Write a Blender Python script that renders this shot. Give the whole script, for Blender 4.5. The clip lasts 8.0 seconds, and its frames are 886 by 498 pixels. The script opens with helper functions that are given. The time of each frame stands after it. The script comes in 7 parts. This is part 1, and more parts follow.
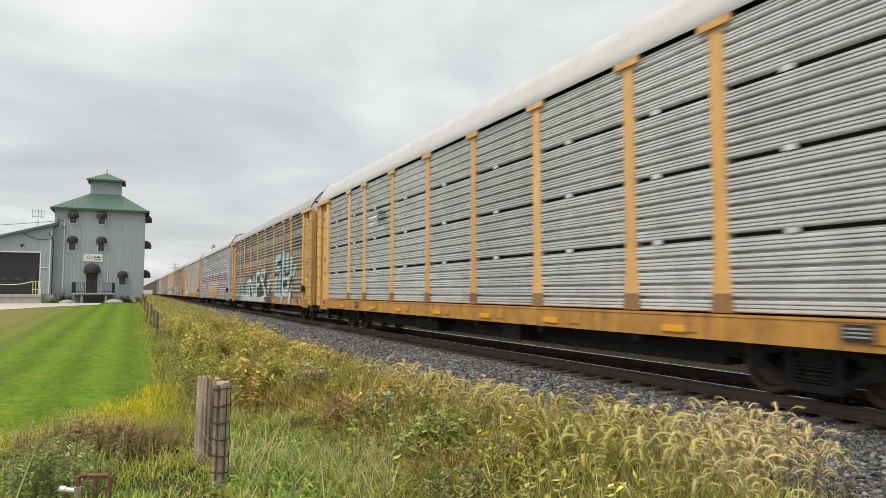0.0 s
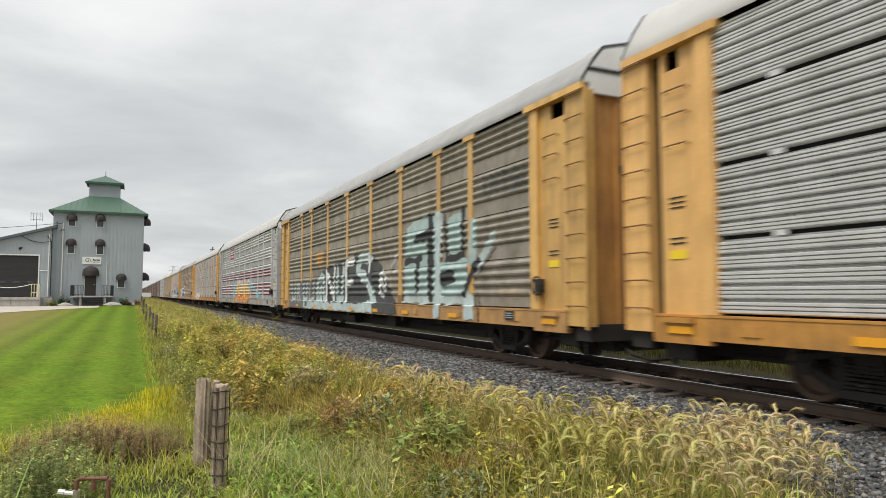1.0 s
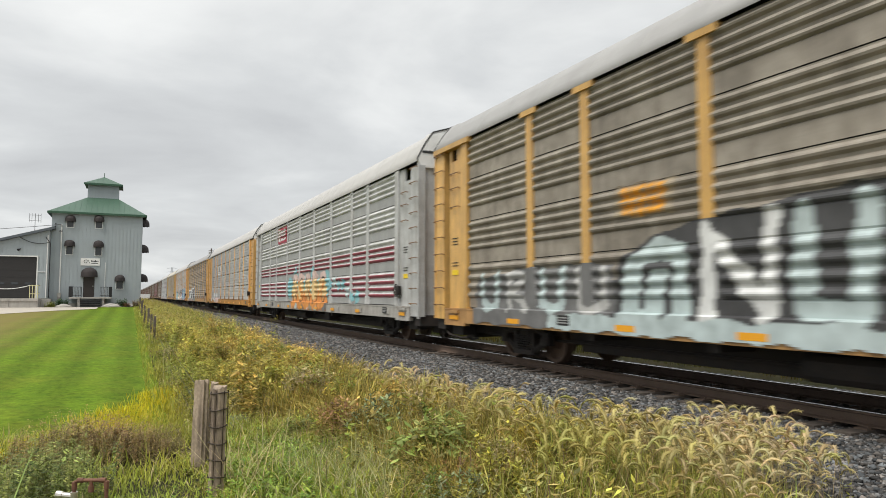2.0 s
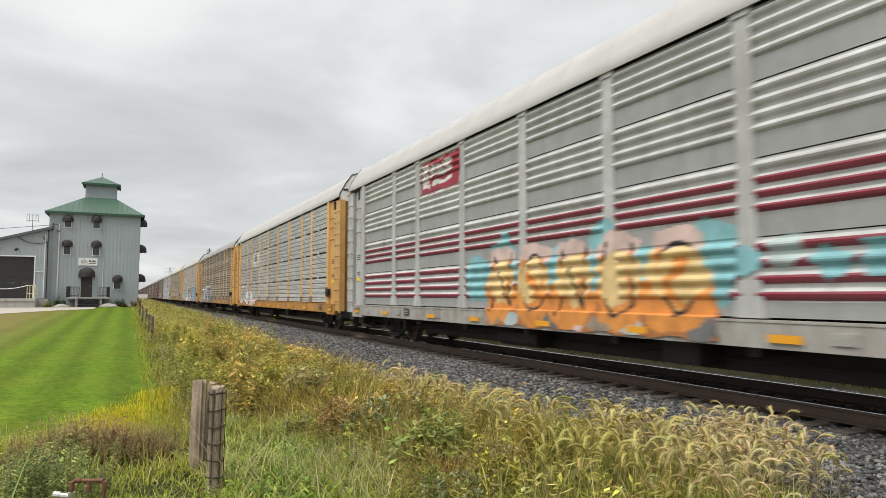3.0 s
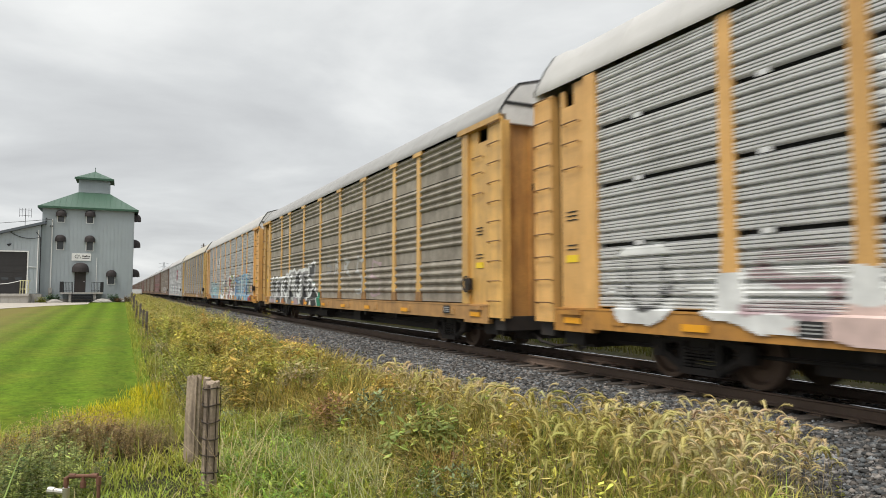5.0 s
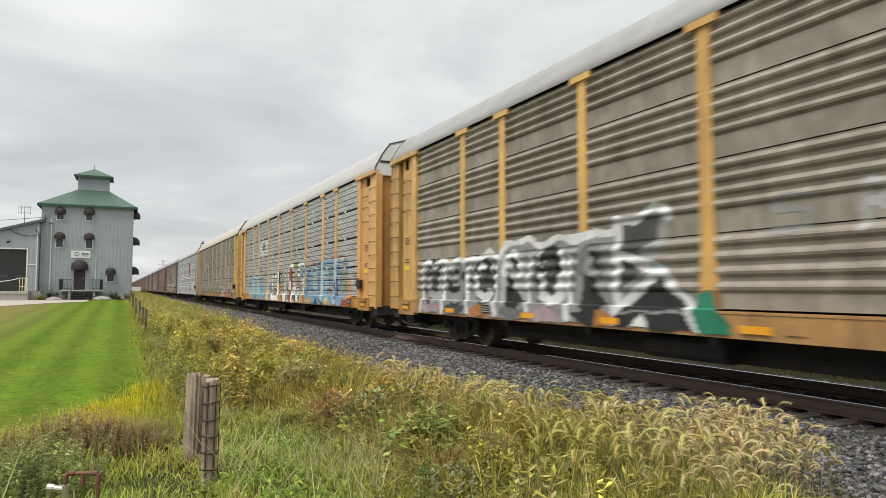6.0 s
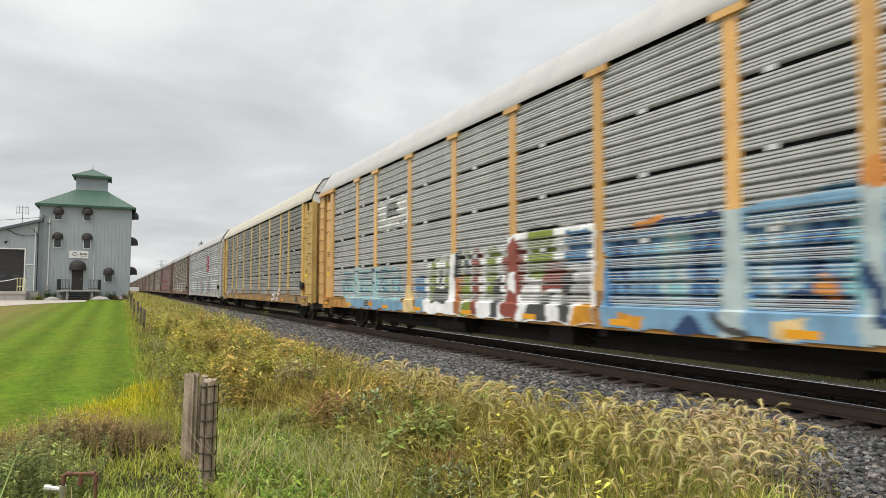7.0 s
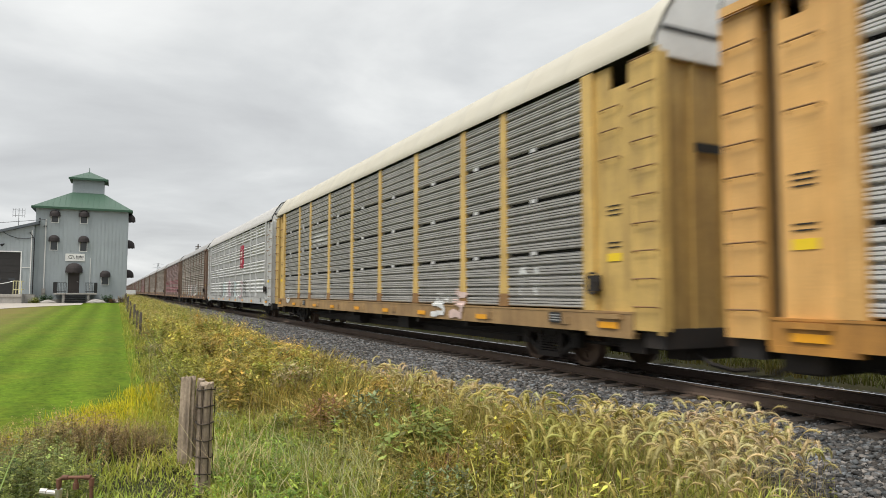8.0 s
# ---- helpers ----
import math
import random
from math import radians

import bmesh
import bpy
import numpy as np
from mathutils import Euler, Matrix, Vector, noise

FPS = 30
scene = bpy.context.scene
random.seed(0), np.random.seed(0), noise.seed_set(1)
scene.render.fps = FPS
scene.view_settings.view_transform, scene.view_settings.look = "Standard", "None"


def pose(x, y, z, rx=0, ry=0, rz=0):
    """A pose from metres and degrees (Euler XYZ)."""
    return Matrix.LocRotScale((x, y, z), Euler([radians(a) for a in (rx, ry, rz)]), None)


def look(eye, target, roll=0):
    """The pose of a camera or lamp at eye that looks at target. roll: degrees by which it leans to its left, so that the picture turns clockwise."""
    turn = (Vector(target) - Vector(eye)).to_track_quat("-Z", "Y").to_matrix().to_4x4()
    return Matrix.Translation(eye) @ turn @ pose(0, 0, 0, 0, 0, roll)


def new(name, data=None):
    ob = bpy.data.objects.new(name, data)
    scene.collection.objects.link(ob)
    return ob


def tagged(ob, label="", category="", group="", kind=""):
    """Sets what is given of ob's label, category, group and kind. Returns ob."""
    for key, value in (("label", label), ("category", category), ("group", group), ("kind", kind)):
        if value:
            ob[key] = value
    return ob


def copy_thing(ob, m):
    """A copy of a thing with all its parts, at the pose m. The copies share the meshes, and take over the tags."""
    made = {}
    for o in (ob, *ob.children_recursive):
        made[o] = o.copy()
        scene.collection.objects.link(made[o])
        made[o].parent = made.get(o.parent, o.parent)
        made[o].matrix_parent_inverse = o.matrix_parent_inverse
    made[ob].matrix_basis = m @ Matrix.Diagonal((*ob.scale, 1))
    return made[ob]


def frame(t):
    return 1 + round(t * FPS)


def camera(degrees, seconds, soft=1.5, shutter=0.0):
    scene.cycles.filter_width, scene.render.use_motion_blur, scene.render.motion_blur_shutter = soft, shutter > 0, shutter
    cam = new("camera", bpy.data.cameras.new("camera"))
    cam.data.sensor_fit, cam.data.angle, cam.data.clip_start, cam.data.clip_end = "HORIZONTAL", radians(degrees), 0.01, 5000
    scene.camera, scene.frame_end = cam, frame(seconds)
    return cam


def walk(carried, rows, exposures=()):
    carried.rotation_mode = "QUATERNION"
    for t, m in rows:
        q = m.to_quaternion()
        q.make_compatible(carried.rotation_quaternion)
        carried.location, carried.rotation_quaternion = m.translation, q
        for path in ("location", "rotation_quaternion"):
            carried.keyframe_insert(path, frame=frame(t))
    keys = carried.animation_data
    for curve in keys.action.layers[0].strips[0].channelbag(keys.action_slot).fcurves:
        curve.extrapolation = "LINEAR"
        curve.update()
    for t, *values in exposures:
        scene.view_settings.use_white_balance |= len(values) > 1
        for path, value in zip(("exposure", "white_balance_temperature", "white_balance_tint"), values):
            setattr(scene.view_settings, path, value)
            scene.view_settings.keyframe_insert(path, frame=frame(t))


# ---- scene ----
EYE = (0.0, 0.0, 1.98)
cam = camera(67.2, 8.0, soft=0.9, shutter=0.22)


def aim(yaw, pitch, roll):
    """Camera pose from degrees to the right of the track's direction, degrees up and roll."""
    a, b = radians(yaw), radians(pitch)
    way = Vector((math.sin(a) * math.cos(b), math.cos(a) * math.cos(b), math.sin(b)))
    return look(EYE, Vector(EYE) + way * 10, roll)


PATH = [
    (0.0, 24.945, 3.685, 0.05), (0.5, 24.975, 3.740, -0.02), (1.0, 25.036, 3.868, -0.06), (1.5, 25.076, 3.980, -0.03),
    (3.0, 25.294, 4.033, 0.03), (3.5, 25.413, 3.931, -0.01), (4.0, 25.586, 3.838, -0.03), (4.5, 25.687, 3.734, -0.03),
    (6.0, 25.779, 3.406, 0.03), (6.5, 25.792, 3.414, 0.10), (7.0, 25.911, 3.462, 0.10), (7.5, 26.037, 3.540, 0.09),
    (8.0, 26.148, 3.724, 0.12),
]
walk(cam, [(t, aim(a, b, c)) for t, a, b, c in PATH])

# ---- daylight: overcast ----
RAIL_Z = 0.5        # top of the rails
TRACK_X = 9.36      # middle of the track
SPEED = 21.458      # of the train, metres a second
PITCH = 29.566      # from coupler to coupler


def node_tree(tree):
    nodes, links = tree.nodes, tree.links

    def n(kind, **sets):
        node = nodes.new(kind)
        for key, value in sets.items():
            if key in node.inputs:
                node.inputs[key].default_value = value
            else:
                setattr(node, key, value)
        return node
    return nodes, links, n


def daylight():
    world = bpy.data.worlds.new("overcast_sky")
    scene.world = world
    world.use_nodes = True
    nodes, links, n = node_tree(world.node_tree)
    nodes.clear()
    out, bg = n("ShaderNodeOutputWorld"), n("ShaderNodeBackground", Strength=1.0)
    sky = n("ShaderNodeTexSky", sky_type="NISHITA", sun_disc=False, sun_elevation=radians(60), sun_rotation=radians(243))
    dim = n("ShaderNodeVectorMath", operation="SCALE", Scale=0.09)
    links.new(sky.outputs[0], dim.inputs[0])
    co = n("ShaderNodeTexCoord")
    sep = n("ShaderNodeSeparateXYZ")
    links.new(co.outputs["Generated"], sep.inputs[0])
    lift = n("ShaderNodeMath", operation="ADD")
    lift.inputs[1].default_value = 0.16
    pos = n("ShaderNodeMath", operation="MAXIMUM")
    pos.inputs[1].default_value = 0.0
    links.new(sep.outputs[2], pos.inputs[0])
    links.new(pos.outputs[0], lift.inputs[0])
    flat = n("ShaderNodeVectorMath", operation="DIVIDE")
    links.new(co.outputs["Generated"], flat.inputs[0])
    comb = n("ShaderNodeCombineXYZ")
    for i in range(3):
        links.new(lift.outputs[0], comb.inputs[i])
    links.new(comb.outputs[0], flat.inputs[1])
    big = n("ShaderNodeTexNoise", Scale=0.95, Detail=7.0, Roughness=0.52, Distortion=0.35)
    links.new(flat.outputs[0], big.inputs["Vector"])
    ramp = n("ShaderNodeValToRGB")
    r = ramp.color_ramp
    r.elements[0].position, r.elements[0].color = 0.30, (0.49, 0.50, 0.51, 1)
    r.elements[1].position, r.elements[1].color = 0.72, (0.84, 0.85, 0.84, 1)
    e = r.elements.new(0.50)
    e.color = (0.62, 0.635, 0.64, 1)
    links.new(big.outputs[0], ramp.inputs[0])
    # an overcast sky is brighter overhead than at the horizon
    up = n("ShaderNodeMapRange", interpolation_type="SMOOTHSTEP")
    for i, v in ((1, 0.42), (2, 0.95), (3, 1.0), (4, 2.2)):
        up.inputs[i].default_value = v
    links.new(sep.outputs[2], up.inputs[0])
    glow = n("ShaderNodeVectorMath", operation="SCALE")
    links.new(ramp.outputs[0], glow.inputs[0])
    links.new(up.outputs[0], glow.inputs["Scale"])
    mix = n("ShaderNodeMix", data_type="RGBA")
    mix.inputs[0].default_value = 0.95
    links.new(dim.outputs[0], mix.inputs[6])
    links.new(glow.outputs[0], mix.inputs[7])
    links.new(mix.outputs[2], bg.inputs[0])
    links.new(bg.outputs[0], out.inputs[0])
    lamp = bpy.data.lights.new("sun", "SUN")
    lamp.energy, lamp.angle, lamp.color = 2.5, radians(28), (1.0, 0.95, 0.87)
    new("sun", lamp).matrix_world = look((-32, -16, 62), (0, 0, 0))


daylight()
scene.view_settings.exposure = 0.2


# ---- materials ----
def material(name, base, rough=0.7, metal=0.0, scale=6.0, var=0.2, bump=0.15, grime=None, streak=None, relief=0.01, per_piece=0.0, second=None, gloss=0.5):
    """A surface with fine grain and large stains. grime: (colour, amount, scale); streak: (colour, amount) runs downwards;
    second: (colour, amount, scale), patches of another tone; per_piece: how far single pieces differ."""
    m = bpy.data.materials.new(name)
    m.use_nodes = True
    nodes, links, n = node_tree(m.node_tree)
    bsdf = nodes["Principled BSDF"]
    bsdf.inputs["Metallic"].default_value = metal
    bsdf.inputs["Specular IOR Level"].default_value = gloss
    co = n("ShaderNodeTexCoord")
    info = n("ShaderNodeObjectInfo")
    shift = n("ShaderNodeVectorMath", operation="ADD")
    spread = n("ShaderNodeMath", operation="MULTIPLY")
    spread.inputs[1].default_value = 37.0
    links.new(info.outputs["Random"], spread.inputs[0])
    links.new(co.outputs["Object"], shift.inputs[0])
    links.new(spread.outputs[0], shift.inputs[1])
    vec = shift.outputs[0]
    fine = n("ShaderNodeTexNoise", Scale=scale * 6, Detail=6.0, Roughness=0.65)
    links.new(vec, fine.inputs["Vector"])
    wide = n("ShaderNodeTexNoise", Scale=scale * 0.35, Detail=4.0, Roughness=0.6)
    links.new(vec, wide.inputs["Vector"])
    both = n("ShaderNodeMix", data_type="FLOAT")
    both.inputs[0].default_value = 0.5
    links.new(fine.outputs[0], both.inputs[2])
    links.new(wide.outputs[0], both.inputs[3])
    ramp = n("ShaderNodeValToRGB")
    ramp.color_ramp.elements[0].position, ramp.color_ramp.elements[1].position = 0.3, 0.7
    ramp.color_ramp.elements[0].color = (*[c * (1 - var) for c in base], 1)
    ramp.color_ramp.elements[1].color = (*[min(1, c * (1 + var)) for c in base], 1)
    links.new(both.outputs[0], ramp.inputs[0])
    colour = ramp.outputs[0]

    def over(colour, tone, factor):
        mix = n("ShaderNodeMix", data_type="RGBA")
        links.new(factor, mix.inputs[0])
        links.new(colour, mix.inputs[6])
        mix.inputs[7].default_value = (*tone, 1)
        return mix.outputs[2]

    def masked(amount, scale, stretch, low, high):
        mp = n("ShaderNodeMapping")
        mp.inputs["Scale"].default_value = stretch
        links.new(vec, mp.inputs[0])
        tex = n("ShaderNodeTexNoise", Scale=scale, Detail=6.0, Roughness=0.7)
        links.new(mp.outputs[0], tex.inputs["Vector"])
        rng = n("ShaderNodeMapRange")
        for i, v in ((1, low), (2, high), (3, 0.0), (4, amount)):
            rng.inputs[i].default_value = v
        links.new(tex.outputs[0], rng.inputs[0])
        return rng.outputs[0]

    if second:
        colour = over(colour, second[0], masked(second[1], second[2], (1, 1, 1), 0.45, 0.6))
    if grime:
        colour = over(colour, grime[0], masked(grime[1], grime[2], (1, 1, 1), 0.42, 0.72))
    if streak:
        colour = over(colour, streak[0], masked(streak[1], 5.0, (1, 1, 0.09), 0.48, 0.72))
    if per_piece:
        hue = n("ShaderNodeHueSaturation")
        rng = n("ShaderNodeMapRange")
        rng.inputs[3].default_value, rng.inputs[4].default_value = 1 - per_piece, 1 + per_piece
        links.new(info.outputs["Random"], rng.inputs[0])
        links.new(rng.outputs[0], hue.inputs["Value"])
        links.new(colour, hue.inputs["Color"])
        colour = hue.outputs[0]
    links.new(colour, bsdf.inputs["Base Color"])
    rr = n("ShaderNodeMapRange")
    rr.inputs[3].default_value, rr.inputs[4].default_value = max(0.05, rough - 0.12), min(1, rough + 0.12)
    links.new(both.outputs[0], rr.inputs[0])
    links.new(rr.outputs[0], bsdf.inputs["Roughness"])
    if bump:
        b = n("ShaderNodeBump", Strength=bump, Distance=relief)
        links.new(both.outputs[0], b.inputs["Height"])
        links.new(b.outputs[0], bsdf.inputs["Normal"])
    return m


def tinted(name, rough=0.75, through_light=0.35, gloss=0.2):
    """Plants and spray paint: the colour comes from the pieces themselves."""
    m = bpy.data.materials.new(name)
    m.use_nodes = True
    nodes, links, n = node_tree(m.node_tree)
    bsdf = nodes["Principled BSDF"]
    at = n("ShaderNodeAttribute", attribute_name="tint")
    co = n("ShaderNodeTexCoord")
    noise_tex = n("ShaderNodeTexNoise", Scale=3.0, Detail=5.0)
    links.new(co.outputs["Object"], noise_tex.inputs["Vector"])
    rng = n("ShaderNodeMapRange")
    for i, v in ((1, 0.3), (2, 0.7), (3, 0.8), (4, 1.2)):
        rng.inputs[i].default_value = v
    links.new(noise_tex.outputs[0], rng.inputs[0])
    mul = n("ShaderNodeVectorMath", operation="SCALE")
    links.new(at.outputs["Color"], mul.inputs[0])
    links.new(rng.outputs[0], mul.inputs["Scale"])
    links.new(mul.outputs[0], bsdf.inputs["Base Color"])
    bsdf.inputs["Roughness"].default_value = rough
    bsdf.inputs["Specular IOR Level"].default_value = gloss
    if through_light:
        tr = n("ShaderNodeBsdfTranslucent")
        links.new(mul.outputs[0], tr.inputs[0])
        mix = n("ShaderNodeMixShader")
        mix.inputs[0].default_value = through_light
        links.new(bsdf.outputs[0], mix.inputs[1])
        links.new(tr.outputs[0], mix.inputs[2])
        links.new(mix.outputs[0], nodes["Material Output"].inputs[0])
    return m


RUST, SOOT = (0.10, 0.045, 0.02), (0.03, 0.028, 0.025)
M = {
    "yellow": material("ochre_railcar_paint", (0.71, 0.415, 0.145), 0.4, grime=((0.55, 0.29, 0.075), 0.5, 1.3), streak=((0.38, 0.19, 0.06), 0.5), per_piece=0.12),
    "yellow_sill": material("ochre_sill_paint", (0.52, 0.25, 0.05), 0.6, grime=((0.13, 0.07, 0.035), 0.6, 1.6), streak=(RUST, 0.55), per_piece=0.08),
    "yellow_worn": material("worn_ochre_paint", (0.67, 0.40, 0.12), 0.42, grime=((0.42, 0.25, 0.10), 0.5, 1.3), streak=((0.20, 0.10, 0.045), 0.6), per_piece=0.15),
    # end doors: ochre darkened for the shade between cars, plus rust stains
    "yellow_end": material("shaded_rust_stained_end_paint", (0.55, 0.29, 0.085), 0.6, grime=((0.30, 0.14, 0.055), 0.6, 1.1), streak=((0.16, 0.07, 0.03), 0.6), per_piece=0.1),
    "worn_sill": material("rusty_ochre_sill_paint", (0.50, 0.28, 0.10), 0.5, grime=((0.22, 0.12, 0.06), 0.65, 1.5), streak=(RUST, 0.55), per_piece=0.08),
    "white_sill": material("grimy_white_sill_paint", (0.43, 0.42, 0.39), 0.55, grime=((0.19, 0.16, 0.13), 0.65, 1.5), streak=(RUST, 0.5), per_piece=0.08),
    # tan end doors: stained, and deepened by the same shade put into the colour
    "tan_end": material("shaded_stained_tan_end_paint", (0.50, 0.34, 0.115), 0.6, grime=((0.26, 0.16, 0.06), 0.55, 1.1), streak=((0.15, 0.08, 0.035), 0.55)),
    "tan": material("tan_railcar_paint", (0.63, 0.425, 0.135), 0.6, grime=((0.33, 0.22, 0.09), 0.5, 1.3), streak=((0.15, 0.09, 0.04), 0.5), per_piece=0.1),
    "tan_sill": material("tan_sill_paint", (0.36, 0.23, 0.10), 0.6, grime=((0.15, 0.09, 0.05), 0.6, 1.6), streak=(RUST, 0.5)),
    "galvanised": material("galvanised_steel", (0.69, 0.69, 0.69), 0.46, 0.22, scale=9, var=0.16, grime=((0.42, 0.42, 0.41), 0.4, 1.2), streak=((0.38, 0.37, 0.35), 0.35), per_piece=0.07),
    "galvanised_dull": material("dull_galvanised_steel", (0.44, 0.43, 0.415), 0.55, 0.2, scale=9, var=0.2, grime=((0.28, 0.275, 0.265), 0.5, 1.2), streak=((0.24, 0.23, 0.21), 0.45), per_piece=0.08),
    "galvanised_brown": material("soot_browned_steel", (0.33, 0.295, 0.245), 0.62, 0.1, scale=8, var=0.3, grime=((0.13, 0.11, 0.085), 0.75, 1.5), streak=((0.12, 0.10, 0.08), 0.6), per_piece=0.1),
    "galvanised_pink": material("faded_maroon_steel", (0.27, 0.18, 0.17), 0.62, 0.1, scale=8, var=0.22, grime=((0.20, 0.16, 0.14), 0.5, 0.9), streak=((0.15, 0.10, 0.09), 0.5), per_piece=0.1),
    "brown_frame": material("brown_railcar_paint", (0.17, 0.11, 0.075), 0.7, grime=((0.09, 0.06, 0.045), 0.6, 1.2), streak=(RUST, 0.5)),
    "galvanised_white": material("chalky_white_steel", (0.57, 0.575, 0.57), 0.6, 0.1, scale=8, var=0.14, grime=((0.30, 0.30, 0.29), 0.6, 0.9), streak=((0.27, 0.26, 0.24), 0.55), per_piece=0.07),
    "grey_flat": material("grey_flat_steel", (0.37, 0.375, 0.37), 0.6, 0.2, scale=8, var=0.16, grime=((0.22, 0.22, 0.22), 0.4, 0.8), streak=((0.2, 0.2, 0.19), 0.35)),
    "maroon": material("maroon_paint", (0.27, 0.035, 0.06), 0.55, scale=8, var=0.2, grime=((0.2, 0.09, 0.09), 0.4, 1.2), streak=((0.16, 0.06, 0.06), 0.3)),
    "red_sign": material("red_sign_paint", (0.37, 0.025, 0.05), 0.5, var=0.1),
    "white_frame": material("grey_white_railcar_paint", (0.50, 0.51, 0.505), 0.6, grime=((0.25, 0.24, 0.23), 0.5, 1.2), streak=((0.22, 0.18, 0.15), 0.5), per_piece=0.06),
    "roof_white": material("white_roof_steel", (0.44, 0.43, 0.41), 0.55, 0.0, scale=4, var=0.06, grime=((0.36, 0.35, 0.335), 0.4, 0.6), streak=((0.34, 0.325, 0.30), 0.3)),
    "roof_grey": material("grey_roof_steel", (0.32, 0.315, 0.305), 0.6, 0.1, scale=4, var=0.14, grime=((0.22, 0.21, 0.2), 0.5, 0.6)),
    "roof_cream": material("cream_roof_steel", (0.48, 0.45, 0.37), 0.6, 0.0, scale=4, var=0.08, grime=((0.42, 0.38, 0.3), 0.5, 0.6)),
    "post_foot": material("soiled_post_foot", (0.30, 0.16, 0.055), 0.7, grime=((0.10, 0.06, 0.03), 0.6, 2.5), streak=(RUST, 0.6)),
    "rung": material("worn_ochre_rung", (0.22, 0.115, 0.045), 0.55, var=0.25, grime=((0.12, 0.07, 0.04), 0.5, 6.0)),
    "white": material("white_paint", (0.74, 0.74, 0.72), 0.55, var=0.08, grime=((0.5, 0.49, 0.47), 0.4, 2.0)),
    "black": material("black_paint", (0.02, 0.02, 0.02), 0.6, var=0.3),
    # one near-black tone for the recessed joints and the vent
    "slot": material("near_black_slot", (0.02, 0.02, 0.02), 0.9, var=0.3),
    "under": material("sooty_underframe", (0.018, 0.016, 0.015), 0.8, scale=5, var=0.35, grime=((0.05, 0.033, 0.024), 0.5, 2.0), bump=0.4),
    "wheel": material("worn_wheel_steel", (0.11, 0.075, 0.055), 0.55, 0.5, var=0.3),
    "reflector": material("amber_reflector", (0.80, 0.36, 0.02), 0.35, var=0.05, bump=0),
    "label_yellow": material("yellow_label", (0.82, 0.58, 0.02), 0.5, var=0.05, bump=0),
    "steel_edge": material("polished_rail_head", (0.55, 0.55, 0.55), 0.22, 1.0, var=0.1, bump=0.05),
    "rail": material("rusty_rail", (0.125, 0.088, 0.068), 0.8, 0.2, scale=8, var=0.35, grime=((0.12, 0.085, 0.06), 0.5, 3.0)),
    "tie": material("weathered_tie_wood", (0.10, 0.082, 0.068), 0.9, scale=4, var=0.4, bump=0.6, grime=((0.05, 0.04, 0.035), 0.6, 2.0), per_piece=0.25),
}
# ---- building blocks ----
def box(bm, x0, x1, y0, y1, z0, z1):
    v = [bm.verts.new(p) for p in ((x0, y0, z0), (x1, y0, z0), (x1, y1, z0), (x0, y1, z0), (x0, y0, z1), (x1, y0, z1), (x1, y1, z1), (x0, y1, z1))]
    for f in ((0, 3, 2, 1), (4, 5, 6, 7), (0, 1, 5, 4), (1, 2, 6, 5), (2, 3, 7, 6), (3, 0, 4, 7)):
        bm.faces.new([v[i] for i in f])
    return v


def tube(bm, points, radius, sides=8, caps=True):
    """A round bar along points."""
    rings = []
    for i, p in enumerate(points):
        p = Vector(p)
        d = (Vector(points[min(i + 1, len(points) - 1)]) - Vector(points[max(i - 1, 0)])).normalized()
        a = d.cross((0, 0, 1) if abs(d.z) < 0.9 else (1, 0, 0)).normalized()
        b = d.cross(a)
        r = radius[i] if isinstance(radius, (list, tuple)) else radius
        rings.append([bm.verts.new(p + (a * math.cos(k) + b * math.sin(k)) * r) for k in [2 * math.pi * j / sides for j in range(sides)]])
    for r0, r1 in zip(rings, rings[1:]):
        for j in range(sides):
            bm.faces.new((r0[j], r0[(j + 1) % sides], r1[(j + 1) % sides], r1[j]))
    if caps:
        bm.faces.new(rings[0][::-1]), bm.faces.new(rings[-1])


def extrude_y(bm, profile, y0, y1, closed=True):
    """Sweep a profile of (x, z) along y."""
    a = [bm.verts.new((x, y0, z)) for x, z in profile]
    b = [bm.verts.new((x, y1, z)) for x, z in profile]
    k = len(profile)
    for i in range(k if closed else k - 1):
        j = (i + 1) % k
        bm.faces.new((a[i], b[i], b[j], a[j]))
    if closed:
        bm.faces.new(a), bm.faces.new(b[::-1])


def to_mesh(name, bm, *mats, bevel=0.0):
    if bevel:
        bmesh.ops.bevel(bm, geom=[e for e in bm.edges if e.is_manifold and e.calc_face_angle(0) > 0.5], offset=bevel, segments=1, affect="EDGES", clamp_overlap=True)
    bmesh.ops.recalc_face_normals(bm, faces=bm.faces)
    me = bpy.data.meshes.new(name)
    bm.to_mesh(me)
    bm.free()
    for m in mats:
        me.materials.append(m)
    return me


def part(name, mesh, mat, parent, label="", at=None, bevel=0.0):
    """One mesh object under a thing or part. mesh: a bmesh, or mesh data shared with alike parts."""
    if isinstance(mesh, bmesh.types.BMesh):
        mesh = to_mesh(name, mesh, mat, bevel=bevel)
    ob = new(name, mesh)
    ob.parent = parent
    if at is not None:
        ob.matrix_basis = at
    return tagged(ob, label) if label else ob


# ---- the train: covered car carriers ----
SIDE, POST = 1.50, 1.554             # half widths at the panels and at the posts
Z_SILL0, Z_SILL1, Z_TOP = 1.28, 1.66, 6.04
RIB_END, END = 12.2, 14.17            # where the ribbed sheets and the body end
JOINTS = (1.68, 2.79, 3.89, 4.97, 6.04)
POSTS = (-9.3, -7.35, -4.4, -1.45, 1.45, 4.4, 7.35, 9.3)
BAYS = list(zip((-RIB_END,) + POSTS, POSTS + (RIB_END,)))


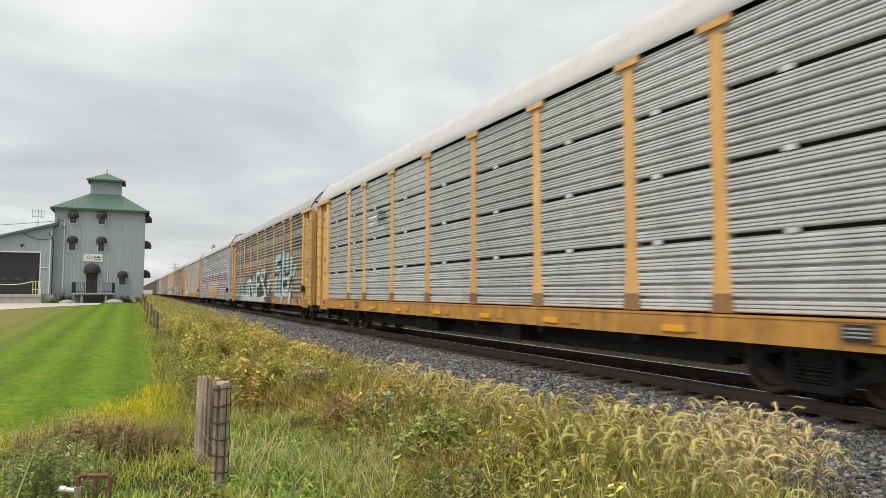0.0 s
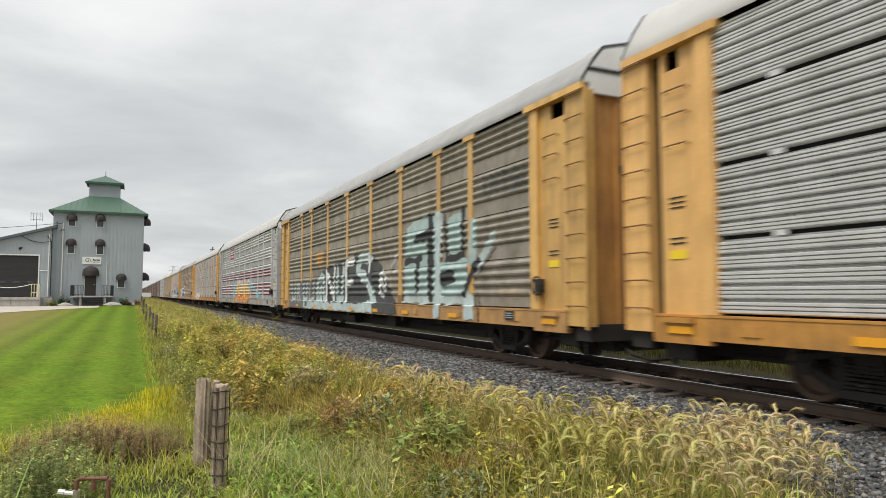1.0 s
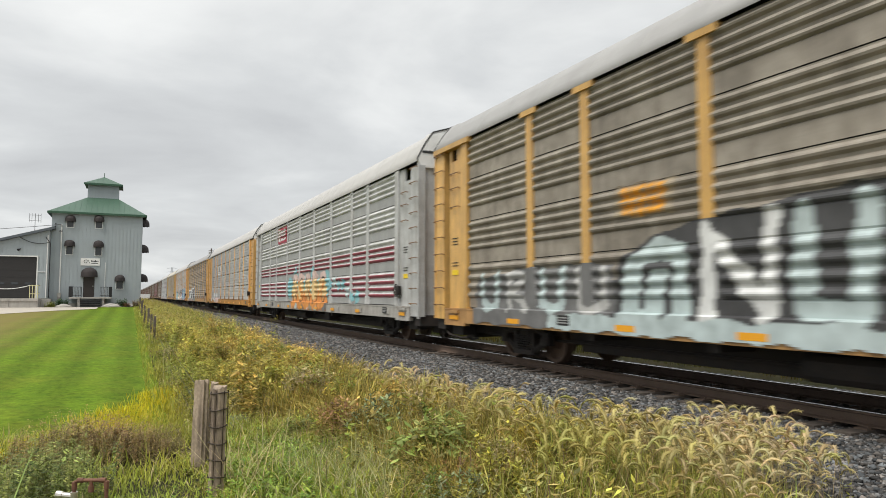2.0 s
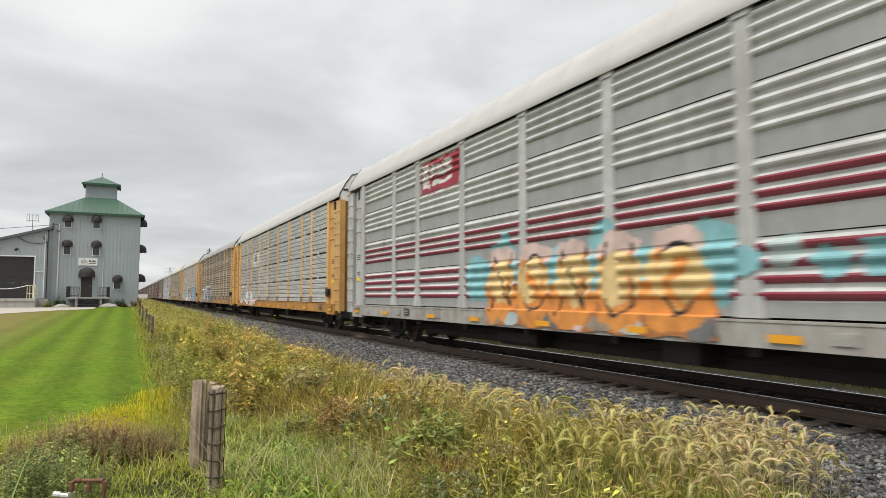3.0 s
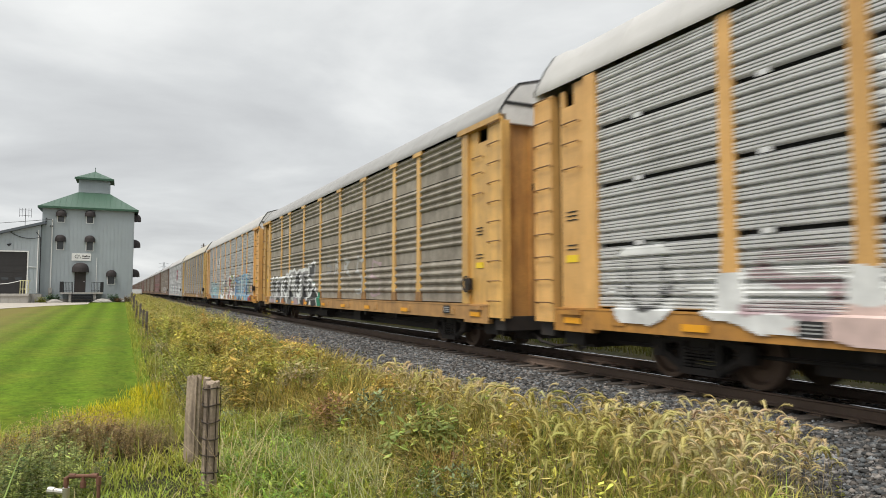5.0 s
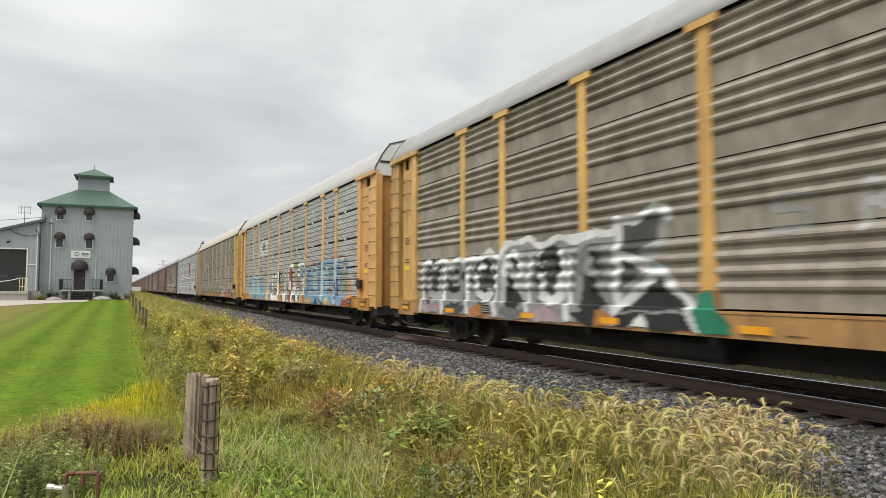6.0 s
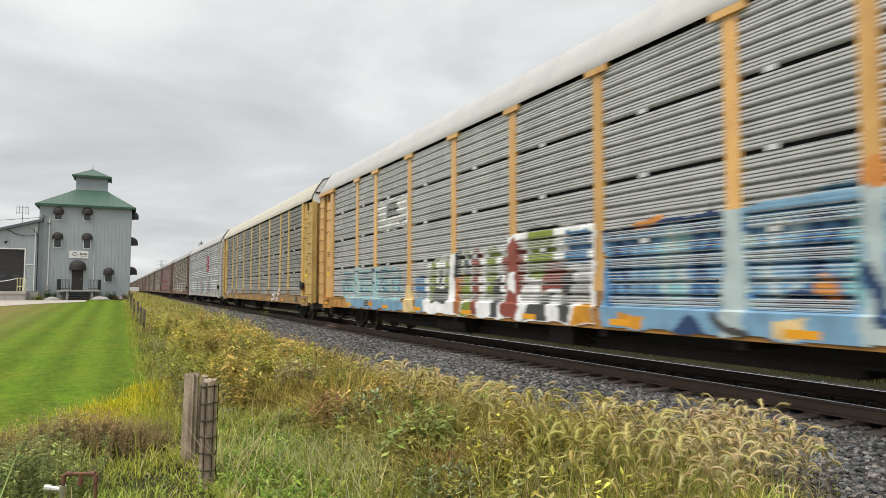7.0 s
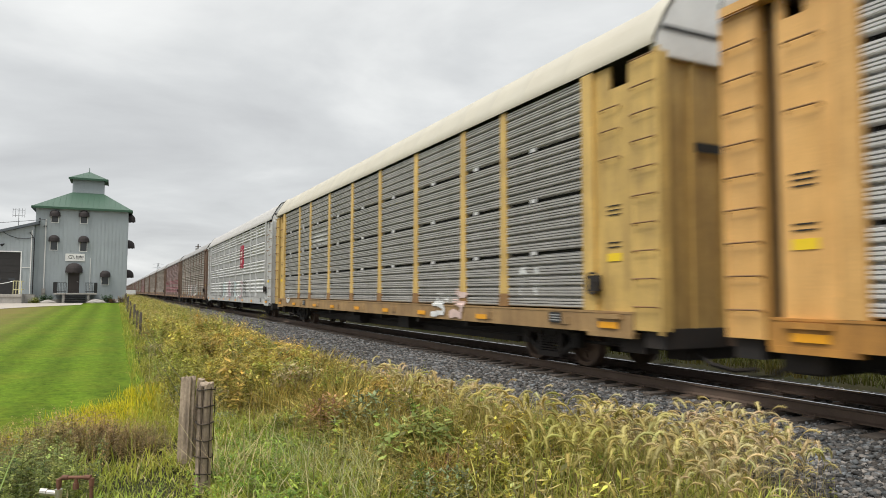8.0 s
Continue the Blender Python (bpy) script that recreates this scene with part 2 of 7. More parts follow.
def profile_fine():
    """Sheets of five ribbed planks each, with a near-black recessed slot between one sheet and the next: (out, z, which
    material).
    """
    pts = []
    for j in range(4):
        z0, z1 = JOINTS[j], JOINTS[j + 1]
        if j:
            z0 += 0.035
        z1 -= 0.012 if j == 3 else 0.02
        h = (z1 - z0) / 5
        for i in range(5):
            z = z0 + i * h
            pts += [(-0.075, z + 0.004, 0), (0.012, z + 0.014, 0)]
            fine = (h - 0.05) / 3
            for k in range(3):
                q = z + 0.022 + k * fine
                pts += [(0.036, q + 0.12 * fine, 0), (0.038, q + 0.70 * fine, 0), (0.0, q + 0.90 * fine, 0), (-0.006, q + fine, 0)]
            pts += [(0.006, z + h - 0.030, 0), (-0.075, z + h - 0.026, 0)]
        pts.append((-0.075, z1, 0))
        if j < 3:
            pts += [(-0.12, z1 + 0.001, 1), (-0.12, JOINTS[j + 1] + 0.034, 1)]
        else:
            pts += [(-0.12, z1 + 0.001, 1), (-0.12, JOINTS[4], 1)]
    return pts


def profile_coarse():
    """Sheets with a flat strip below four rounded ribs each."""
    pts = []
    for j in range(4):
        z0, z1 = JOINTS[j], JOINTS[j + 1]
        flat = 0.22 if j == 0 else 0.33
        pts += [(0.012, z0 + 0.012, 2), (0.012, z0 + flat, 0)]
        h = (z1 - z0 - flat) / 4
        for i in range(4):
            z = z0 + flat + i * h
            paint = 3 if (j == 0 or (j == 1 and i < 3)) else 0
            pts += [(0.0, z + 0.10 * h, paint), (0.05, z + 0.30 * h, paint), (0.062, z + 0.48 * h, paint), (0.05, z + 0.62 * h, 0), (0.0, z + 0.84 * h, 0), (0.0, z + 0.98 * h, 0)]
        if j < 3:
            pts += [(-0.02, z1 - 0.002, 4), (-0.02, z1 + 0.008, 4)]
    return pts


def sheet_offset(pts):
    """How far the sheet stands out at the height z."""
    zs = np.array([p[1] for p in pts])
    outs = np.array([max(p[0], -0.08) for p in pts])
    return lambda z: np.interp(z, zs, outs)


def panel_mesh(kind, length, mats):
    bm = bmesh.new()
    pts = profile_fine() if kind == "fine" else profile_coarse()
    a = [bm.verts.new((-o, -length / 2, z)) for o, z, _ in pts]
    b = [bm.verts.new((-o, length / 2, z)) for o, z, _ in pts]
    for i in range(len(pts) - 1):
        f = bm.faces.new((a[i], a[i + 1], b[i + 1], b[i]))
        f.material_index = pts[i][2]
    back = [bm.verts.new(p) for p in ((0.13, -length / 2, JOINTS[0]), (0.13, -length / 2, JOINTS[-1]), (0.13, length / 2, JOINTS[-1]), (0.13, length / 2, JOINTS[0]))]
    bm.faces.new(back[::-1])
    bm.faces.new((a[-1], back[1], back[2], b[-1])), bm.faces.new((back[0], a[0], b[0], back[3]))
    bm.faces.new([back[1], back[0]] + a), bm.faces.new([back[3], back[2]] + b[::-1])
    me = bpy.data.meshes.new("side_panel")
    bm.to_mesh(me)
    bm.free()
    for m in mats:
        me.materials.append(m)
    return me


ROOF = [(-1.60, 6.05), (-1.61, 6.12), (-1.50, 6.29), (-1.34, 6.52), (-1.10, 6.79), (-0.55, 6.93), (0.0, 6.97)]
ROOF = ROOF + [(-x, z) for x, z in ROOF[-2::-1]]
SHEETS = {"fine": sheet_offset(profile_fine()), "coarse": sheet_offset(profile_coarse())}
_made = {}


def shared(key, make):
    if key not in _made:
        _made[key] = make()
    return _made[key]


def post_mesh(m, kind):
    """Outside post with a flared, soiled foot and, on some cars, a bracket under the roof."""
    bm = bmesh.new()
    half, flare = (0.15, 0.25) if kind == "white" else (0.125, 0.20)
    mid = Z_SILL1 + 0.30
    at_mid = half + (flare - half) * (2.6 - mid) / (2.6 - Z_SILL1)
    prof = [(-half, Z_TOP), (-half, 2.6), (-at_mid, mid), (at_mid, mid), (half, 2.6), (half, Z_TOP)]
    foot = [(-at_mid, mid), (-flare, Z_SILL1 + 0.02), (flare, Z_SILL1 + 0.02), (at_mid, mid)]
    for ring, slot in ((prof, 0), (foot, 1)):
        front = [bm.verts.new((-POST - (0.014 if z < mid else 0), y, z)) for y, z in ring]
        back = [bm.verts.new((-SIDE + 0.02, y, z)) for y, z in ring]
        k = len(ring)
        faces = [bm.faces.new(front), bm.faces.new(back[::-1])]
        faces += [bm.faces.new((front[i], back[i], back[(i + 1) % k], front[(i + 1) % k])) for i in range(k)]
        for f in faces:
            f.material_index = slot
    if kind == "bracket":
        box(bm, -POST - 0.045, -SIDE + 0.02, -0.31, 0.31, Z_TOP - 0.11, Z_TOP + 0.02)
    elif kind == "white":
        box(bm, -POST - 0.02, -SIDE + 0.02, -0.17, 0.17, Z_TOP - 0.08, Z_TOP + 0.02)
    return to_mesh("post", bm, m, m if kind == "white" else M["post_foot"], bevel=0.012)


def arch(rise):
    """Cross-section of a roof whose crown is the higher the greater the rise."""
    return [(x, 6.07 + (z - 6.07) * rise) for x, z in ROOF]


def roof_mesh(m, rise):
    bm = bmesh.new()
    prof = arch(rise)
    stations = [(-END + 0.06, 1.02), (-END + 0.10, 1.05), (-END + 0.50, 1.05), (-END + 0.62, 1)]      # raised end hoods
    for y in np.arange(-11.6, 11.65, 1.45):     # standing seams
        stations += [(y - 0.035, 1), (y - 0.025, 1.007), (y + 0.025, 1.007), (y + 0.035, 1)]
    stations += [(END - 0.62, 1), (END - 0.50, 1.05), (END - 0.10, 1.05), (END - 0.06, 1.02)]
    rings = []
    for y, s in stations:
        rings.append([bm.verts.new((x * (s + 3) / 4, y, 6.07 + (z - 6.07) * s)) for x, z in prof])
    for r0, r1 in zip(rings, rings[1:]):
        for i in range(len(prof) - 1):
            bm.faces.new((r0[i], r1[i], r1[i + 1], r0[i + 1])).smooth = True
    bm.faces.new(rings[0]), bm.faces.new(rings[-1][::-1])
    me = to_mesh("roof", bm, m)
    return me


def wheelset_mesh():
    bm = bmesh.new()
    tube(bm, [(-0.95, 0, 0), (0.95, 0, 0)], 0.085, 12)
    for s in (-1, 1):
        prof = [(0.62, 0.10), (0.62, 0.47), (0.66, 0.475), (0.69, 0.455), (0.81, 0.445), (0.81, 0.37), (0.74, 0.33), (0.74, 0.16), (0.82, 0.13), (0.82, 0.0)]
        rings = [[bm.verts.new((s * x, r * math.cos(a), r * math.sin(a))) for a in [2 * math.pi * k / 28 for k in range(28)]] for x, r in prof[:-1]]
        for r0, r1 in zip(rings, rings[1:]):
            for k in range(28):
                bm.faces.new((r0[k], r0[(k + 1) % 28], r1[(k + 1) % 28], r1[k]))
        bm.faces.new(rings[-1])
        box(bm, s * 0.755, s * 0.765, 0.20, 0.27, -0.05, 0.05)
    return to_mesh("wheelset", bm, M["wheel"])


WHEEL_R = 0.457


def side_frame_mesh():
    """The cast frame that carries two axle ends, with its nest of springs."""
    bm = bmesh.new()
    for s in (-1, 1):
        box(bm, -0.08, 0.08, s * 0.875 - 0.14, s * 0.875 + 0.14, -0.08, 0.20)
        box(bm, -0.10, 0.10, s * 0.875 - 0.09, s * 0.875 + 0.09, -0.09, 0.08)
        tube(bm, [(0, s * 0.86, 0.17), (0, s * 0.33, 0.27)], 0.085, 6)
        tube(bm, [(0, s * 0.80, -0.02), (0, s * 0.36, -0.26)], 0.075, 6)
        box(bm, -0.07, 0.07, s * 0.36 - 0.06, s * 0.36 + 0.06, -0.26, 0.26)
    box(bm, -0.09, 0.09, -0.40, 0.40, 0.20, 0.32)
    box(bm, -0.10, 0.10, -0.42, 0.42, -0.33, -0.22)
    for y in (-0.2, 0.0, 0.2):
        for k in range(6):
            z = -0.2 + k * 0.055
            tube(bm, [(-0.03, y, z), (-0.03, y, z + 0.03)], 0.085, 8)
    return to_mesh("side_frame", bm, M["under"])


def truck(car, y, label):
    t = part("truck", shared("bolster", bolster_mesh), M["under"], car, at=pose(0, y, RAIL_Z + WHEEL_R))
    for s in (-1, 1):
        part("side_frame", shared("side_frame", side_frame_mesh), M["under"], t, at=pose(s * 1.0, 0, 0.02, 0, 0, 0 if s < 0 else 180))
        part("wheelset", shared("wheelset", wheelset_mesh), M["wheel"], t, at=pose(0, s * 0.875, 0))
    return t


def bolster_mesh():
    bm = bmesh.new()
    box(bm, -1.05, 1.05, -0.22, 0.22, 0.02, 0.22)
    tube(bm, [(0, 0, 0.2), (0, 0, 0.36)], 0.3, 12)
    for s in (-1, 1):
        box(bm, -0.9, 0.9, s * 0.42 - 0.05, s * 0.42 + 0.05, -0.12, 0.02)
    return to_mesh("truck", bm, M["under"])


def underframe_mesh():
    bm = bmesh.new()
    box(bm, -0.72, 0.72, -13.9, 13.9, 0.98, 1.42)
    box(bm, -0.72, 0.72, -8.6, 8.6, 0.82, 0.98)
    box(bm, -1.45, 1.45, -13.8, 13.8, 1.42, 1.52)
    for y in (-7.35, -4.4, -1.45, 1.45, 4.4, 7.35):
        box(bm, -1.48, 1.48, y - 0.09, y + 0.09, 1.14, 1.43)
    for y in (-10.35, 10.35):
        box(bm, -1.48, 1.48, y - 0.25, y + 0.25, 1.24, 1.45)
    tube(bm, [(-1.0, 1.5, 1.02), (-1.0, 3.2, 1.02)], 0.2, 12)
    box(bm, -1.25, -0.75, -3.2, -2.4, 0.9, 1.3)
    tube(bm, [(-0.8, -12.6, 1.0), (-0.8, 12.6, 1.0)], 0.035, 6)
    for s in (-1, 1):
        # black backing sheet, the dark of the gap by the rear ladder as colour
        box(bm, -1.44, 1.44, s * 13.44 - 0.02, s * 13.44 + 0.02, 1.45, 6.0)
        box(bm, -1.5, 1.5, s * 13.90 - 0.22, s * 13.90 + 0.22, 1.08, 1.40)
        box(bm, -0.75, 0.75, s * 13.6 - 0.25, s * 13.6 + 0.25, 0.85, 1.42)
        box(bm, -1.35, -1.0, s * 13.2 - 0.3, s * 13.2 + 0.3, 0.95, 1.3)
        tube(bm, [(-1.45, s * 13.9, 1.1), (-1.45, s * 13.9, 0.82), (-1.1, s * 13.9, 0.82), (-1.1, s * 13.9, 1.1)], 0.02, 5)
        tube(bm, [(-0.6, s * 13.9, 1.0), (-0.55, s * 14.15, 0.82), (-0.3, s * 14.4, 0.72), (0, s * 14.6, 0.75)], 0.04, 6)
    return to_mesh("underframe", bm, M["under"])


def coupler_mesh():
    bm = bmesh.new()
    box(bm, -0.1, 0.1, -0.55, 0.12, 1.22 - 0.12, 1.22 + 0.08)
    box(bm, -0.2, 0.06, 0.08, 0.34, 1.22 - 0.16, 1.22 + 0.14)
    box(bm, 0.06, 0.2, 0.08, 0.24, 1.22 - 0.14, 1.22 + 0.12)
    return to_mesh("coupler", bm, M["wheel"], bevel=0.03)


def sill_mesh(m):
    bm = bmesh.new()
    prof = [(-1.605, Z_SILL0), (-1.605, Z_SILL1), (-1.46, Z_SILL1), (-1.46, Z_SILL1 - 0.04), (-1.575, Z_SILL1 - 0.04), (-1.575, Z_SILL0 + 0.03), (-1.46, Z_SILL0 + 0.03), (-1.46, Z_SILL0)]
    extrude_y(bm, prof, -13.5, 13.5)
    for y in np.arange(-11.6, 11.7, 2.9):       # tie-down pockets
        box(bm, -1.625, -1.6, y - 0.16, y + 0.16, 1.38, 1.53)
    for s in (-1, 1):                            # deeper ends over the trucks
        box(bm, -1.612, -1.46, s * 12.9 - 0.58, s * 12.9 + 0.58, Z_SILL0 - 0.07, Z_SILL0 + 0.02)
    box(bm, -1.615, -1.60, -13.48, 13.48, Z_SILL1 - 0.035, Z_SILL1 - 0.005)
    return to_mesh("side_sill", bm, m)


def end_panel_mesh(m, wide):
    """Plain sheet between the ribbed side and the ladder column, notched under the roof."""
    bm = bmesh.new()
    low, top = Z_SILL1 - 0.02, Z_TOP - 0.02
    prof = [(-0.35, low), (wide, low), (wide, top - 0.08), (wide - 0.12, top - 0.08), (wide - 0.12, top - 0.42), (0.06, top - 0.42), (0.06, top), (-0.35, top)]
    out = [bm.verts.new((-1.525, y, z)) for y, z in prof]
    back = [bm.verts.new((-1.46, y, z)) for y, z in prof]
    bm.faces.new(out[::-1]), bm.faces.new(back)
    for i in range(len(prof)):
        j = (i + 1) % len(prof)
        bm.faces.new((out[i], out[j], back[j], back[i]))
    return to_mesh("end_panel", bm, m, bevel=0.01)


def corner_post_mesh(m):
    """Upright strip that closes the ribbed side, wider at its foot."""
    bm = bmesh.new()
    prof = [(-0.65, Z_SILL1 + 0.004), (-0.28, Z_SILL1 + 0.004), (-0.28, Z_SILL1 + 0.22), (-0.35, Z_SILL1 + 0.30), (-0.35, Z_TOP - 0.02), (-0.65, Z_TOP - 0.02)]
    out = [bm.verts.new((-1.605, y, z)) for y, z in prof]
    back = [bm.verts.new((-1.47, y, z)) for y, z in prof]
    bm.faces.new(out[::-1]), bm.faces.new(back)
    for i in range(len(prof)):
        j = (i + 1) % len(prof)
        bm.faces.new((out[i], out[j], back[j], back[i]))
    return to_mesh("corner_post", bm, m, bevel=0.01)


def header_mesh(m):
    bm = bmesh.new()
    box(bm, -1.66, -1.46, -0.80, 1.28, Z_TOP - 0.11, Z_TOP + 0.02)
    return to_mesh("header", bm, m, bevel=0.01)


def ladder_mesh(m):
    """Rear column: a gap parts it from the sheet beside it, dark by the black sheet behind."""
    bm = bmesh.new()
    box(bm, -1.585, -1.38, -0.29, 0.31, 1.36, Z_TOP - 0.10)
    box(bm, -1.60, -1.55, 0.26, 0.32, 1.36, Z_TOP - 0.14)
    return to_mesh("ladder_column", bm, m, bevel=0.02)


def front_ladder_mesh(m):
    bm = bmesh.new()
    box(bm, -1.585, -1.38, -0.34, 0.31, 1.36, Z_TOP - 0.12)
    box(bm, -1.61, -1.56, 0.25, 0.32, 1.30, Z_TOP - 0.06)
    return to_mesh("ladder_column", bm, m, bevel=0.02)


def info_mesh():
    bm = bmesh.new()
    box(bm, -0.008, 0, -0.20, 0.20, -0.10, 0.10)
    return to_mesh("data_plate", bm, M["black"])


def rung_mesh(m, half):
    bm = bmesh.new()
    tube(bm, [(0.0, -half, -0.03), (-0.075, -half + 0.01, 0), (-0.075, half - 0.01, 0), (0.0, half, -0.03)], 0.014, 6)
    return to_mesh("rung", bm, m)


def end_door_mesh(m):
    """Folding end doors: one sheet with upright battens."""
    bm = bmesh.new()
    prof = [(-1.45, -0.06)]
    prof.append((1.45, -0.06))
    for x in (1.40, 0.74, 0.03, -0.74, -1.40):
        prof += [(x + 0.05, 0.0), (x + 0.05, 0.05), (x - 0.05, 0.05), (x - 0.05, 0.0)]
    low = [bm.verts.new((x, y, 1.4)) for x, y in prof]
    top = [bm.verts.new((x, y, 5.86)) for x, y in prof]
    for i in range(len(prof)):
        j = (i + 1) % len(prof)
        bm.faces.new((low[i], low[j], top[j], top[i]))
    bm.faces.new(low[::-1]), bm.faces.new(top)
    return to_mesh("end_door", bm, m)


def end_cap_mesh(m, rise):
    bm = bmesh.new()
    prof = [(x * 0.985, z - 0.02) for x, z in arch(rise)]
    prof = [(-1.50, 5.865)] + prof + [(1.50, 5.865)]
    a = [bm.verts.new((x, -0.06, z)) for x, z in prof]
    b = [bm.verts.new((x, 0.07, z)) for x, z in prof]
    bm.faces.new(a), bm.faces.new(b[::-1])
    for i in range(len(prof)):
        j = (i + 1) % len(prof)
        bm.faces.new((a[i], b[i], b[j], a[j]))
    return to_mesh("end_cap", bm, m)


def seal_mesh(rise):
    """Dark seal round the arch of the roof's end, and the slit below it."""
    bm = bmesh.new()
    tube(bm, [(x * 1.005, 0.06, 6.08 + (z - 6.07) * 1.04) for x, z in arch(rise)], 0.020, 5)
    box(bm, -1.46, 1.46, 0.071, 0.085, 6.30, 6.38)
    return to_mesh("seal", bm, M["black"])


def plate_mesh(m, dy, dz, t=0.008):
    bm = bmesh.new()
    box(bm, -t, 0, -dy / 2, dy / 2, -dz / 2, dz / 2)
    return to_mesh("plate", bm, m)


SCHEMES = {     # sheets, paints, roof
    "silver": dict(kind="fine", sheets="galvanised", frame="yellow", sill="yellow_sill", roof="roof_white", ribs="galvanised"),
    "silver_tan": dict(kind="fine", sheets="galvanised_dull", frame="tan", sill="tan_sill", roof="roof_cream", ribs="galvanised"),
    "brown": dict(kind="coarse", sheets="galvanised_brown", frame="yellow_worn", sill="worn_sill", roof="roof_grey", ribs="galvanised_brown"),
    "striped": dict(kind="coarse", sheets="galvanised_white", frame="white_frame", sill="white_sill", roof="roof_white", ribs="maroon"),
    "pale": dict(kind="coarse", sheets="galvanised_white", frame="white_frame", sill="white_frame", roof="roof_white", ribs="galvanised_white"),
    "dusky": dict(kind="coarse", sheets="galvanised_brown", frame="brown_frame", sill="brown_frame", roof="roof_grey", ribs="galvanised_brown"),
    "pink": dict(kind="coarse", sheets="galvanised_pink", frame="brown_frame", sill="brown_frame", roof="roof_grey", ribs="maroon"),
}


def car_carrier(scheme, label, plain=False):
    """One covered rail car; +y is its rear, x < 0 the side towards the lawn."""
    s = SCHEMES[scheme]
    car = tagged(new("car_carrier"), label, "rail car", "cars of the freight train")
    frame_m, sill_m, sheet_m = M[s["frame"]], M[s["sill"]], M[s["sheets"]]
    rise = 1.0 if s["roof"] == "roof_grey" else 1.2
    flat_m = M["grey_flat"] if scheme in ("striped", "pale") else sheet_m
    post_kind = "white" if s["frame"] == "white_frame" or scheme == "pink" else "plain" if plain else "bracket"
    part("underframe", shared("underframe", underframe_mesh), M["under"], car)
    part("roof", shared(("roof", s["roof"]), lambda: roof_mesh(M[s["roof"]], rise)), M[s["roof"]], car)
    for side in (0, 180):
        turn = pose(0, 0, 0, 0, 0, side)
        part("side_sill", shared(("sill", s["sill"]), lambda: sill_mesh(sill_m)), sill_m, car, at=turn)
        for y0, y1 in BAYS:
            if side:
                y0, y1 = -y1, -y0
            y0, y1 = y0 + (0.12 if y0 in POSTS else 0.005), y1 - (0.12 if y1 in POSTS else 0.005)
            key = ("panel", scheme, round(y1 - y0, 2))
            me = shared(key, lambda: panel_mesh(s["kind"], y1 - y0, [sheet_m, M["slot"], flat_m, M[s["ribs"]], M["slot"]]))
            part("side_panel", me, sheet_m, car, at=turn @ pose(-SIDE, (y0 + y1) / 2, 0))
            if s["kind"] == "fine" and not side:
                for z in JOINTS[1:4]:
                    part("strap", shared("strap", strap_mesh), sheet_m, car, at=pose(-SIDE, (y0 + y1) / 2 + 0.35, z))
        for y in POSTS:
            part("post", shared(("post", s["frame"], post_kind), lambda: post_mesh(frame_m, post_kind)), frame_m, car, at=turn @ pose(0, y, 0))
        for e in (0, 180):
            mirror = Matrix.Diagonal((1, -1, 1, 1)) if e else Matrix.Identity(4)
            ep = part("end_panel", shared(("end", s["frame"], e), lambda: end_panel_mesh(frame_m, 0.66 if e else 0.48)), frame_m, car, at=turn @ mirror @ pose(0, 12.85, 0))
            part("corner_post", shared(("corner", s["frame"]), lambda: corner_post_mesh(frame_m)), frame_m, car, at=turn @ mirror @ pose(0, 12.85, 0))
            if post_kind == "bracket":
                part("header", shared(("header", s["frame"]), lambda: header_mesh(frame_m)), frame_m, car, at=turn @ mirror @ pose(0, 12.85, 0))
            lc = part("ladder_column", shared(("ladder", s["frame"], e), lambda: front_ladder_mesh(frame_m) if e else ladder_mesh(frame_m)), frame_m, car, at=turn @ mirror @ pose(0, 13.86, 0))
            for z in np.arange(1.75, 5.9, 0.46):
                part("rung", shared(("rung", s["frame"]), lambda: rung_mesh(M["rung"], 0.27)), M["rung"], lc, at=pose(-1.585, -0.02, z))
            if side == 0:
                part("jack_pad", shared(("pad", s["sill"]), lambda: pad_mesh(sill_m)), sill_m, ep, at=pose(-1.58, 0.1, 1.58))
                if e:
                    part("brake_wheel", shared("brake", brake_mesh), M["under"], ep, "dark hand-brake wheel", at=pose(-1.60, -0.30, 2.15))
                for z in (4.35, 4.85, 5.25):
                    part("grab_iron", shared(("grab", s["frame"]), lambda: rung_mesh(M["rung"], 0.24)), M["rung"], ep, at=pose(-1.53, 0.1, z))
                part("warning_label", shared("label_plate", lambda: plate_mesh(M["label_yellow"], 0.36, 0.14)), M["label_yellow"], ep, "yellow warning label", at=pose(-1.531, 0.14, 2.6))
                for k in range(5):
                    part("lettering", shared("letter_bar", lambda: plate_mesh(M["under"], 0.34, 0.02)), M["under"], ep, "dark line of small lettering", at=pose(-1.531, 0.14, (2.78, 2.86, 3.35, 3.43, 3.51)[k]))
        if side == 0:
            for y in (-11.35, 8.0):
                plate = part("data_plate", shared("info", info_mesh), M["black"], car, "black data plate with white lines", at=pose(-1.628, y, 1.50))
                for k in range(3):
                    part("lettering", shared("info_bar", lambda: plate_mesh(M["grey_flat"], 0.32, 0.022, 0.004)), M["grey_flat"], plate, at=pose(-0.009, 0, -0.05 + 0.05 * k))
            for y in (-12.9, -8.4, -5.0, -2.2, 0.6, 3.6, 6.2, 9.9, 12.9):
                part("reflector", shared("reflector", lambda: plate_mesh(M["reflector"], 0.5, 0.11)), M["reflector"], car, "amber reflector strip", at=pose(-1.626, y, 1.42))
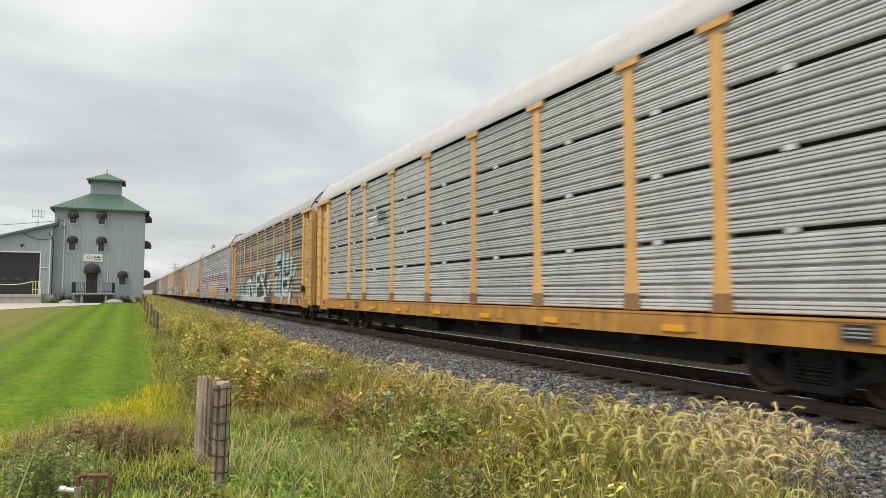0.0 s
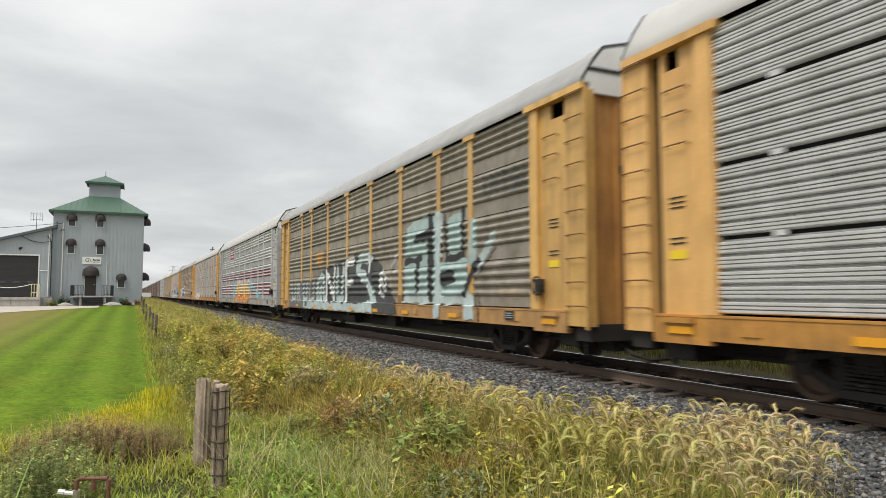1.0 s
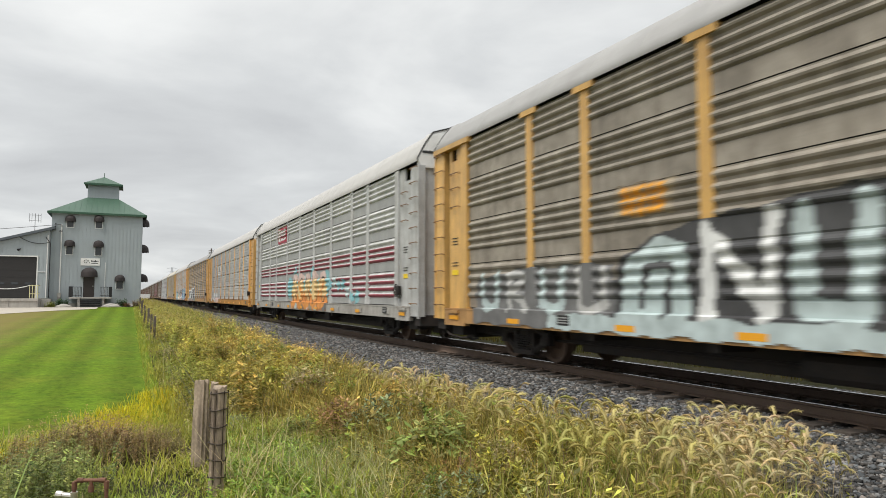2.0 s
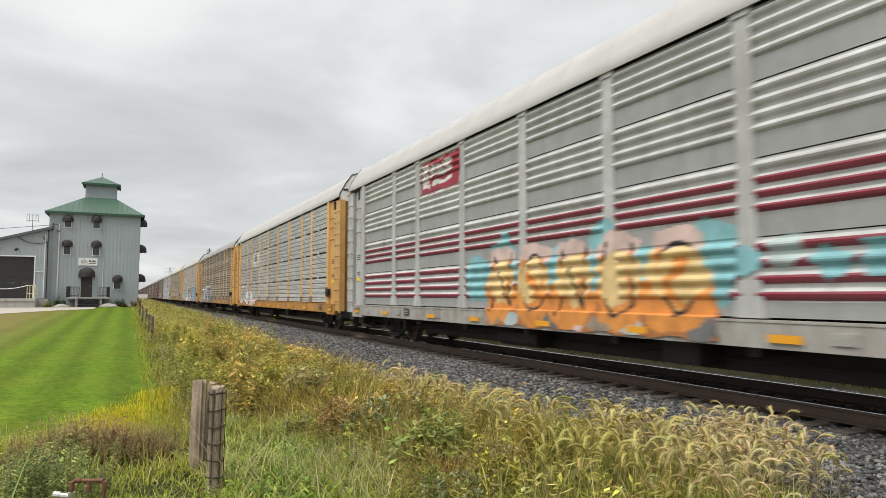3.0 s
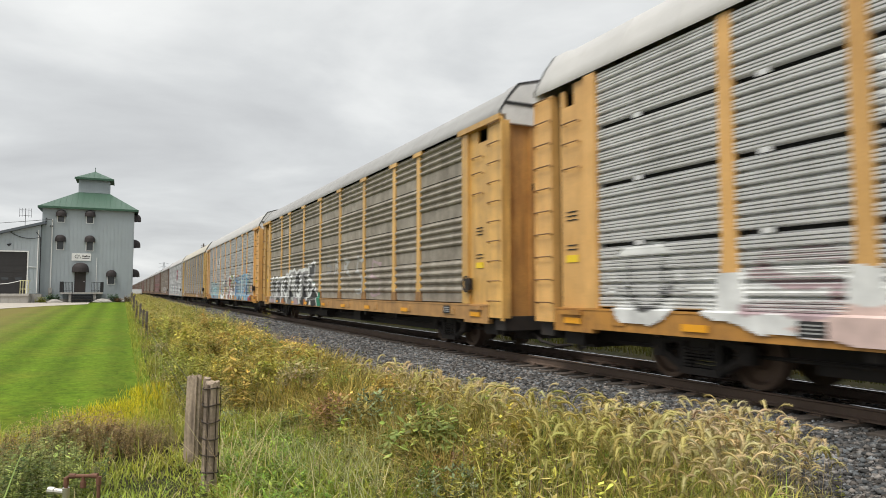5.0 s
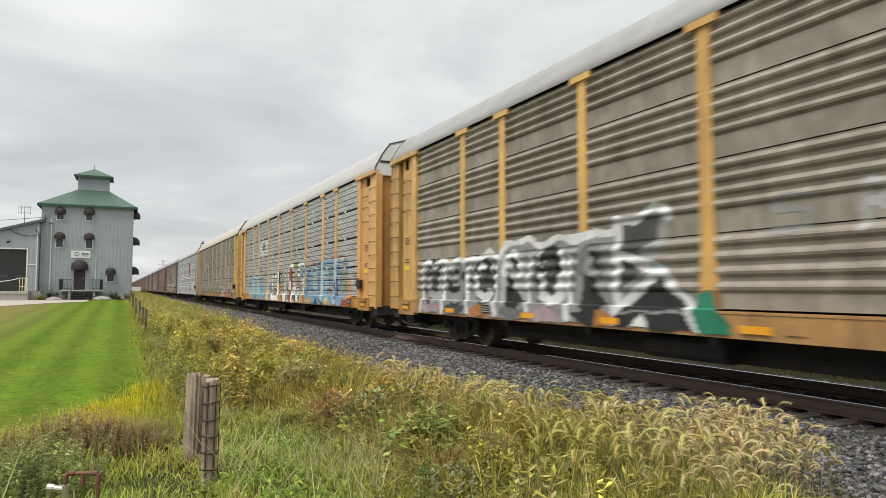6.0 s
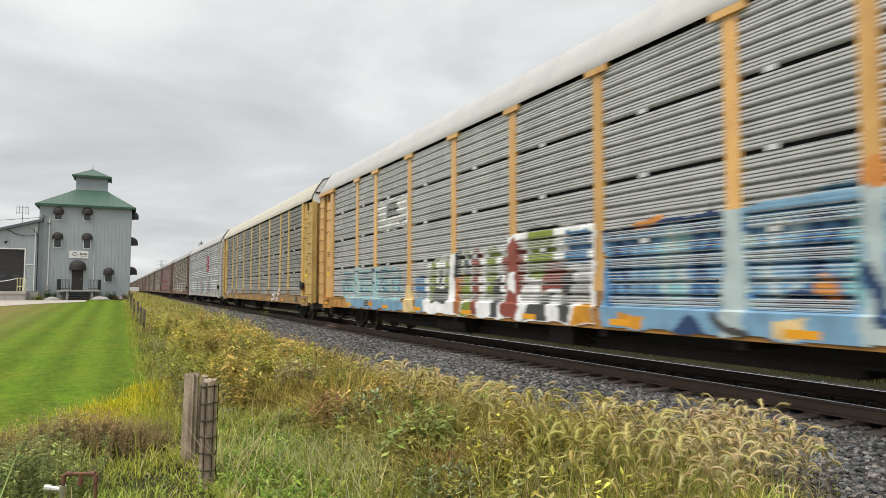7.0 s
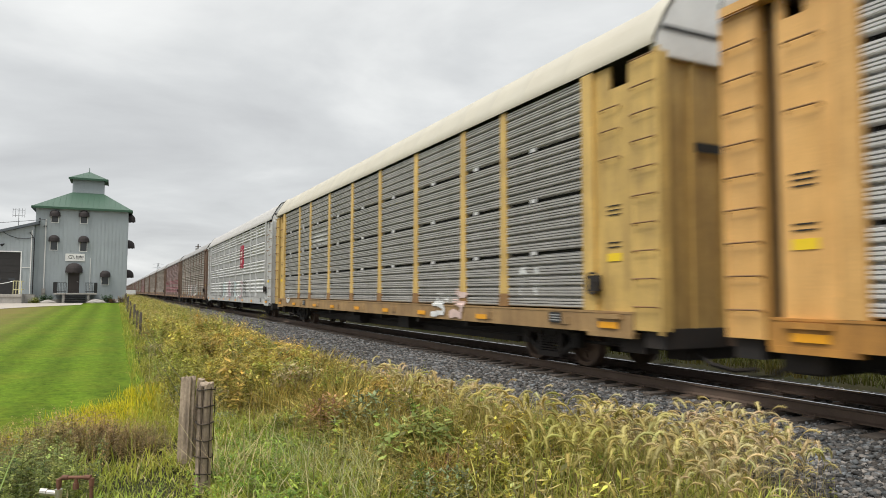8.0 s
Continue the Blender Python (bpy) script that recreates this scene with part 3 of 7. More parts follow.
    for e in (0, 180):
        turn = pose(0, 0, 0, 0, 0, e)
        door_m = M["yellow_end"] if s["frame"].startswith("yellow") else M["tan_end"] if s["frame"] == "tan" else frame_m
        d = part("end_door", shared(("door", s["frame"]), lambda: end_door_mesh(door_m)), door_m, car, at=turn @ pose(0, END - 0.14, 0))
        part("end_cap", shared(("cap", rise), lambda: end_cap_mesh(M["white"], rise)), M["white"], car, at=turn @ pose(0, END - 0.11, 0))
        part("roof_seal", shared(("seal", rise), lambda: seal_mesh(rise)), M["black"], car, "black end seal", at=turn @ pose(0, END - 0.11, 0))
        part("vent", shared("vent", lambda: to_mesh("vent", vent_bm(), M["slot"])), M["slot"], d, "dark vent slot", at=pose(0, 0, 0))
        part("coupler", shared("coupler", coupler_mesh), M["wheel"], car, at=turn @ pose(0, 14.33, 0))
        truck(car, 10.35 if e == 0 else -10.35, "")
    return car


def pad_mesh(m):
    bm = bmesh.new()
    box(bm, -0.09, 0.02, -0.34, 0.30, -0.05, 0.03)
    box(bm, -0.05, 0.02, -0.22, 0.18, -0.20, -0.05)
    return to_mesh("jack_pad", bm, m, bevel=0.012)


def brake_mesh():
    bm = bmesh.new()
    tube(bm, [(-0.08, 0.19 * math.cos(a), 0.19 * math.sin(a)) for a in np.linspace(0, 2 * math.pi, 17)], 0.02, 6)
    for a in (0.3, 2.4, 4.5):
        tube(bm, [(-0.07, 0, 0), (-0.08, 0.19 * math.cos(a), 0.19 * math.sin(a))], 0.014, 5)
    box(bm, -0.08, 0.05, -0.10, 0.10, -0.14, 0.14)
    return to_mesh("brake_wheel", bm, M["under"])


def strap_mesh():
    bm = bmesh.new()
    box(bm, -0.030, 0.0, -0.10, 0.10, -0.03, 0.045)
    return to_mesh("strap", bm, M["galvanised"])


def vent_bm():
    """Dark slot over the door handles, with the two locking bars' brackets."""
    bm = bmesh.new()
    box(bm, -0.72, 0.72, 0.051, 0.064, 4.34, 4.50)
    box(bm, -0.55, -0.12, 0.051, 0.060, 3.52, 3.545)
    box(bm, -0.55, -0.12, 0.051, 0.060, 2.30, 2.325)
    return bm


TRAIN = [   # scheme and looks, car by car
    ("silver", "silver ribbed car carrier with ochre posts and sill"),
    ("brown", "soot-browned car carrier with black and pale teal graffiti"),
    ("striped", "chalky white car carrier with maroon stripes and orange graffiti"),
    ("silver", "silver ribbed car carrier with white placard and ochre frame", True),
    ("brown", "soot-browned car carrier with white bubble-letter graffiti"),
    ("silver", "silver ribbed car carrier with blue, red and green graffiti"),
    ("silver_tan", "dull silver car carrier with tan frame and cream roof", True),
    ("pale", "chalky white car carrier with faded red sign"),
    ("dusky", "dusky brown-grey car carrier with faded graffiti"),
    ("pink", "faded maroon ribbed car carrier with grey roof"),
    ("dusky", "dusky brown-grey car carrier with brown frame"),
    ("dusky", "dusky brown-grey car carrier with brown frame"),
]
SLACK = (0.18, 0.02, -0.03, -0.16, -0.05, 0.13, 0.14)      # play in the couplers, metres
CARS, START = [], []


def train():
    for i in range(26):
        y = 16.25 + PITCH * i + (SLACK[i] if i < len(SLACK) else 0)
        if i < len(TRAIN):
            car = car_carrier(*TRAIN[i])
        else:
            car = copy_thing(CARS[(9, 10, 11, 9, 10, 9, 10, 11)[i % 8]], Matrix.Identity(4))
        CARS.append(car)
        START.append(y)
        car.matrix_basis = pose(TRACK_X, y, 0)


train()


# ---- spray paint on the cars ----
SPRAY = tinted("spray_paint", 0.5, 0.0, 0.3)
PAINT = {"black": (0.03, 0.03, 0.032), "grey": (0.16, 0.16, 0.16), "white": (0.66, 0.67, 0.66), "teal": (0.36, 0.46, 0.45), "paleteal": (0.45, 0.53, 0.53),
         "cyan": (0.24, 0.48, 0.52), "orange": (0.66, 0.27, 0.07), "cream": (0.70, 0.52, 0.25), "pink": (0.62, 0.47, 0.43), "blue": (0.09, 0.22, 0.40),
         "sky": (0.19, 0.34, 0.48), "red": (0.36, 0.06, 0.05), "green": (0.22, 0.28, 0.05), "navy": (0.03, 0.06, 0.14), "rust": (0.42, 0.17, 0.06),
         "bright": (0.86, 0.86, 0.85), "silver": (0.42, 0.42, 0.41), "ash": (0.27, 0.265, 0.265), "coal": (0.07, 0.07, 0.072), "crimson": (0.33, 0.03, 0.055), "faded": (0.30, 0.25, 0.18), "amber": (0.62, 0.28, 0.03), "mauve": (0.40, 0.30, 0.32), "deepgreen": (0.03, 0.20, 0.12), "brick": (0.26, 0.07, 0.05)}


def spray(car, kind, label, y0, y1, z0, z1, shapes):
    """Paint on the lawn side of a car from y0 (rear) down to y1. shapes, in order: (colour, half width, points) is a stroke,
    (colour, None, points) a filled outline; points run as (metres from y0 towards the front, height)."""
    nu, nz = int((y0 - y1) / 0.045), int((z1 - z0) / 0.028)
    u, z = np.meshgrid(np.linspace(0, y0 - y1, nu), np.linspace(z0, z1, nz), indexing="ij")
    wob = 0.03 * np.sin(u * 7 + z * 3) + 0.025 * np.sin(z * 11 - u * 4)
    uu, zz = u + wob, z + wob * 0.8
    rgb, hit = np.zeros(u.shape + (3,)), np.zeros(u.shape, bool)
    for tone, half, pts in shapes:
        if half is None:
            inside = np.zeros(u.shape, bool)
            for (ax, az), (bx, bz) in zip(pts, pts[1:] + pts[:1]):
                cross = ((az > zz) != (bz > zz)) & (uu < (bx - ax) * (zz - az) / (bz - az + 1e-9) + ax)
                inside ^= cross
        else:
            inside = np.zeros(u.shape, bool)
            for (ax, az), (bx, bz) in zip(pts, pts[1:]):
                dx, dz = bx - ax, bz - az
                k = np.clip(((uu - ax) * dx + (zz - az) * dz) / (dx * dx + dz * dz + 1e-9), 0, 1)
                inside |= (uu - ax - k * dx) ** 2 + (zz - az - k * dz) ** 2 < half * half
        rgb[inside], hit = PAINT[tone], hit | inside
    out = SIDE + SHEETS[kind](z) + 0.006
    y = y0 - u
    for p in POSTS:
        reach = np.where(z < 2.6, 0.15 + (2.6 - z) * 0.11, 0.15)
        out = np.where(np.abs(y - p) < reach + 0.02, POST + 0.02, out)
    out = np.where(np.abs(y) > RIB_END, np.where(np.abs(y) < 12.5, 1.612, 1.533), out)
    out = np.where(z < Z_SILL1 + 0.03, 1.632, out)
    verts = np.stack([-out, y, z], -1).reshape(-1, 3)
    ids = np.arange(nu * nz).reshape(nu, nz)
    keep = hit[:-1, :-1] & hit[1:, :-1] & hit[:-1, 1:] & hit[1:, 1:]
    quads = np.stack([ids[:-1, :-1][keep], ids[:-1, 1:][keep], ids[1:, 1:][keep], ids[1:, :-1][keep]], -1)
    used, quads = np.unique(quads, return_inverse=True)
    me = bpy.data.meshes.new("graffiti")
    me.from_pydata(verts[used].tolist(), [], quads.reshape(-1, 4).tolist())
    me.attributes.new("tint", "FLOAT_COLOR", "POINT").data.foreach_set("color", np.c_[rgb.reshape(-1, 3)[used], np.ones(len(used))].astype(np.float32).ravel())
    me.materials.append(SPRAY)
    part("graffiti", me, SPRAY, car, label)


def arc(cu, cz, ru, rz, a0, a1, n=14):
    return [(cu + ru * math.cos(radians(a0 + (a1 - a0) * i / n)), cz + rz * math.sin(radians(a0 + (a1 - a0) * i / n))) for i in range(n + 1)]


def scribble(rng, u, w, z0, h):
    """One loose letter-like stroke in a cell."""
    kind = rng.randrange(5)
    if kind == 0:
        return [(u + 0.1 * w, z0), (u + 0.2 * w, z0 + h), (u + 0.8 * w, z0 + 0.1 * h), (u + 0.85 * w, z0 + h)]
    if kind == 1:
        return arc(u + 0.5 * w, z0 + 0.5 * h, 0.36 * w, 0.46 * h, 40, 320)
    if kind == 2:
        return [(u + 0.85 * w, z0 + 0.9 * h), (u + 0.3 * w, z0 + h), (u + 0.2 * w, z0 + 0.6 * h), (u + 0.8 * w, z0 + 0.45 * h), (u + 0.75 * w, z0 + 0.05 * h), (u + 0.15 * w, z0 + 0.05 * h)]
    if kind == 3:
        return [(u + 0.2 * w, z0 + h), (u + 0.2 * w, z0 + 0.15 * h), (u + 0.5 * w, z0), (u + 0.8 * w, z0 + 0.15 * h), (u + 0.82 * w, z0 + h)]
    return [(u + 0.15 * w, z0), (u + 0.2 * w, z0 + h), (u + 0.75 * w, z0 + 0.85 * h), (u + 0.25 * w, z0 + 0.5 * h), (u + 0.85 * w, z0)]


def blot(rng, u, z, ru, rz, n=16):
    return [(u + ru * rng.uniform(0.75, 1.15) * math.cos(2 * math.pi * k / n), z + rz * rng.uniform(0.75, 1.15) * math.sin(2 * math.pi * k / n)) for k in range(n)]


def graffiti():
    rng = random.Random(11)
    def lay(car, kind, label, low, high, shapes, rear=12.15, front=-12.15):
        """Shapes given by their place along the car, rear to front."""
        spray(car, kind, label, rear, front, low, high, [(tone, half, [(rear - y, z) for y, z in pts]) for tone, half, pts in shapes])

    # black dome with pale letters, then tall teal ones
    s = [("grey", None, [(11.8, 1.31), (11.8, 2.35), (10.0, 2.6), (6.6, 2.6), (6.4, 1.31)])]
    for k in range(4):
        s.append((("paleteal", "silver")[k % 2], 0.10, [(11.7 - 1.3 * k - (u - 0.0), z) for u, z in scribble(rng, 0.0, 1.15, 1.68, 0.8)]))
    s += [("coal", None, [(6.6, 1.3), (6.5, 2.6), (5.6, 3.0), (4.0, 3.22), (2.0, 3.36), (0.6, 3.52), (-1.2, 3.5), (-2.2, 3.2), (-3.2, 2.5), (-4.25, 1.3)]),
          ("paleteal", None, [(6.4, 1.5), (6.3, 2.55), (5.5, 2.95), (4.85, 2.85), (4.75, 1.6)]), ("coal", 0.07, [(5.9, 1.8), (5.7, 2.5), (5.2, 2.45), (5.3, 1.7)]),
          ("white", 0.13, [(4.4, 1.55), (4.4, 3.0), (3.4, 1.75), (3.3, 3.1)]), ("paleteal", 0.15, [(2.85, 3.05), (2.85, 1.85), (2.1, 1.72), (2.0, 3.15)]),
          ("white", 0.15, [(0.6, 3.28), (1.45, 3.2), (1.45, 1.6)]), ("white", 0.12, [(1.45, 2.45), (0.7, 2.45)]),
          ("paleteal", 0.21, [(-1.5, 3.28), (-0.3, 3.34), (0.15, 2.95), (-0.9, 2.5), (-1.6, 2.1), (-1.85, 1.55), (-0.9, 1.5)]), ("white", 0.08, [(-1.4, 3.3), (-1.4, 2.85)]),
          ("white", None, blot(rng, -2.75, 2.35, 0.42, 0.5)), ("coal", 0.05, [(-2.6, 2.6), (-2.9, 2.4), (-2.6, 2.15), (-2.9, 2.0)]), ("silver", 0.09, [(-3.5, 2.9), (-4.1, 3.25)]), ("silver", 0.07, [(-3.7, 2.7), (-4.2, 2.8)]),
          ("paleteal", None, [(8.6, 1.3), (8.5, 1.62), (-1.8, 1.62), (-1.9, 1.3)]), ("coal", None, [(-1.9, 1.3), (-1.8, 1.63), (-4.2, 1.63), (-4.3, 1.3)]),
          ("teal", None, [(-4.62, 1.7), (-4.85, 4.05), (-5.4, 4.22), (-7.2, 4.3), (-7.2, 1.7)]), ("paleteal", None, [(-4.62, 1.69), (-4.64, 1.95), (-7.2, 1.95), (-7.2, 1.69)]),
          ("black", 0.14, [(-5.7, 3.62), (-6.9, 3.78)]), ("black", 0.19, [(-6.75, 4.2), (-6.75, 1.9)]), ("black", 0.10, [(-4.8, 3.0), (-6.0, 3.02)]), ("black", 0.15, [(-5.8, 3.0), (-5.75, 2.15)]),
          ("paleteal", None, [(-7.17, 1.3), (-7.17, 4.32), (-7.55, 4.32), (-7.55, 1.3)]),
          ("teal", None, [(-7.5, 1.7), (-7.5, 2.9), (-9.1, 2.9), (-9.3, 1.7)]), ("teal", None, [(-7.95, 2.8), (-7.95, 4.1), (-8.75, 4.2), (-8.75, 2.8)]), ("paleteal", None, [(-7.5, 1.69), (-7.5, 1.92), (-9.3, 1.92), (-9.3, 1.69)]),
          ("black", 0.11, [(-7.75, 4.1), (-7.82, 2.95)]), ("black", 0.11, [(-8.85, 4.2), (-8.85, 3.0), (-8.0, 2.95)]), ("black", 0.18, [(-7.62, 2.42), (-8.2, 2.42)]),
          ("teal", 0.17, [(-9.4, 2.9), (-9.48, 3.75)]), ("paleteal", 0.15, [(-9.6, 2.65), (-10.45, 3.35)]), ("black", 0.12, [(-8.95, 2.0), (-9.65, 2.8)]), ("black", 0.05, [(-9.75, 2.5), (-10.55, 3.1)]),
          ("paleteal", None, [(-9.05, 1.3), (-9.1, 1.95), (-9.55, 1.95), (-9.65, 1.3)]), ("black", 0.06, [(-9.7, 2.0), (-9.9, 1.35)]), ("faded", 0.14, [(-10.8, 2.0), (-11.6, 2.05)])]
    for k in range(5):
        s.append(("grey", 0.07, [(-9.9 - 0.45 * k - u, z) for u, z in scribble(rng, 0.0, 0.4, 4.35, 0.5)]))
    lay(CARS[1], "coarse", "black, white and pale teal graffiti", 1.30, 4.9, s)
    # orange and cream bubble letters with cyan halo
    s = []
    for k in range(7):
        s.append(("cyan", None, blot(rng, 0.7 + k * 1.2, 2.4 + 0.3 * math.sin(k * 2.1), 0.7, 0.75)))
    for k in range(7):
        s.append((("cyan", "paleteal", "cyan")[k % 3], None, blot(rng, 8.6 + k * 0.62, rng.uniform(1.5, 2.7), 0.32, 0.26)))
    s.append(("rust", None, [(1.2, 1.31), (1.3, 2.0), (8.0, 2.1), (8.2, 1.31)]))
    for k in range(9):
        s.append((("faded", "paleteal", "rust", "grey", "pink")[k % 5], None, blot(rng, 1.6 + 0.78 * k, 1.47, 0.34, 0.16)))
    for k in range(5):
        u = 1.15 + k * 1.36
        s.append(("orange", None, blot(rng, u + 0.68, 1.95, 0.74, 0.6)))
        s.append(("cream", None, blot(rng, u + 0.68, 2.35, 0.68, 0.55)))
        s.append(("pink", None, blot(rng, u + 0.68, 2.85, 0.6, 0.3)))
        s.append(("orange", 0.09, scribble(rng, u + 0.1, 1.1, 1.6, 1.1)))
        s.append(("black", 0.035, scribble(rng, u + 0.15, 1.1, 1.65, 1.25)))
        s.append(("cream", 0.09, arc(u + 0.7, 2.2, 0.4, 0.5, 20, 200)))
    spray(CARS[2], "coarse", "orange and cream graffiti with cyan halo", 4.25, -8.8, 1.30, 3.5, s)
    # small pale tags
    s = [("grey", 0.10, arc(0.7, 2.2, 0.5, 0.55, 60, 400)), ("white", 0.13, arc(0.75, 2.1, 0.55, 0.6, 0, 330)), ("white", None, blot(rng, 2.6, 1.9, 1.3, 0.55)), ("pink", None, blot(rng, 3.9, 1.6, 1.2, 0.33)),
         ("black", 0.05, scribble(rng, 0.3, 0.9, 1.7, 0.8)), ("mauve", 0.1, scribble(rng, 2.0, 1.4, 1.7, 0.8))]
    s = [(tone, half, [(u * 1.4, z) for u, z in pts]) for tone, half, pts in s]
    spray(CARS[3], "fine", "small white and grey graffiti tags", 12.1, 4.4, 1.32, 2.9, s)
    # grey letters with white rims and black hearts
    rim = [(0.08, 1.35), (0.1, 2.62), (0.5, 2.74), (0.9, 2.6), (1.4, 2.76), (1.9, 2.62), (2.5, 2.76), (3.2, 2.66), (3.9, 2.84), (4.5, 2.72), (4.7, 2.98), (5.5, 3.04), (6.0, 2.9), (6.7, 3.0), (7.4, 2.92), (7.9, 3.06), (8.3, 2.95), (8.4, 3.22), (8.9, 3.14), (9.4, 3.36), (9.75, 3.18)]
    s = [("ash", None, rim + [(9.6, 2.6), (9.2, 2.3), (9.6, 2.3), (10.2, 1.8), (10.5, 1.31), (0.08, 1.31)])]
    for k in range(6):
        u = 0.25 + k * 1.38
        s.append((("coal", "black", "coal", "black", "coal", "black")[k], None, blot(rng, u + 0.62, 2.15, 0.55, 0.62)))
        s.append((("silver", "ash", "white", "silver", "white", "ash")[k], 0.12, scribble(rng, u + 0.1, 1.1, 1.72, 0.9)))
        s.append(("white", 0.075, [(u + 1.28, 1.4), (u + 1.2, 2.0), (u + 1.3, 2.6)]))
        s.append((("black", "grey", "black", "white", "black", "grey")[k], 0.085, arc(u + 0.6, 2.45, 0.3, 0.3, -40, 200)))
        s.append((("mauve", "coal", "rust", "grey", "mauve", "black")[k], None, blot(rng, u + 0.6, 1.45, 0.6, 0.14)))
    s += [("coal", None, [(8.5, 1.95), (8.55, 3.08), (9.5, 3.16), (9.35, 2.75), (8.95, 2.62), (9.1, 2.3)]), ("white", 0.1, [(8.4, 1.75), (8.42, 3.05)]), ("white", 0.09, [(8.6, 2.52), (9.35, 2.36)]),
          ("black", None, [(8.55, 1.62), (9.45, 2.22), (10.1, 1.62)]), ("black", None, [(8.4, 1.31), (8.5, 1.58), (10.2, 1.58), (10.3, 1.31)]), ("white", 0.09, [(8.45, 1.62), (9.42, 2.26), (10.15, 1.66), (10.3, 1.36)]), ("white", None, [(8.75, 1.31), (9.1, 1.55), (9.25, 1.31)]), ("rust", None, [(7.9, 1.32), (7.9, 1.56), (8.4, 1.55), (8.4, 1.32)]),
          ("white", 0.085, rim), ("deepgreen", None, [(10.3, 1.31), (10.2, 1.9), (10.45, 1.95), (10.95, 1.31)]), ("teal", 0.05, [(9.3, 2.4), (9.5, 2.34)]),
          ("ash", 0.06, scribble(rng, 11.4, 0.9, 2.75, 0.45)), ("silver", 0.07, scribble(rng, 12.6, 0.9, 2.7, 0.55)), ("silver", 0.08, scribble(rng, 13.8, 1.0, 2.6, 0.6)), ("silver", 0.09, scribble(rng, 15.2, 1.3, 1.9, 1.3)), ("mauve", 0.07, scribble(rng, 16.8, 1.4, 1.8, 1.2))]
    spray(CARS[4], "coarse", "white and black bubble-letter graffiti", 11.9, -9.5, 1.30, 3.75, s)
    # light blue tag, white-edged green and brown-red letters, then a wide blue piece
    s = [("teal", None, [(11.2, 2.0), (10.9, 2.6), (9.5, 2.85), (8.2, 2.65), (6.6, 2.75), (5.2, 2.6), (4.8, 1.9), (5.0, 1.3), (10.0, 1.3)])]
    for k in range(6):
        u0 = 11.0 - 1.0 * k
        s.append(("cyan", 0.13, [(u0 - u, z) for u, z in scribble(rng, 0.0, 0.95, 1.72, 0.85)]))
        s.append(("navy", 0.045, [(u0 - u, z) for u, z in scribble(rng, 0.05, 0.9, 1.75, 0.9)]))
        s.append((("sky", "paleteal")[k % 2], 0.06, [(u0 - u, z) for u, z in scribble(rng, 0.0, 0.9, 1.7, 0.9)]))
    s += [("sky", None, [(9.9, 1.3), (9.7, 1.62), (4.7, 1.62), (4.6, 1.3)]), ("amber", None, blot(rng, 7.6, 1.45, 0.25, 0.1)), ("cream", None, [(4.7, 1.31), (4.6, 2.1), (4.2, 2.05), (3.7, 1.31)]),
          ("sky", None, [(3.7, 1.3), (4.0, 2.3), (3.2, 2.4), (3.1, 1.3)]), ("blue", None, [(3.8, 1.75), (3.85, 2.3), (3.2, 2.35), (3.2, 1.75)]),
          ("bright", None, [(3.25, 1.31), (3.3, 2.5), (2.9, 2.8), (1.6, 2.95), (0.0, 3.0), (-1.2, 3.12), (-2.2, 3.3), (-4.3, 3.25), (-4.35, 1.31)])]
    for y0, y1, z0, z1, tone in ((2.95, 2.5, 1.7, 2.72, "green"), (2.0, 1.7, 1.75, 2.85, "green"), (2.7, 1.75, 1.6, 2.0, "coal"), (1.35, 1.02, 2.2, 2.95, "coal"), (1.35, 0.9, 1.34, 2.3, "rust"), (1.0, 0.55, 1.7, 2.9, "green"),
                                 (0.85, 0.6, 2.3, 2.85, "navy"), (0.48, 0.08, 1.34, 2.95, "brick"), (-0.2, -0.72, 1.75, 2.95, "green"), (-0.55, -0.95, 1.33, 2.2, "coal"), (-2.0, -3.0, 2.2, 3.2, "green"),
                                 (-2.55, -3.45, 1.95, 2.5, "brick"), (-2.0, -2.5, 1.35, 1.62, "coal"), (-2.45, -2.85, 1.33, 1.85, "coal"), (-3.3, -4.1, 2.45, 3.1, "blue"), (-3.2, -3.6, 1.33, 2.3, "coal"), (-3.65, -4.3, 1.33, 1.65, "amber"),
                                 (0.9, 0.4, 1.33, 1.62, "green"), (-3.5, -4.2, 1.75, 2.2, "silver"), (2.4, 2.1, 2.05, 2.55, "coal")):
        s.append((tone, None, [(y0, z0), (y0 - 0.06, z1), (y1 + 0.02, z1 + 0.05), (y1, z0 + 0.03)]))
    s += [("brick", None, blot(rng, -1.45, 2.45, 0.5, 0.62)), ("brick", None, blot(rng, -1.4, 1.62, 0.42, 0.34)), ("bright", None, [(-1.25, 1.95), (-1.25, 2.35), (-1.6, 2.4), (-1.6, 1.9)]), ("coal", 0.05, [(-2.0, 3.25), (-3.1, 3.28)]),
          ("sky", None, [(-4.5, 1.31), (-4.5, 3.0), (-5.5, 3.08), (-7.0, 3.1), (-8.4, 3.2), (-9.2, 3.4), (-9.9, 3.3), (-10.9, 3.0), (-11.0, 1.31)])]
    for k, tone in enumerate(("blue", "sky", "cyan", "blue", "teal", "sky", "blue", "cyan", "navy", "blue")):
        y0 = -4.65 - 0.62 * k
        s.append((tone, 0.17, [(y0 - u, z) for u, z in scribble(rng, 0.0, 0.6, 1.85, 1.0)]))
        s.append((("navy", "blue", "paleteal")[k % 3], 0.05, [(y0 - u, z) for u, z in scribble(rng, 0.05, 0.6, 1.8, 1.15)]))
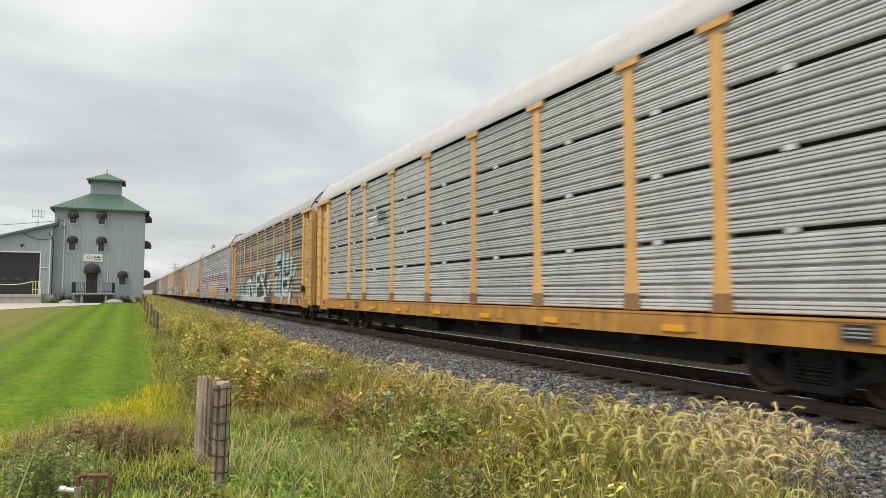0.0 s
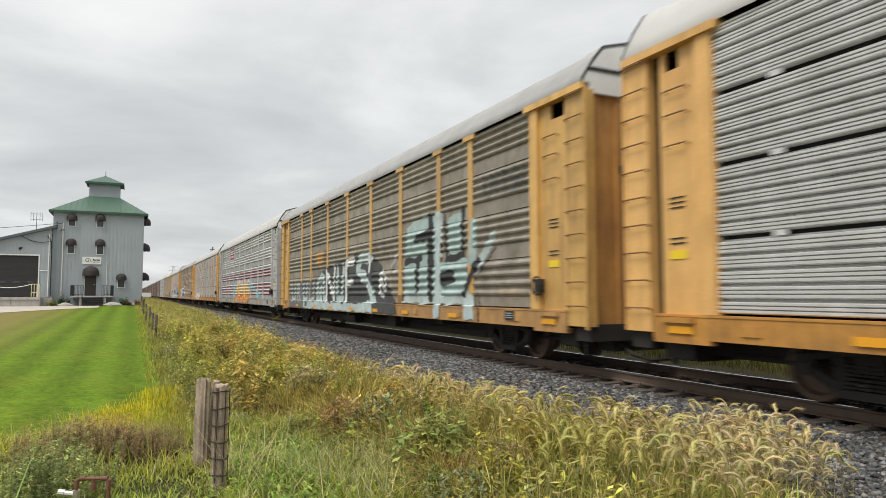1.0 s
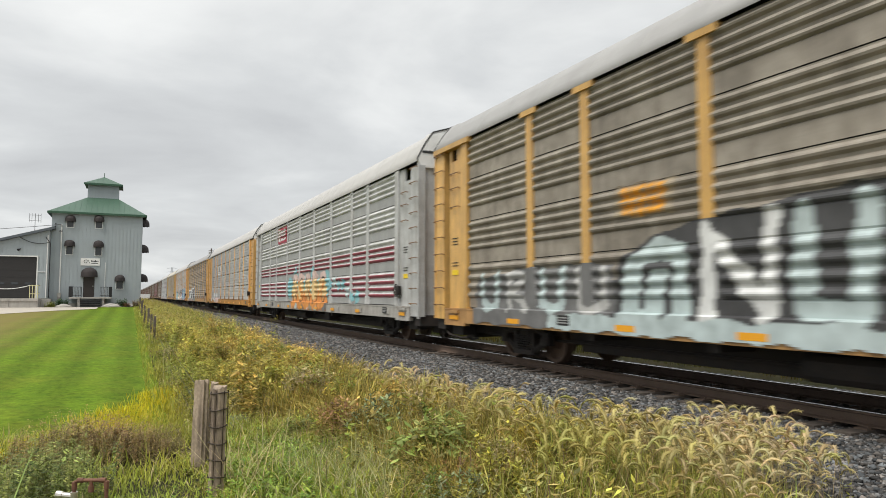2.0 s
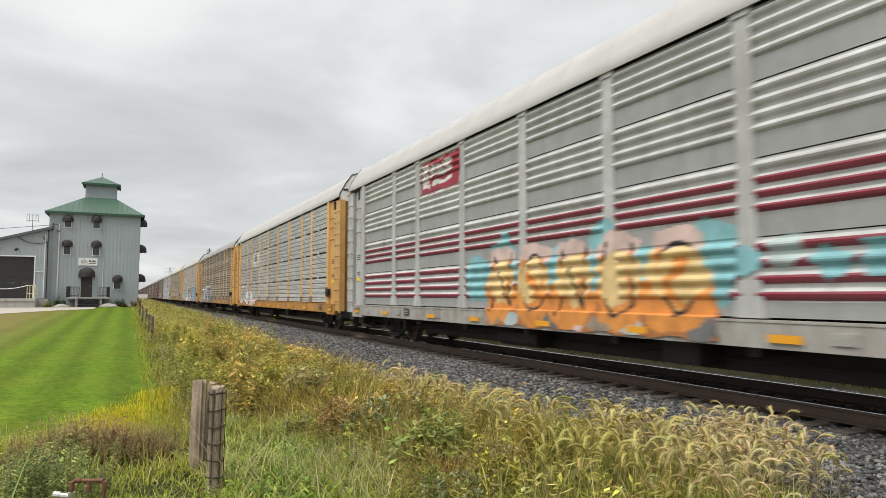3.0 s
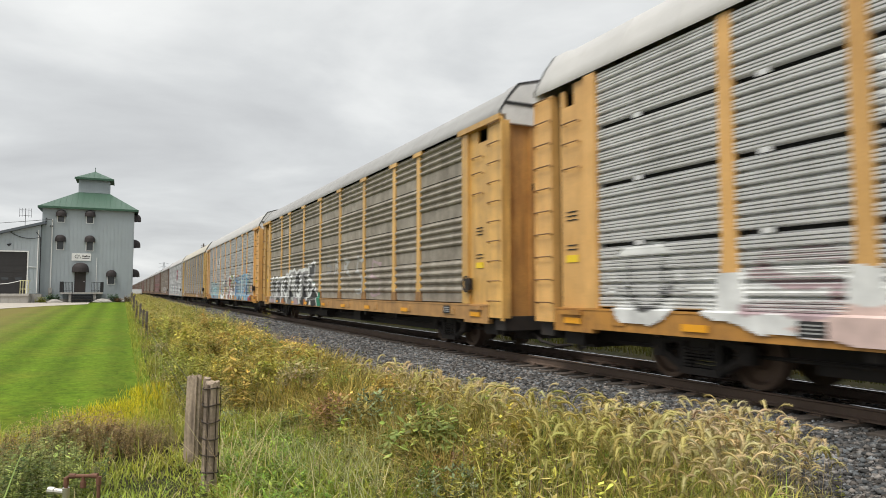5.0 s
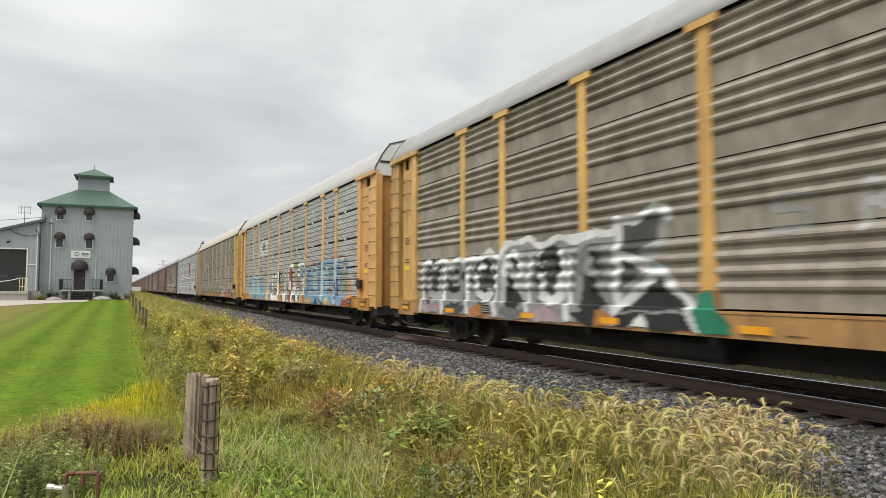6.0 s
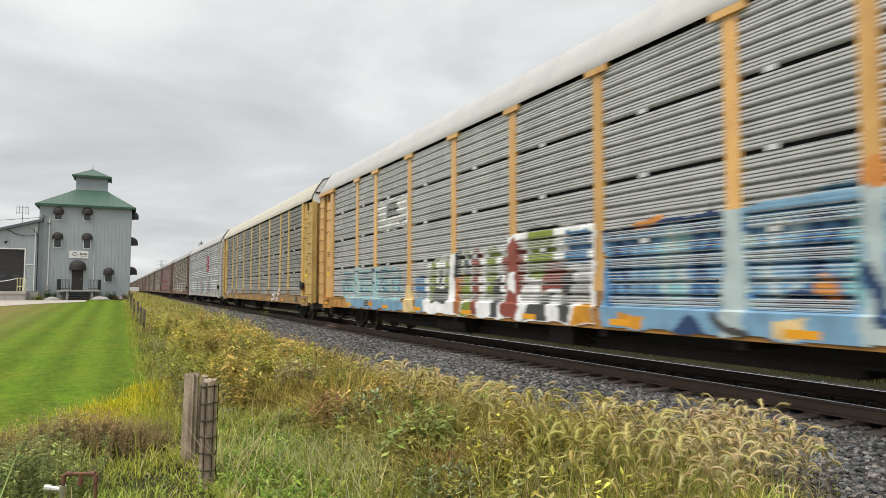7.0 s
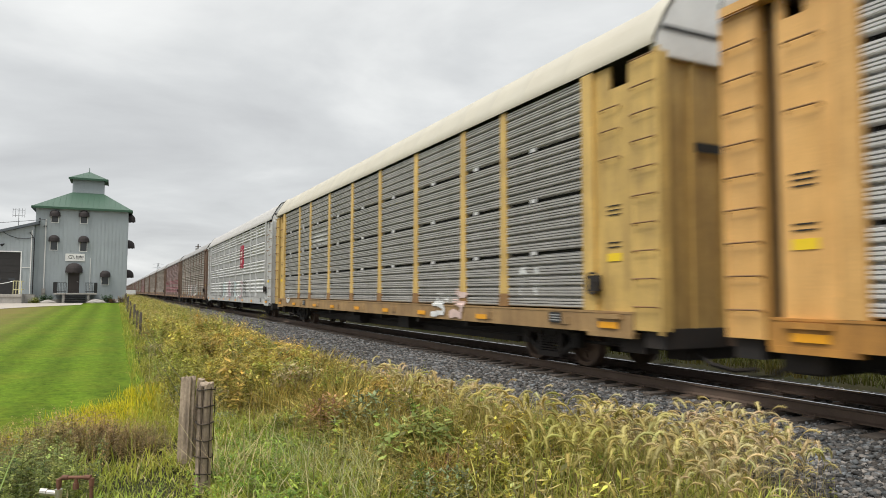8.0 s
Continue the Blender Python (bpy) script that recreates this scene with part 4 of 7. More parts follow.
    s += [("paleteal", None, [(-7.15, 1.31), (-7.15, 3.15), (-7.5, 3.15), (-7.5, 1.31)]), ("paleteal", None, [(-9.15, 1.31), (-9.15, 3.3), (-9.45, 3.3), (-9.45, 1.31)]), ("navy", 0.10, [(-9.2, 2.2), (-9.4, 1.6)]),
          ("navy", 0.05, [(-4.5, 3.0), (-7.1, 3.1)]), ("orange", 0.07, [(-5.3, 3.05), (-5.9, 3.16)]), ("orange", None, blot(rng, -9.35, 3.35, 0.18, 0.2)), ("orange", None, blot(rng, -8.7, 2.0, 0.2, 0.2)), ("navy", None, blot(rng, -8.4, 1.85, 0.4, 0.12)),
          ("amber", None, [(-4.9, 1.36), (-4.9, 1.56), (-5.6, 1.56), (-5.6, 1.36)]), ("navy", None, [(-6.2, 1.32), (-6.5, 1.6), (-6.9, 1.32)]), ("coal", 0.06, [(-7.0, 1.6), (-7.5, 1.35)]), ("cream", None, [(-8.0, 1.36), (-8.0, 1.58), (-8.4, 1.58), (-8.4, 1.36)]),
          ("green", None, [(-10.2, 1.75), (-10.25, 2.7), (-10.7, 2.75), (-10.75, 1.75)]), ("orange", None, [(-10.85, 1.31), (-10.9, 2.45), (-11.35, 2.45), (-11.5, 1.31)]), ("red", None, [(-10.3, 1.32), (-10.4, 1.58), (-11.5, 1.58), (-11.6, 1.32)]),
          ("silver", None, [(-11.45, 1.75), (-11.5, 2.5), (-12.1, 2.5), (-12.1, 1.75)]), ("coal", 0.12, [(-11.55, 2.5), (-12.05, 2.25)]), ("coal", 0.05, [(-9.8, 3.3), (-10.6, 3.15)]), ("cream", 0.1, [(-10.1, 3.2), (-10.35, 3.2)])]
    lay(CARS[5], "fine", "light blue, green, brown-red and blue graffiti", 1.30, 3.6, s)
    # faint tags farther back
    s = [("white", 0.10, scribble(rng, 0.3, 1.0, 1.5, 0.7)), ("white", 0.09, scribble(rng, 17.4, 1.1, 1.4, 0.5)), ("pink", 0.10, scribble(rng, 18.5, 1.0, 1.4, 0.6)), ("white", 0.08, scribble(rng, 21.7, 0.9, 1.9, 0.6))]
    spray(CARS[6], "fine", "faint white graffiti tags", 11.85, -11.8, 1.30, 3.0, s)
    s = [(("grey", "paleteal", "white", "mauve")[k % 4], 0.13, scribble(rng, 0.4 + 1.3 * k, 1.2, 1.6, 1.1)) for k in range(9)]
    spray(CARS[7], "coarse", "faded grey graffiti", 6.0, -7.0, 1.30, 3.3, s)
    s = [(("white", "grey", "pink")[k % 3], 0.12, scribble(rng, 0.4 + 1.3 * k, 1.2, 1.6, 1.1)) for k in range(7)]
    spray(CARS[8], "coarse", "faded pale graffiti", 4.0, -6.0, 1.30, 3.3, s)


def mark(car, kind, y, z, w, h, tone, bars, label):
    """A painted field on the sheets, with bars and blots in place of its lettering."""
    rng = random.Random(int(w * 100))
    edge = [(0.0, z - h / 2), (0.0, z + h / 2), (w, z + h / 2), (w, z - h / 2)]
    s = [(tone, None, edge)]
    for du, dz, bw, bh, ink in bars:
        if bh > 0.13:
            for k in range(max(2, int(bw / 0.22))):
                s.append((ink, bh * 0.2, scribble(rng, du + k * 0.22, 0.2, z + dz - bh / 2, bh)))
        else:
            s.append((ink, bh / 2, [(du, z + dz), (du + bw, z + dz)]))
    spray(car, kind, label, y + w / 2, y - w / 2, z - h / 2, z + h / 2, s)


graffiti()
mark(CARS[0], "fine", 5.8, 4.45, 2.2, 0.75, "silver", ((0.1, 0.1, 0.9, 0.34, "bright"), (1.0, 0.12, 1.0, 0.42, "coal"), (0.2, -0.22, 1.4, 0.12, "bright")), "faded grey and white painted mark")
mark(CARS[2], "coarse", 5.8, 5.40, 2.64, 0.98, "crimson", ((0.15, 0.12, 0.5, 0.42, "white"), (0.15, -0.25, 0.45, 0.12, "white"), (0.75, 0.16, 1.5, 0.28, "white"), (0.85, -0.2, 1.1, 0.12, "white")), "red painted field with white lettering")
for n in (3, 5):
    mark(CARS[n], "fine", 5.8, 4.38, 2.66, 1.0, "bright", ((0.85, 0.16, 0.9, 0.3, "grey"), (0.8, -0.06, 1.0, 0.08, "grey"), (1.9, -0.3, 0.4, 0.06, "grey")), "white painted field with grey lettering")
mark(CARS[6], "fine", 5.8, 4.38, 2.3, 0.8, "silver", ((0.5, 0.1, 1.1, 0.2, "white"), (0.6, -0.15, 0.9, 0.1, "white")), "faded painted mark")
mark(CARS[7], "coarse", -4.0, 4.4, 1.6, 1.6, "crimson", ((0.3, 0.2, 1.0, 0.3, "pink"), (0.3, -0.3, 1.0, 0.2, "pink")), "faded red painted field")
mark(CARS[1], "coarse", 5.8, 3.62, 1.5, 0.62, "faded", ((0.2, 0.14, 1.1, 0.2, "amber"), (0.2, -0.14, 1.1, 0.2, "amber")), "ochre painted mark")
# ---- the ground ----
def ground_z(x, y):
    """Height of the ground: it rises gently towards the building and falls away from the ballast."""
    x, y = np.asarray(x, float), np.asarray(y, float)
    rise = 0.95 * np.clip((y - 9) / 56, 0, 1) ** 1.1
    left = rise
    toe = 0.15 + 0 * rise
    k = np.clip((x - 1.5) / 4.0, 0, 1)
    k = k * k * (3 - 2 * k)
    z = left * (1 - k) + np.maximum(toe, 0.0) * k
    bed = np.interp(np.abs(x - TRACK_X), (0, 1.5, 1.9, 3.4, 4.2), (0.245, 0.245, 0.23, 0.09, -0.02))
    drop = 0.22 * np.clip((x - 4.5) / 0.7, 0, 1) * (x < 9)
    z = np.where((x > 4.5) & (x < 8), np.maximum(z - drop, bed), z)
    return z + 0.03 * np.sin(x * 1.7 + 0.6 * y) * np.sin(y * 0.9) * np.clip(1 - y / 60, 0, 1)


GROUND = material("meadow_soil", (0.035, 0.036, 0.016), 0.95, gloss=0.1, scale=2.5, var=0.4, bump=0.6, relief=0.03, second=((0.055, 0.042, 0.022), 0.6, 0.8))


def ground():
    xs = np.concatenate([[-2500, -900, -300, -120, -60, -35], np.arange(-24, 20, 0.5), [26, 40, 80, 200, 700, 2500]])
    ys = np.concatenate([[-2500, -700, -200, -60, -20, -8], np.arange(-4, 40, 0.5), np.arange(40, 100, 2.0), [120, 200, 500, 1200, 2500]])
    bm = bmesh.new()
    rows = [[bm.verts.new((x, y, float(ground_z(x, y)) - (0.15 if x > 5.3 and x < 13.6 else 0))) for x in xs] for y in ys]
    for r0, r1 in zip(rows, rows[1:]):
        for i in range(len(xs) - 1):
            bm.faces.new((r0[i], r0[i + 1], r1[i + 1], r1[i])).smooth = True
    tagged(new("ground", to_mesh("ground", bm, GROUND)), "rough grassy ground along the track", "ground", kind="structure")


ground()


def sheet(name, x0, x1, y0, y1, lift, mat, label, edge=None, nx=24, ny=60):
    """A thin layer that follows the ground."""
    bm = bmesh.new()
    rows = []
    for j in range(ny + 1):
        y = y0 + (y1 - y0) * j / ny
        a, b = (edge(y) if edge else (x0, x1))
        rows.append([bm.verts.new((a + (b - a) * i / nx, y, float(ground_z(a + (b - a) * i / nx, y)) + lift)) for i in range(nx + 1)])
    for r0, r1 in zip(rows, rows[1:]):
        for i in range(nx):
            bm.faces.new((r0[i], r0[i + 1], r1[i + 1], r1[i])).smooth = True
    ob = new(name, to_mesh(name, bm, mat))
    return tagged(ob, label, name, kind="structure")


def lawn_material():
    m = material("mown_lawn", (0.098, 0.158, 0.010), 0.95, scale=3.0, var=0.3, bump=0.5, relief=0.02, gloss=0.08, second=((0.125, 0.16, 0.014), 0.8, 0.5), grime=((0.05, 0.105, 0.006), 0.7, 2.6))
    nodes, links, n = node_tree(m.node_tree)
    bsdf = nodes["Principled BSDF"]
    old = bsdf.inputs["Base Color"].links[0].from_socket
    co = n("ShaderNodeTexCoord")
    wave = n("ShaderNodeTexWave", Scale=0.26, Distortion=0.9, Detail=2.0)
    wave.inputs["Detail Scale"].default_value = 0.6
    links.new(co.outputs["Object"], wave.inputs["Vector"])
    rng = n("ShaderNodeMapRange")
    rng.inputs[3].default_value, rng.inputs[4].default_value = 0.84, 1.14
    links.new(wave.outputs["Fac"], rng.inputs[0])
    mul = n("ShaderNodeVectorMath", operation="SCALE")
    links.new(old, mul.inputs[0])
    # blades and thatch
    fine = n("ShaderNodeTexNoise", Scale=7.0, Detail=9.0, Roughness=0.8)
    links.new(co.outputs["Object"], fine.inputs["Vector"])
    thatch = n("ShaderNodeMapRange")
    for i, v in ((1, 0.32), (2, 0.68), (3, 0.48), (4, 1.42)):
        thatch.inputs[i].default_value = v
    links.new(fine.outputs[0], thatch.inputs[0])
    both = n("ShaderNodeMath", operation="MULTIPLY")
    links.new(rng.outputs[0], both.inputs[0])
    links.new(thatch.outputs[0], both.inputs[1])
    links.new(both.outputs[0], mul.inputs["Scale"])
    # dry and worn towards the drive
    sep = n("ShaderNodeSeparateXYZ")
    links.new(co.outputs["Object"], sep.inputs[0])
    wob = n("ShaderNodeTexNoise", Scale=0.6, Detail=8.0, Roughness=0.65)
    links.new(co.outputs["Object"], wob.inputs["Vector"])
    add = n("ShaderNodeMath", operation="MULTIPLY_ADD")
    add.inputs[1].default_value = 3.5
    links.new(wob.outputs[0], add.inputs[0])
    links.new(sep.outputs[0], add.inputs[2])
    side = n("ShaderNodeMapRange")
    for i, v in ((1, -1.0), (2, -4.2), (3, 0.0), (4, 0.85)):
        side.inputs[i].default_value = v
    links.new(add.outputs[0], side.inputs[0])
    along = n("ShaderNodeMapRange")
    for i, v in ((1, 17.0), (2, 27.0), (3, 0.0), (4, 1.0)):
        along.inputs[i].default_value = v
    links.new(sep.outputs[1], along.inputs[0])
    dry = n("ShaderNodeMath", operation="MULTIPLY")
    links.new(side.outputs[0], dry.inputs[0])
    links.new(along.outputs[0], dry.inputs[1])
    mix = n("ShaderNodeMix", data_type="RGBA")
    links.new(dry.outputs[0], mix.inputs[0])
    links.new(mul.outputs[0], mix.inputs[6])
    mix.inputs[7].default_value = (0.175, 0.14, 0.05, 1)
    links.new(mix.outputs[2], bsdf.inputs["Base Color"])
    return m


sheet("lawn", -14, 0.6, 10, 66, 0.03, lawn_material(), "bright green mown lawn with mower stripes", nx=40, ny=80)

# ---- track ----
BALLAST = material("ballast_bed", (0.075, 0.072, 0.07), 0.9, gloss=0.15, scale=8, var=0.45, bump=1.0, relief=0.05, second=((0.10, 0.09, 0.08), 0.6, 9.0))


def ballast_z(x):
    """Cross-section of the stone bed."""
    return float(np.interp(abs(x - TRACK_X), (0, 1.5, 1.9, 3.4, 4.2), (0.245, 0.245, 0.23, 0.09, -0.02)))


def track():
    bm = bmesh.new()
    xs = np.linspace(TRACK_X - 4.2, TRACK_X + 4.2, 29)
    rows = [[bm.verts.new((x, y, ballast_z(x))) for x in xs] for y in (-40, 0, 40, 120, 300, 900)]
    for r0, r1 in zip(rows, rows[1:]):
        for i in range(len(xs) - 1):
            bm.faces.new((r0[i], r0[i + 1], r1[i + 1], r1[i])).smooth = True
    bed = tagged(new("ballast_bed", to_mesh("ballast_bed", bm, BALLAST)), "bed of crushed grey stone under the track", "ballast", kind="structure")
    line = tagged(new("railway_track"), "rusty steel rails on weathered wooden ties", "railway track")
    for s in (-1, 1):
        bm = bmesh.new()
        x = TRACK_X + s * 0.755
        prof = [(-0.07, 0.318), (0.07, 0.318), (0.07, 0.335), (0.012, 0.355), (0.010, 0.455), (0.036, 0.468), (0.036, 0.494), (-0.036, 0.494), (-0.036, 0.468), (-0.010, 0.455), (-0.012, 0.355), (-0.07, 0.335)]
        extrude_y(bm, [(x + a, z) for a, z in prof], -40, 900)
        r = part("rail", bm, M["rail"], line)
        bm = bmesh.new()
        extrude_y(bm, [(x - 0.034, 0.494), (x + 0.034, 0.494), (x + 0.026, 0.5), (x - 0.026, 0.5)], -40, 900)
        part("rail_head", bm, M["steel_edge"], r, "polished running surface")
    bm = bmesh.new()
    box(bm, -1.3, 1.3, -0.115, 0.115, -0.17, 0.0)
    tie = to_mesh("tie", bm, M["tie"], bevel=0.012)
    bm = bmesh.new()
    box(bm, -0.19, 0.19, -0.09, 0.09, 0, 0.018)
    for a, b in ((-0.1, -0.05), (0.1, 0.05)):
        box(bm, a - 0.012, a + 0.012, b - 0.012, b + 0.012, 0.018, 0.05)
    plate = to_mesh("tie_plate", bm, M["rail"])
    rng = random.Random(4)
    for k in range(200):
        y = -12 + 0.53 * k
        t = part("tie", tie, M["tie"], line, at=pose(TRACK_X + rng.uniform(-0.05, 0.05), y, 0.30 + rng.uniform(-0.004, 0.004), 0, 0, rng.uniform(-1, 1)))
        if k < 90:
            for s in (-1, 1):
                part("tie_plate", plate, M["rail"], t, at=pose(s * 0.755, 0, 0.0))
    return bed


BED = track()


# ---- the grain tower and its annex ----
SIDING = material("grey_ribbed_siding", (0.33, 0.37, 0.39), 0.6, scale=3, var=0.06, grime=((0.27, 0.30, 0.31), 0.4, 0.5), streak=((0.24, 0.26, 0.27), 0.3))
GREEN = material("green_metal_roof", (0.042, 0.092, 0.06), 0.5, scale=3, var=0.12, streak=((0.06, 0.13, 0.08), 0.3))
DARK_GREEN = material("dark_green_trim", (0.03, 0.085, 0.05), 0.5)
AWNING = material("black_awning_cloth", (0.03, 0.024, 0.024), 0.8, scale=6, var=0.3)
GLASS = material("dark_window_glass", (0.05, 0.055, 0.06), 0.08, bump=0, var=0.1)
TRIM = material("white_trim_paint", (0.70, 0.70, 0.68), 0.6, var=0.08)
CONCRETE = material("weathered_concrete", (0.42, 0.40, 0.37), 0.9, scale=3, var=0.16, grime=((0.25, 0.23, 0.2), 0.5, 1.0), streak=((0.2, 0.19, 0.17), 0.5), bump=0.3)
DRIVE = material("gravel_drive", (0.40, 0.36, 0.31), 0.95, scale=4, var=0.15, bump=0.4, second=((0.34, 0.31, 0.26), 0.5, 0.6))
BROWN_DOOR = material("dark_brown_door", (0.03, 0.022, 0.02), 0.5, var=0.2)
DOCK_DOOR = material("black_roller_door", (0.022, 0.02, 0.02), 0.5, var=0.25)
RAILING = material("black_iron", (0.02, 0.02, 0.022), 0.5, 0.3)
YELLOW_RAIL = material("pale_yellow_rail", (0.62, 0.58, 0.33), 0.6)
ROCK = material("pale_boulder", (0.33, 0.31, 0.28), 0.9, scale=5, var=0.25, bump=0.6)
FRONT, SOUTH, WEST, BASE, EAVES = 68.0, 0.92, -6.42, 0.95, 9.36


def ribbed_wall(name, parent, length, height, at, holes=()):
    """Upright sheet siding with ribs; holes: (u0, u1, z0, z1) that go through."""
    bm = bmesh.new()
    us = sorted({0.0, length, *[h for a in holes for h in a[:2]]})
    zs = sorted({0.0, height, *[h for a in holes for h in a[2:]]})
    for u0, u1 in zip(us, us[1:]):
        for z0, z1 in zip(zs, zs[1:]):
            if any(a[0] <= u0 and u1 <= a[1] and a[2] <= z0 and z1 <= a[3] for a in holes):
                continue
            box(bm, u0, u1, 0.0, 0.18, z0, z1)
            k = math.ceil(u0 / 0.3) * 0.3
            while k < u1 - 0.03:
                if k > u0:
                    box(bm, k, k + 0.035, -0.022, 0.0, z0, z1)
                k += 0.3
    return part(name, bm, SIDING, parent, at=at)


def hip_roof(bm, x0, x1, y0, y1, z, top, z_top, thick=0.12):
    """Four slopes up to the rectangle top = (x0, x1, y0, y1)."""
    a = [bm.verts.new(p) for p in ((x0, y0, z - thick), (x1, y0, z - thick), (x1, y1, z - thick), (x0, y1, z - thick))]
    b = [bm.verts.new((v.co.x, v.co.y, z)) for v in a]
    c = [bm.verts.new(p) for p in ((top[0], top[2], z_top), (top[1], top[2], z_top), (top[1], top[3], z_top), (top[0], top[3], z_top))]
    bm.faces.new(a[::-1]), bm.faces.new(c)
    for i in range(4):
        j = (i + 1) % 4
        bm.faces.new((a[i], a[j], b[j], b[i])), bm.faces.new((b[i], b[j], c[j], c[i]))


def seams(roof, x0, x1, y, z, tx0, tx1, ty, tz, step=0.45):
    """Standing seams on one slope that faces the lawn."""
    k = x0 + step / 2
    while k < x1:
        f = 1.0
        if k < tx0:
            f = (k - x0) / (tx0 - x0)
        elif k > tx1:
            f = (x1 - k) / (x1 - tx1)
        bm = bmesh.new()
        tube(bm, [(k, y, z + 0.006), (k, y + (ty - y) * f, z + (tz - z) * f + 0.006)], 0.012, 4)
        part("seam", bm, GREEN, roof)
        k += step


def awning_mesh(width, depth, height):
    """A ribbed dome awning, open below."""
    bm = bmesh.new()
    rows = []
    for i in range(7):
        e = math.pi / 2 * i / 6
        row = []
        for j in range(13):
            a = math.pi * j / 12
            row.append(bm.verts.new((-math.cos(a) * width / 2 * math.cos(e), -math.sin(a) * depth * math.cos(e), height * math.sin(e) ** 0.8)))
        rows.append(row)
    for r0, r1 in zip(rows, rows[1:]):
        for j in range(12):
            bm.faces.new((r0[j], r0[j + 1], r1[j + 1], r1[j]))
    low = [bm.verts.new((v.co.x, v.co.y, -0.14 - (0.05 if i % 2 else 0))) for i, v in enumerate(rows[0])]
    for j in range(12):
        bm.faces.new((low[j], low[j + 1], rows[0][j + 1], rows[0][j]))
    bmesh.ops.remove_doubles(bm, verts=bm.verts, dist=0.002)
    return to_mesh("awning", bm, AWNING)


def window(parent, u, z, w, h, awn, at):
    """A framed sash with a dome awning; u, z: its middle and sill."""
    bm = bmesh.new()
    t = 0.045
    for x0, x1, z0, z1 in ((-w / 2 - t, -w / 2, -t, h + t), (w / 2, w / 2 + t, -t, h + t), (-w / 2, w / 2, -t, 0), (-w / 2, w / 2, h, h + t)):
        box(bm, x0, x1, -0.05, 0.06, z0, z1)
    win = part("window", bm, TRIM, parent, at=at @ pose(u, 0, z))
    bm = bmesh.new()
    box(bm, -w / 2, w / 2, 0.05, 0.07, 0, h)
    part("pane", bm, GLASS, win)
    part("awning", shared(("awning", awn), lambda: awning_mesh(*awn)), AWNING, win, "black dome awning", at=pose(0, -0.025, h + 0.02))


def grain_tower():
    tower = tagged(new("grain_tower"), "grey sheet-metal tower with green hip roof and black awnings", "building")
    h = EAVES - BASE - 0.35
    z0 = BASE + 0.35
    wide = SOUTH - WEST
    front = pose(WEST, FRONT, z0)
    wins = [(-4.97, 8.12, 0.52, 0.62), (-2.70, 8.12, 0.52, 0.70), (-4.97, 5.66, 0.52, 0.86), (-2.66, 5.62, 0.52, 0.92), (-0.84, 2.62, 0.55, 0.82)]
    holes = [(u - WEST - w / 2, u - WEST + w / 2, z - z0, z - z0 + hh) for u, z, w, hh in wins] + [(-3.78 - WEST, -2.88 - WEST, 1.86 - z0, 3.9 - z0)]
    ribbed_wall("wall", tower, wide, h, front, holes)
    side = pose(SOUTH, FRONT + 0.19, z0, 0, 0, 90)
    ribbed_wall("wall", tower, 8.6, h, side)
    ribbed_wall("wall", tower, wide, h, pose(SOUTH, FRONT + 9.0, z0, 0, 0, 180))
    ribbed_wall("wall", tower, 8.6, h, pose(WEST, FRONT + 8.8, z0, 0, 0, -90))
    bm = bmesh.new()
    box(bm, WEST - 0.05, SOUTH + 0.05, FRONT - 0.06, FRONT + 9.06, BASE - 0.3, z0 + 0.005)
    part("foundation", bm, CONCRETE, tower)
    for u, z, w, hh in wins:
        window(tower, u, z, w, hh, (0.86, 0.45, 0.44), pose(0, FRONT, 0))
    for v, z in ((2.0, 7.9), (2.0, 5.4), (2.2, 2.6)):
        window(tower, v, z, 0.55, 0.85, (0.95, 0.62, 0.62), pose(SOUTH, FRONT, 0, 0, 0, 90))
    bm = bmesh.new()
    box(bm, -3.78, -2.88, FRONT + 0.06, FRONT + 0.11, 1.86, 3.9)
    for x0 in (-3.70, -3.28):
        for zz in (2.0, 2.95):
            box(bm, x0, x0 + 0.32, FRONT + 0.05, FRONT + 0.06, zz, zz + 0.78)
    d = part("door", bm, BROWN_DOOR, tower, "dark brown panelled door")
    bm = bmesh.new()
    tube(bm, [(-2.98, FRONT + 0.05, 2.85), (-2.98, FRONT - 0.02, 2.85), (-3.08, FRONT - 0.02, 2.85)], 0.02, 6)
    part("handle", bm, TRIM, d)
    part("awning", shared("door_awning", lambda: awning_mesh(1.36, 0.8, 0.72)), AWNING, tower, "black dome awning", at=pose(-3.33, FRONT - 0.02, 3.82))
    # hip roof, cupola and its small roof
    bm = bmesh.new()
    top = (-3.86, -1.24, FRONT + 3.2, FRONT + 5.8)
    hip_roof(bm, WEST - 0.3, SOUTH + 0.3, FRONT - 0.3, FRONT + 9.3, EAVES + 0.12, top, 11.3)
    r = part("roof", bm, GREEN, tower, "green standing-seam metal hip roof")
    seams(r, WEST - 0.3, SOUTH + 0.3, FRONT - 0.3, EAVES + 0.12, top[0], top[1], top[2], 11.3)
    bm = bmesh.new()
    for a in ((WEST - 0.34, SOUTH + 0.34, FRONT - 0.36, FRONT - 0.3), (SOUTH + 0.3, SOUTH + 0.36, FRONT - 0.3, FRONT + 9.3), (WEST - 0.36, WEST - 0.3, FRONT - 0.3, FRONT + 9.3)):
        box(bm, *a, EAVES - 0.06, EAVES + 0.12)
    part("gutter", bm, DARK_GREEN, tower)
    cup = ribbed_wall("cupola", tower, 2.62, 1.45, pose(-3.86, FRONT + 3.2, 11.2))
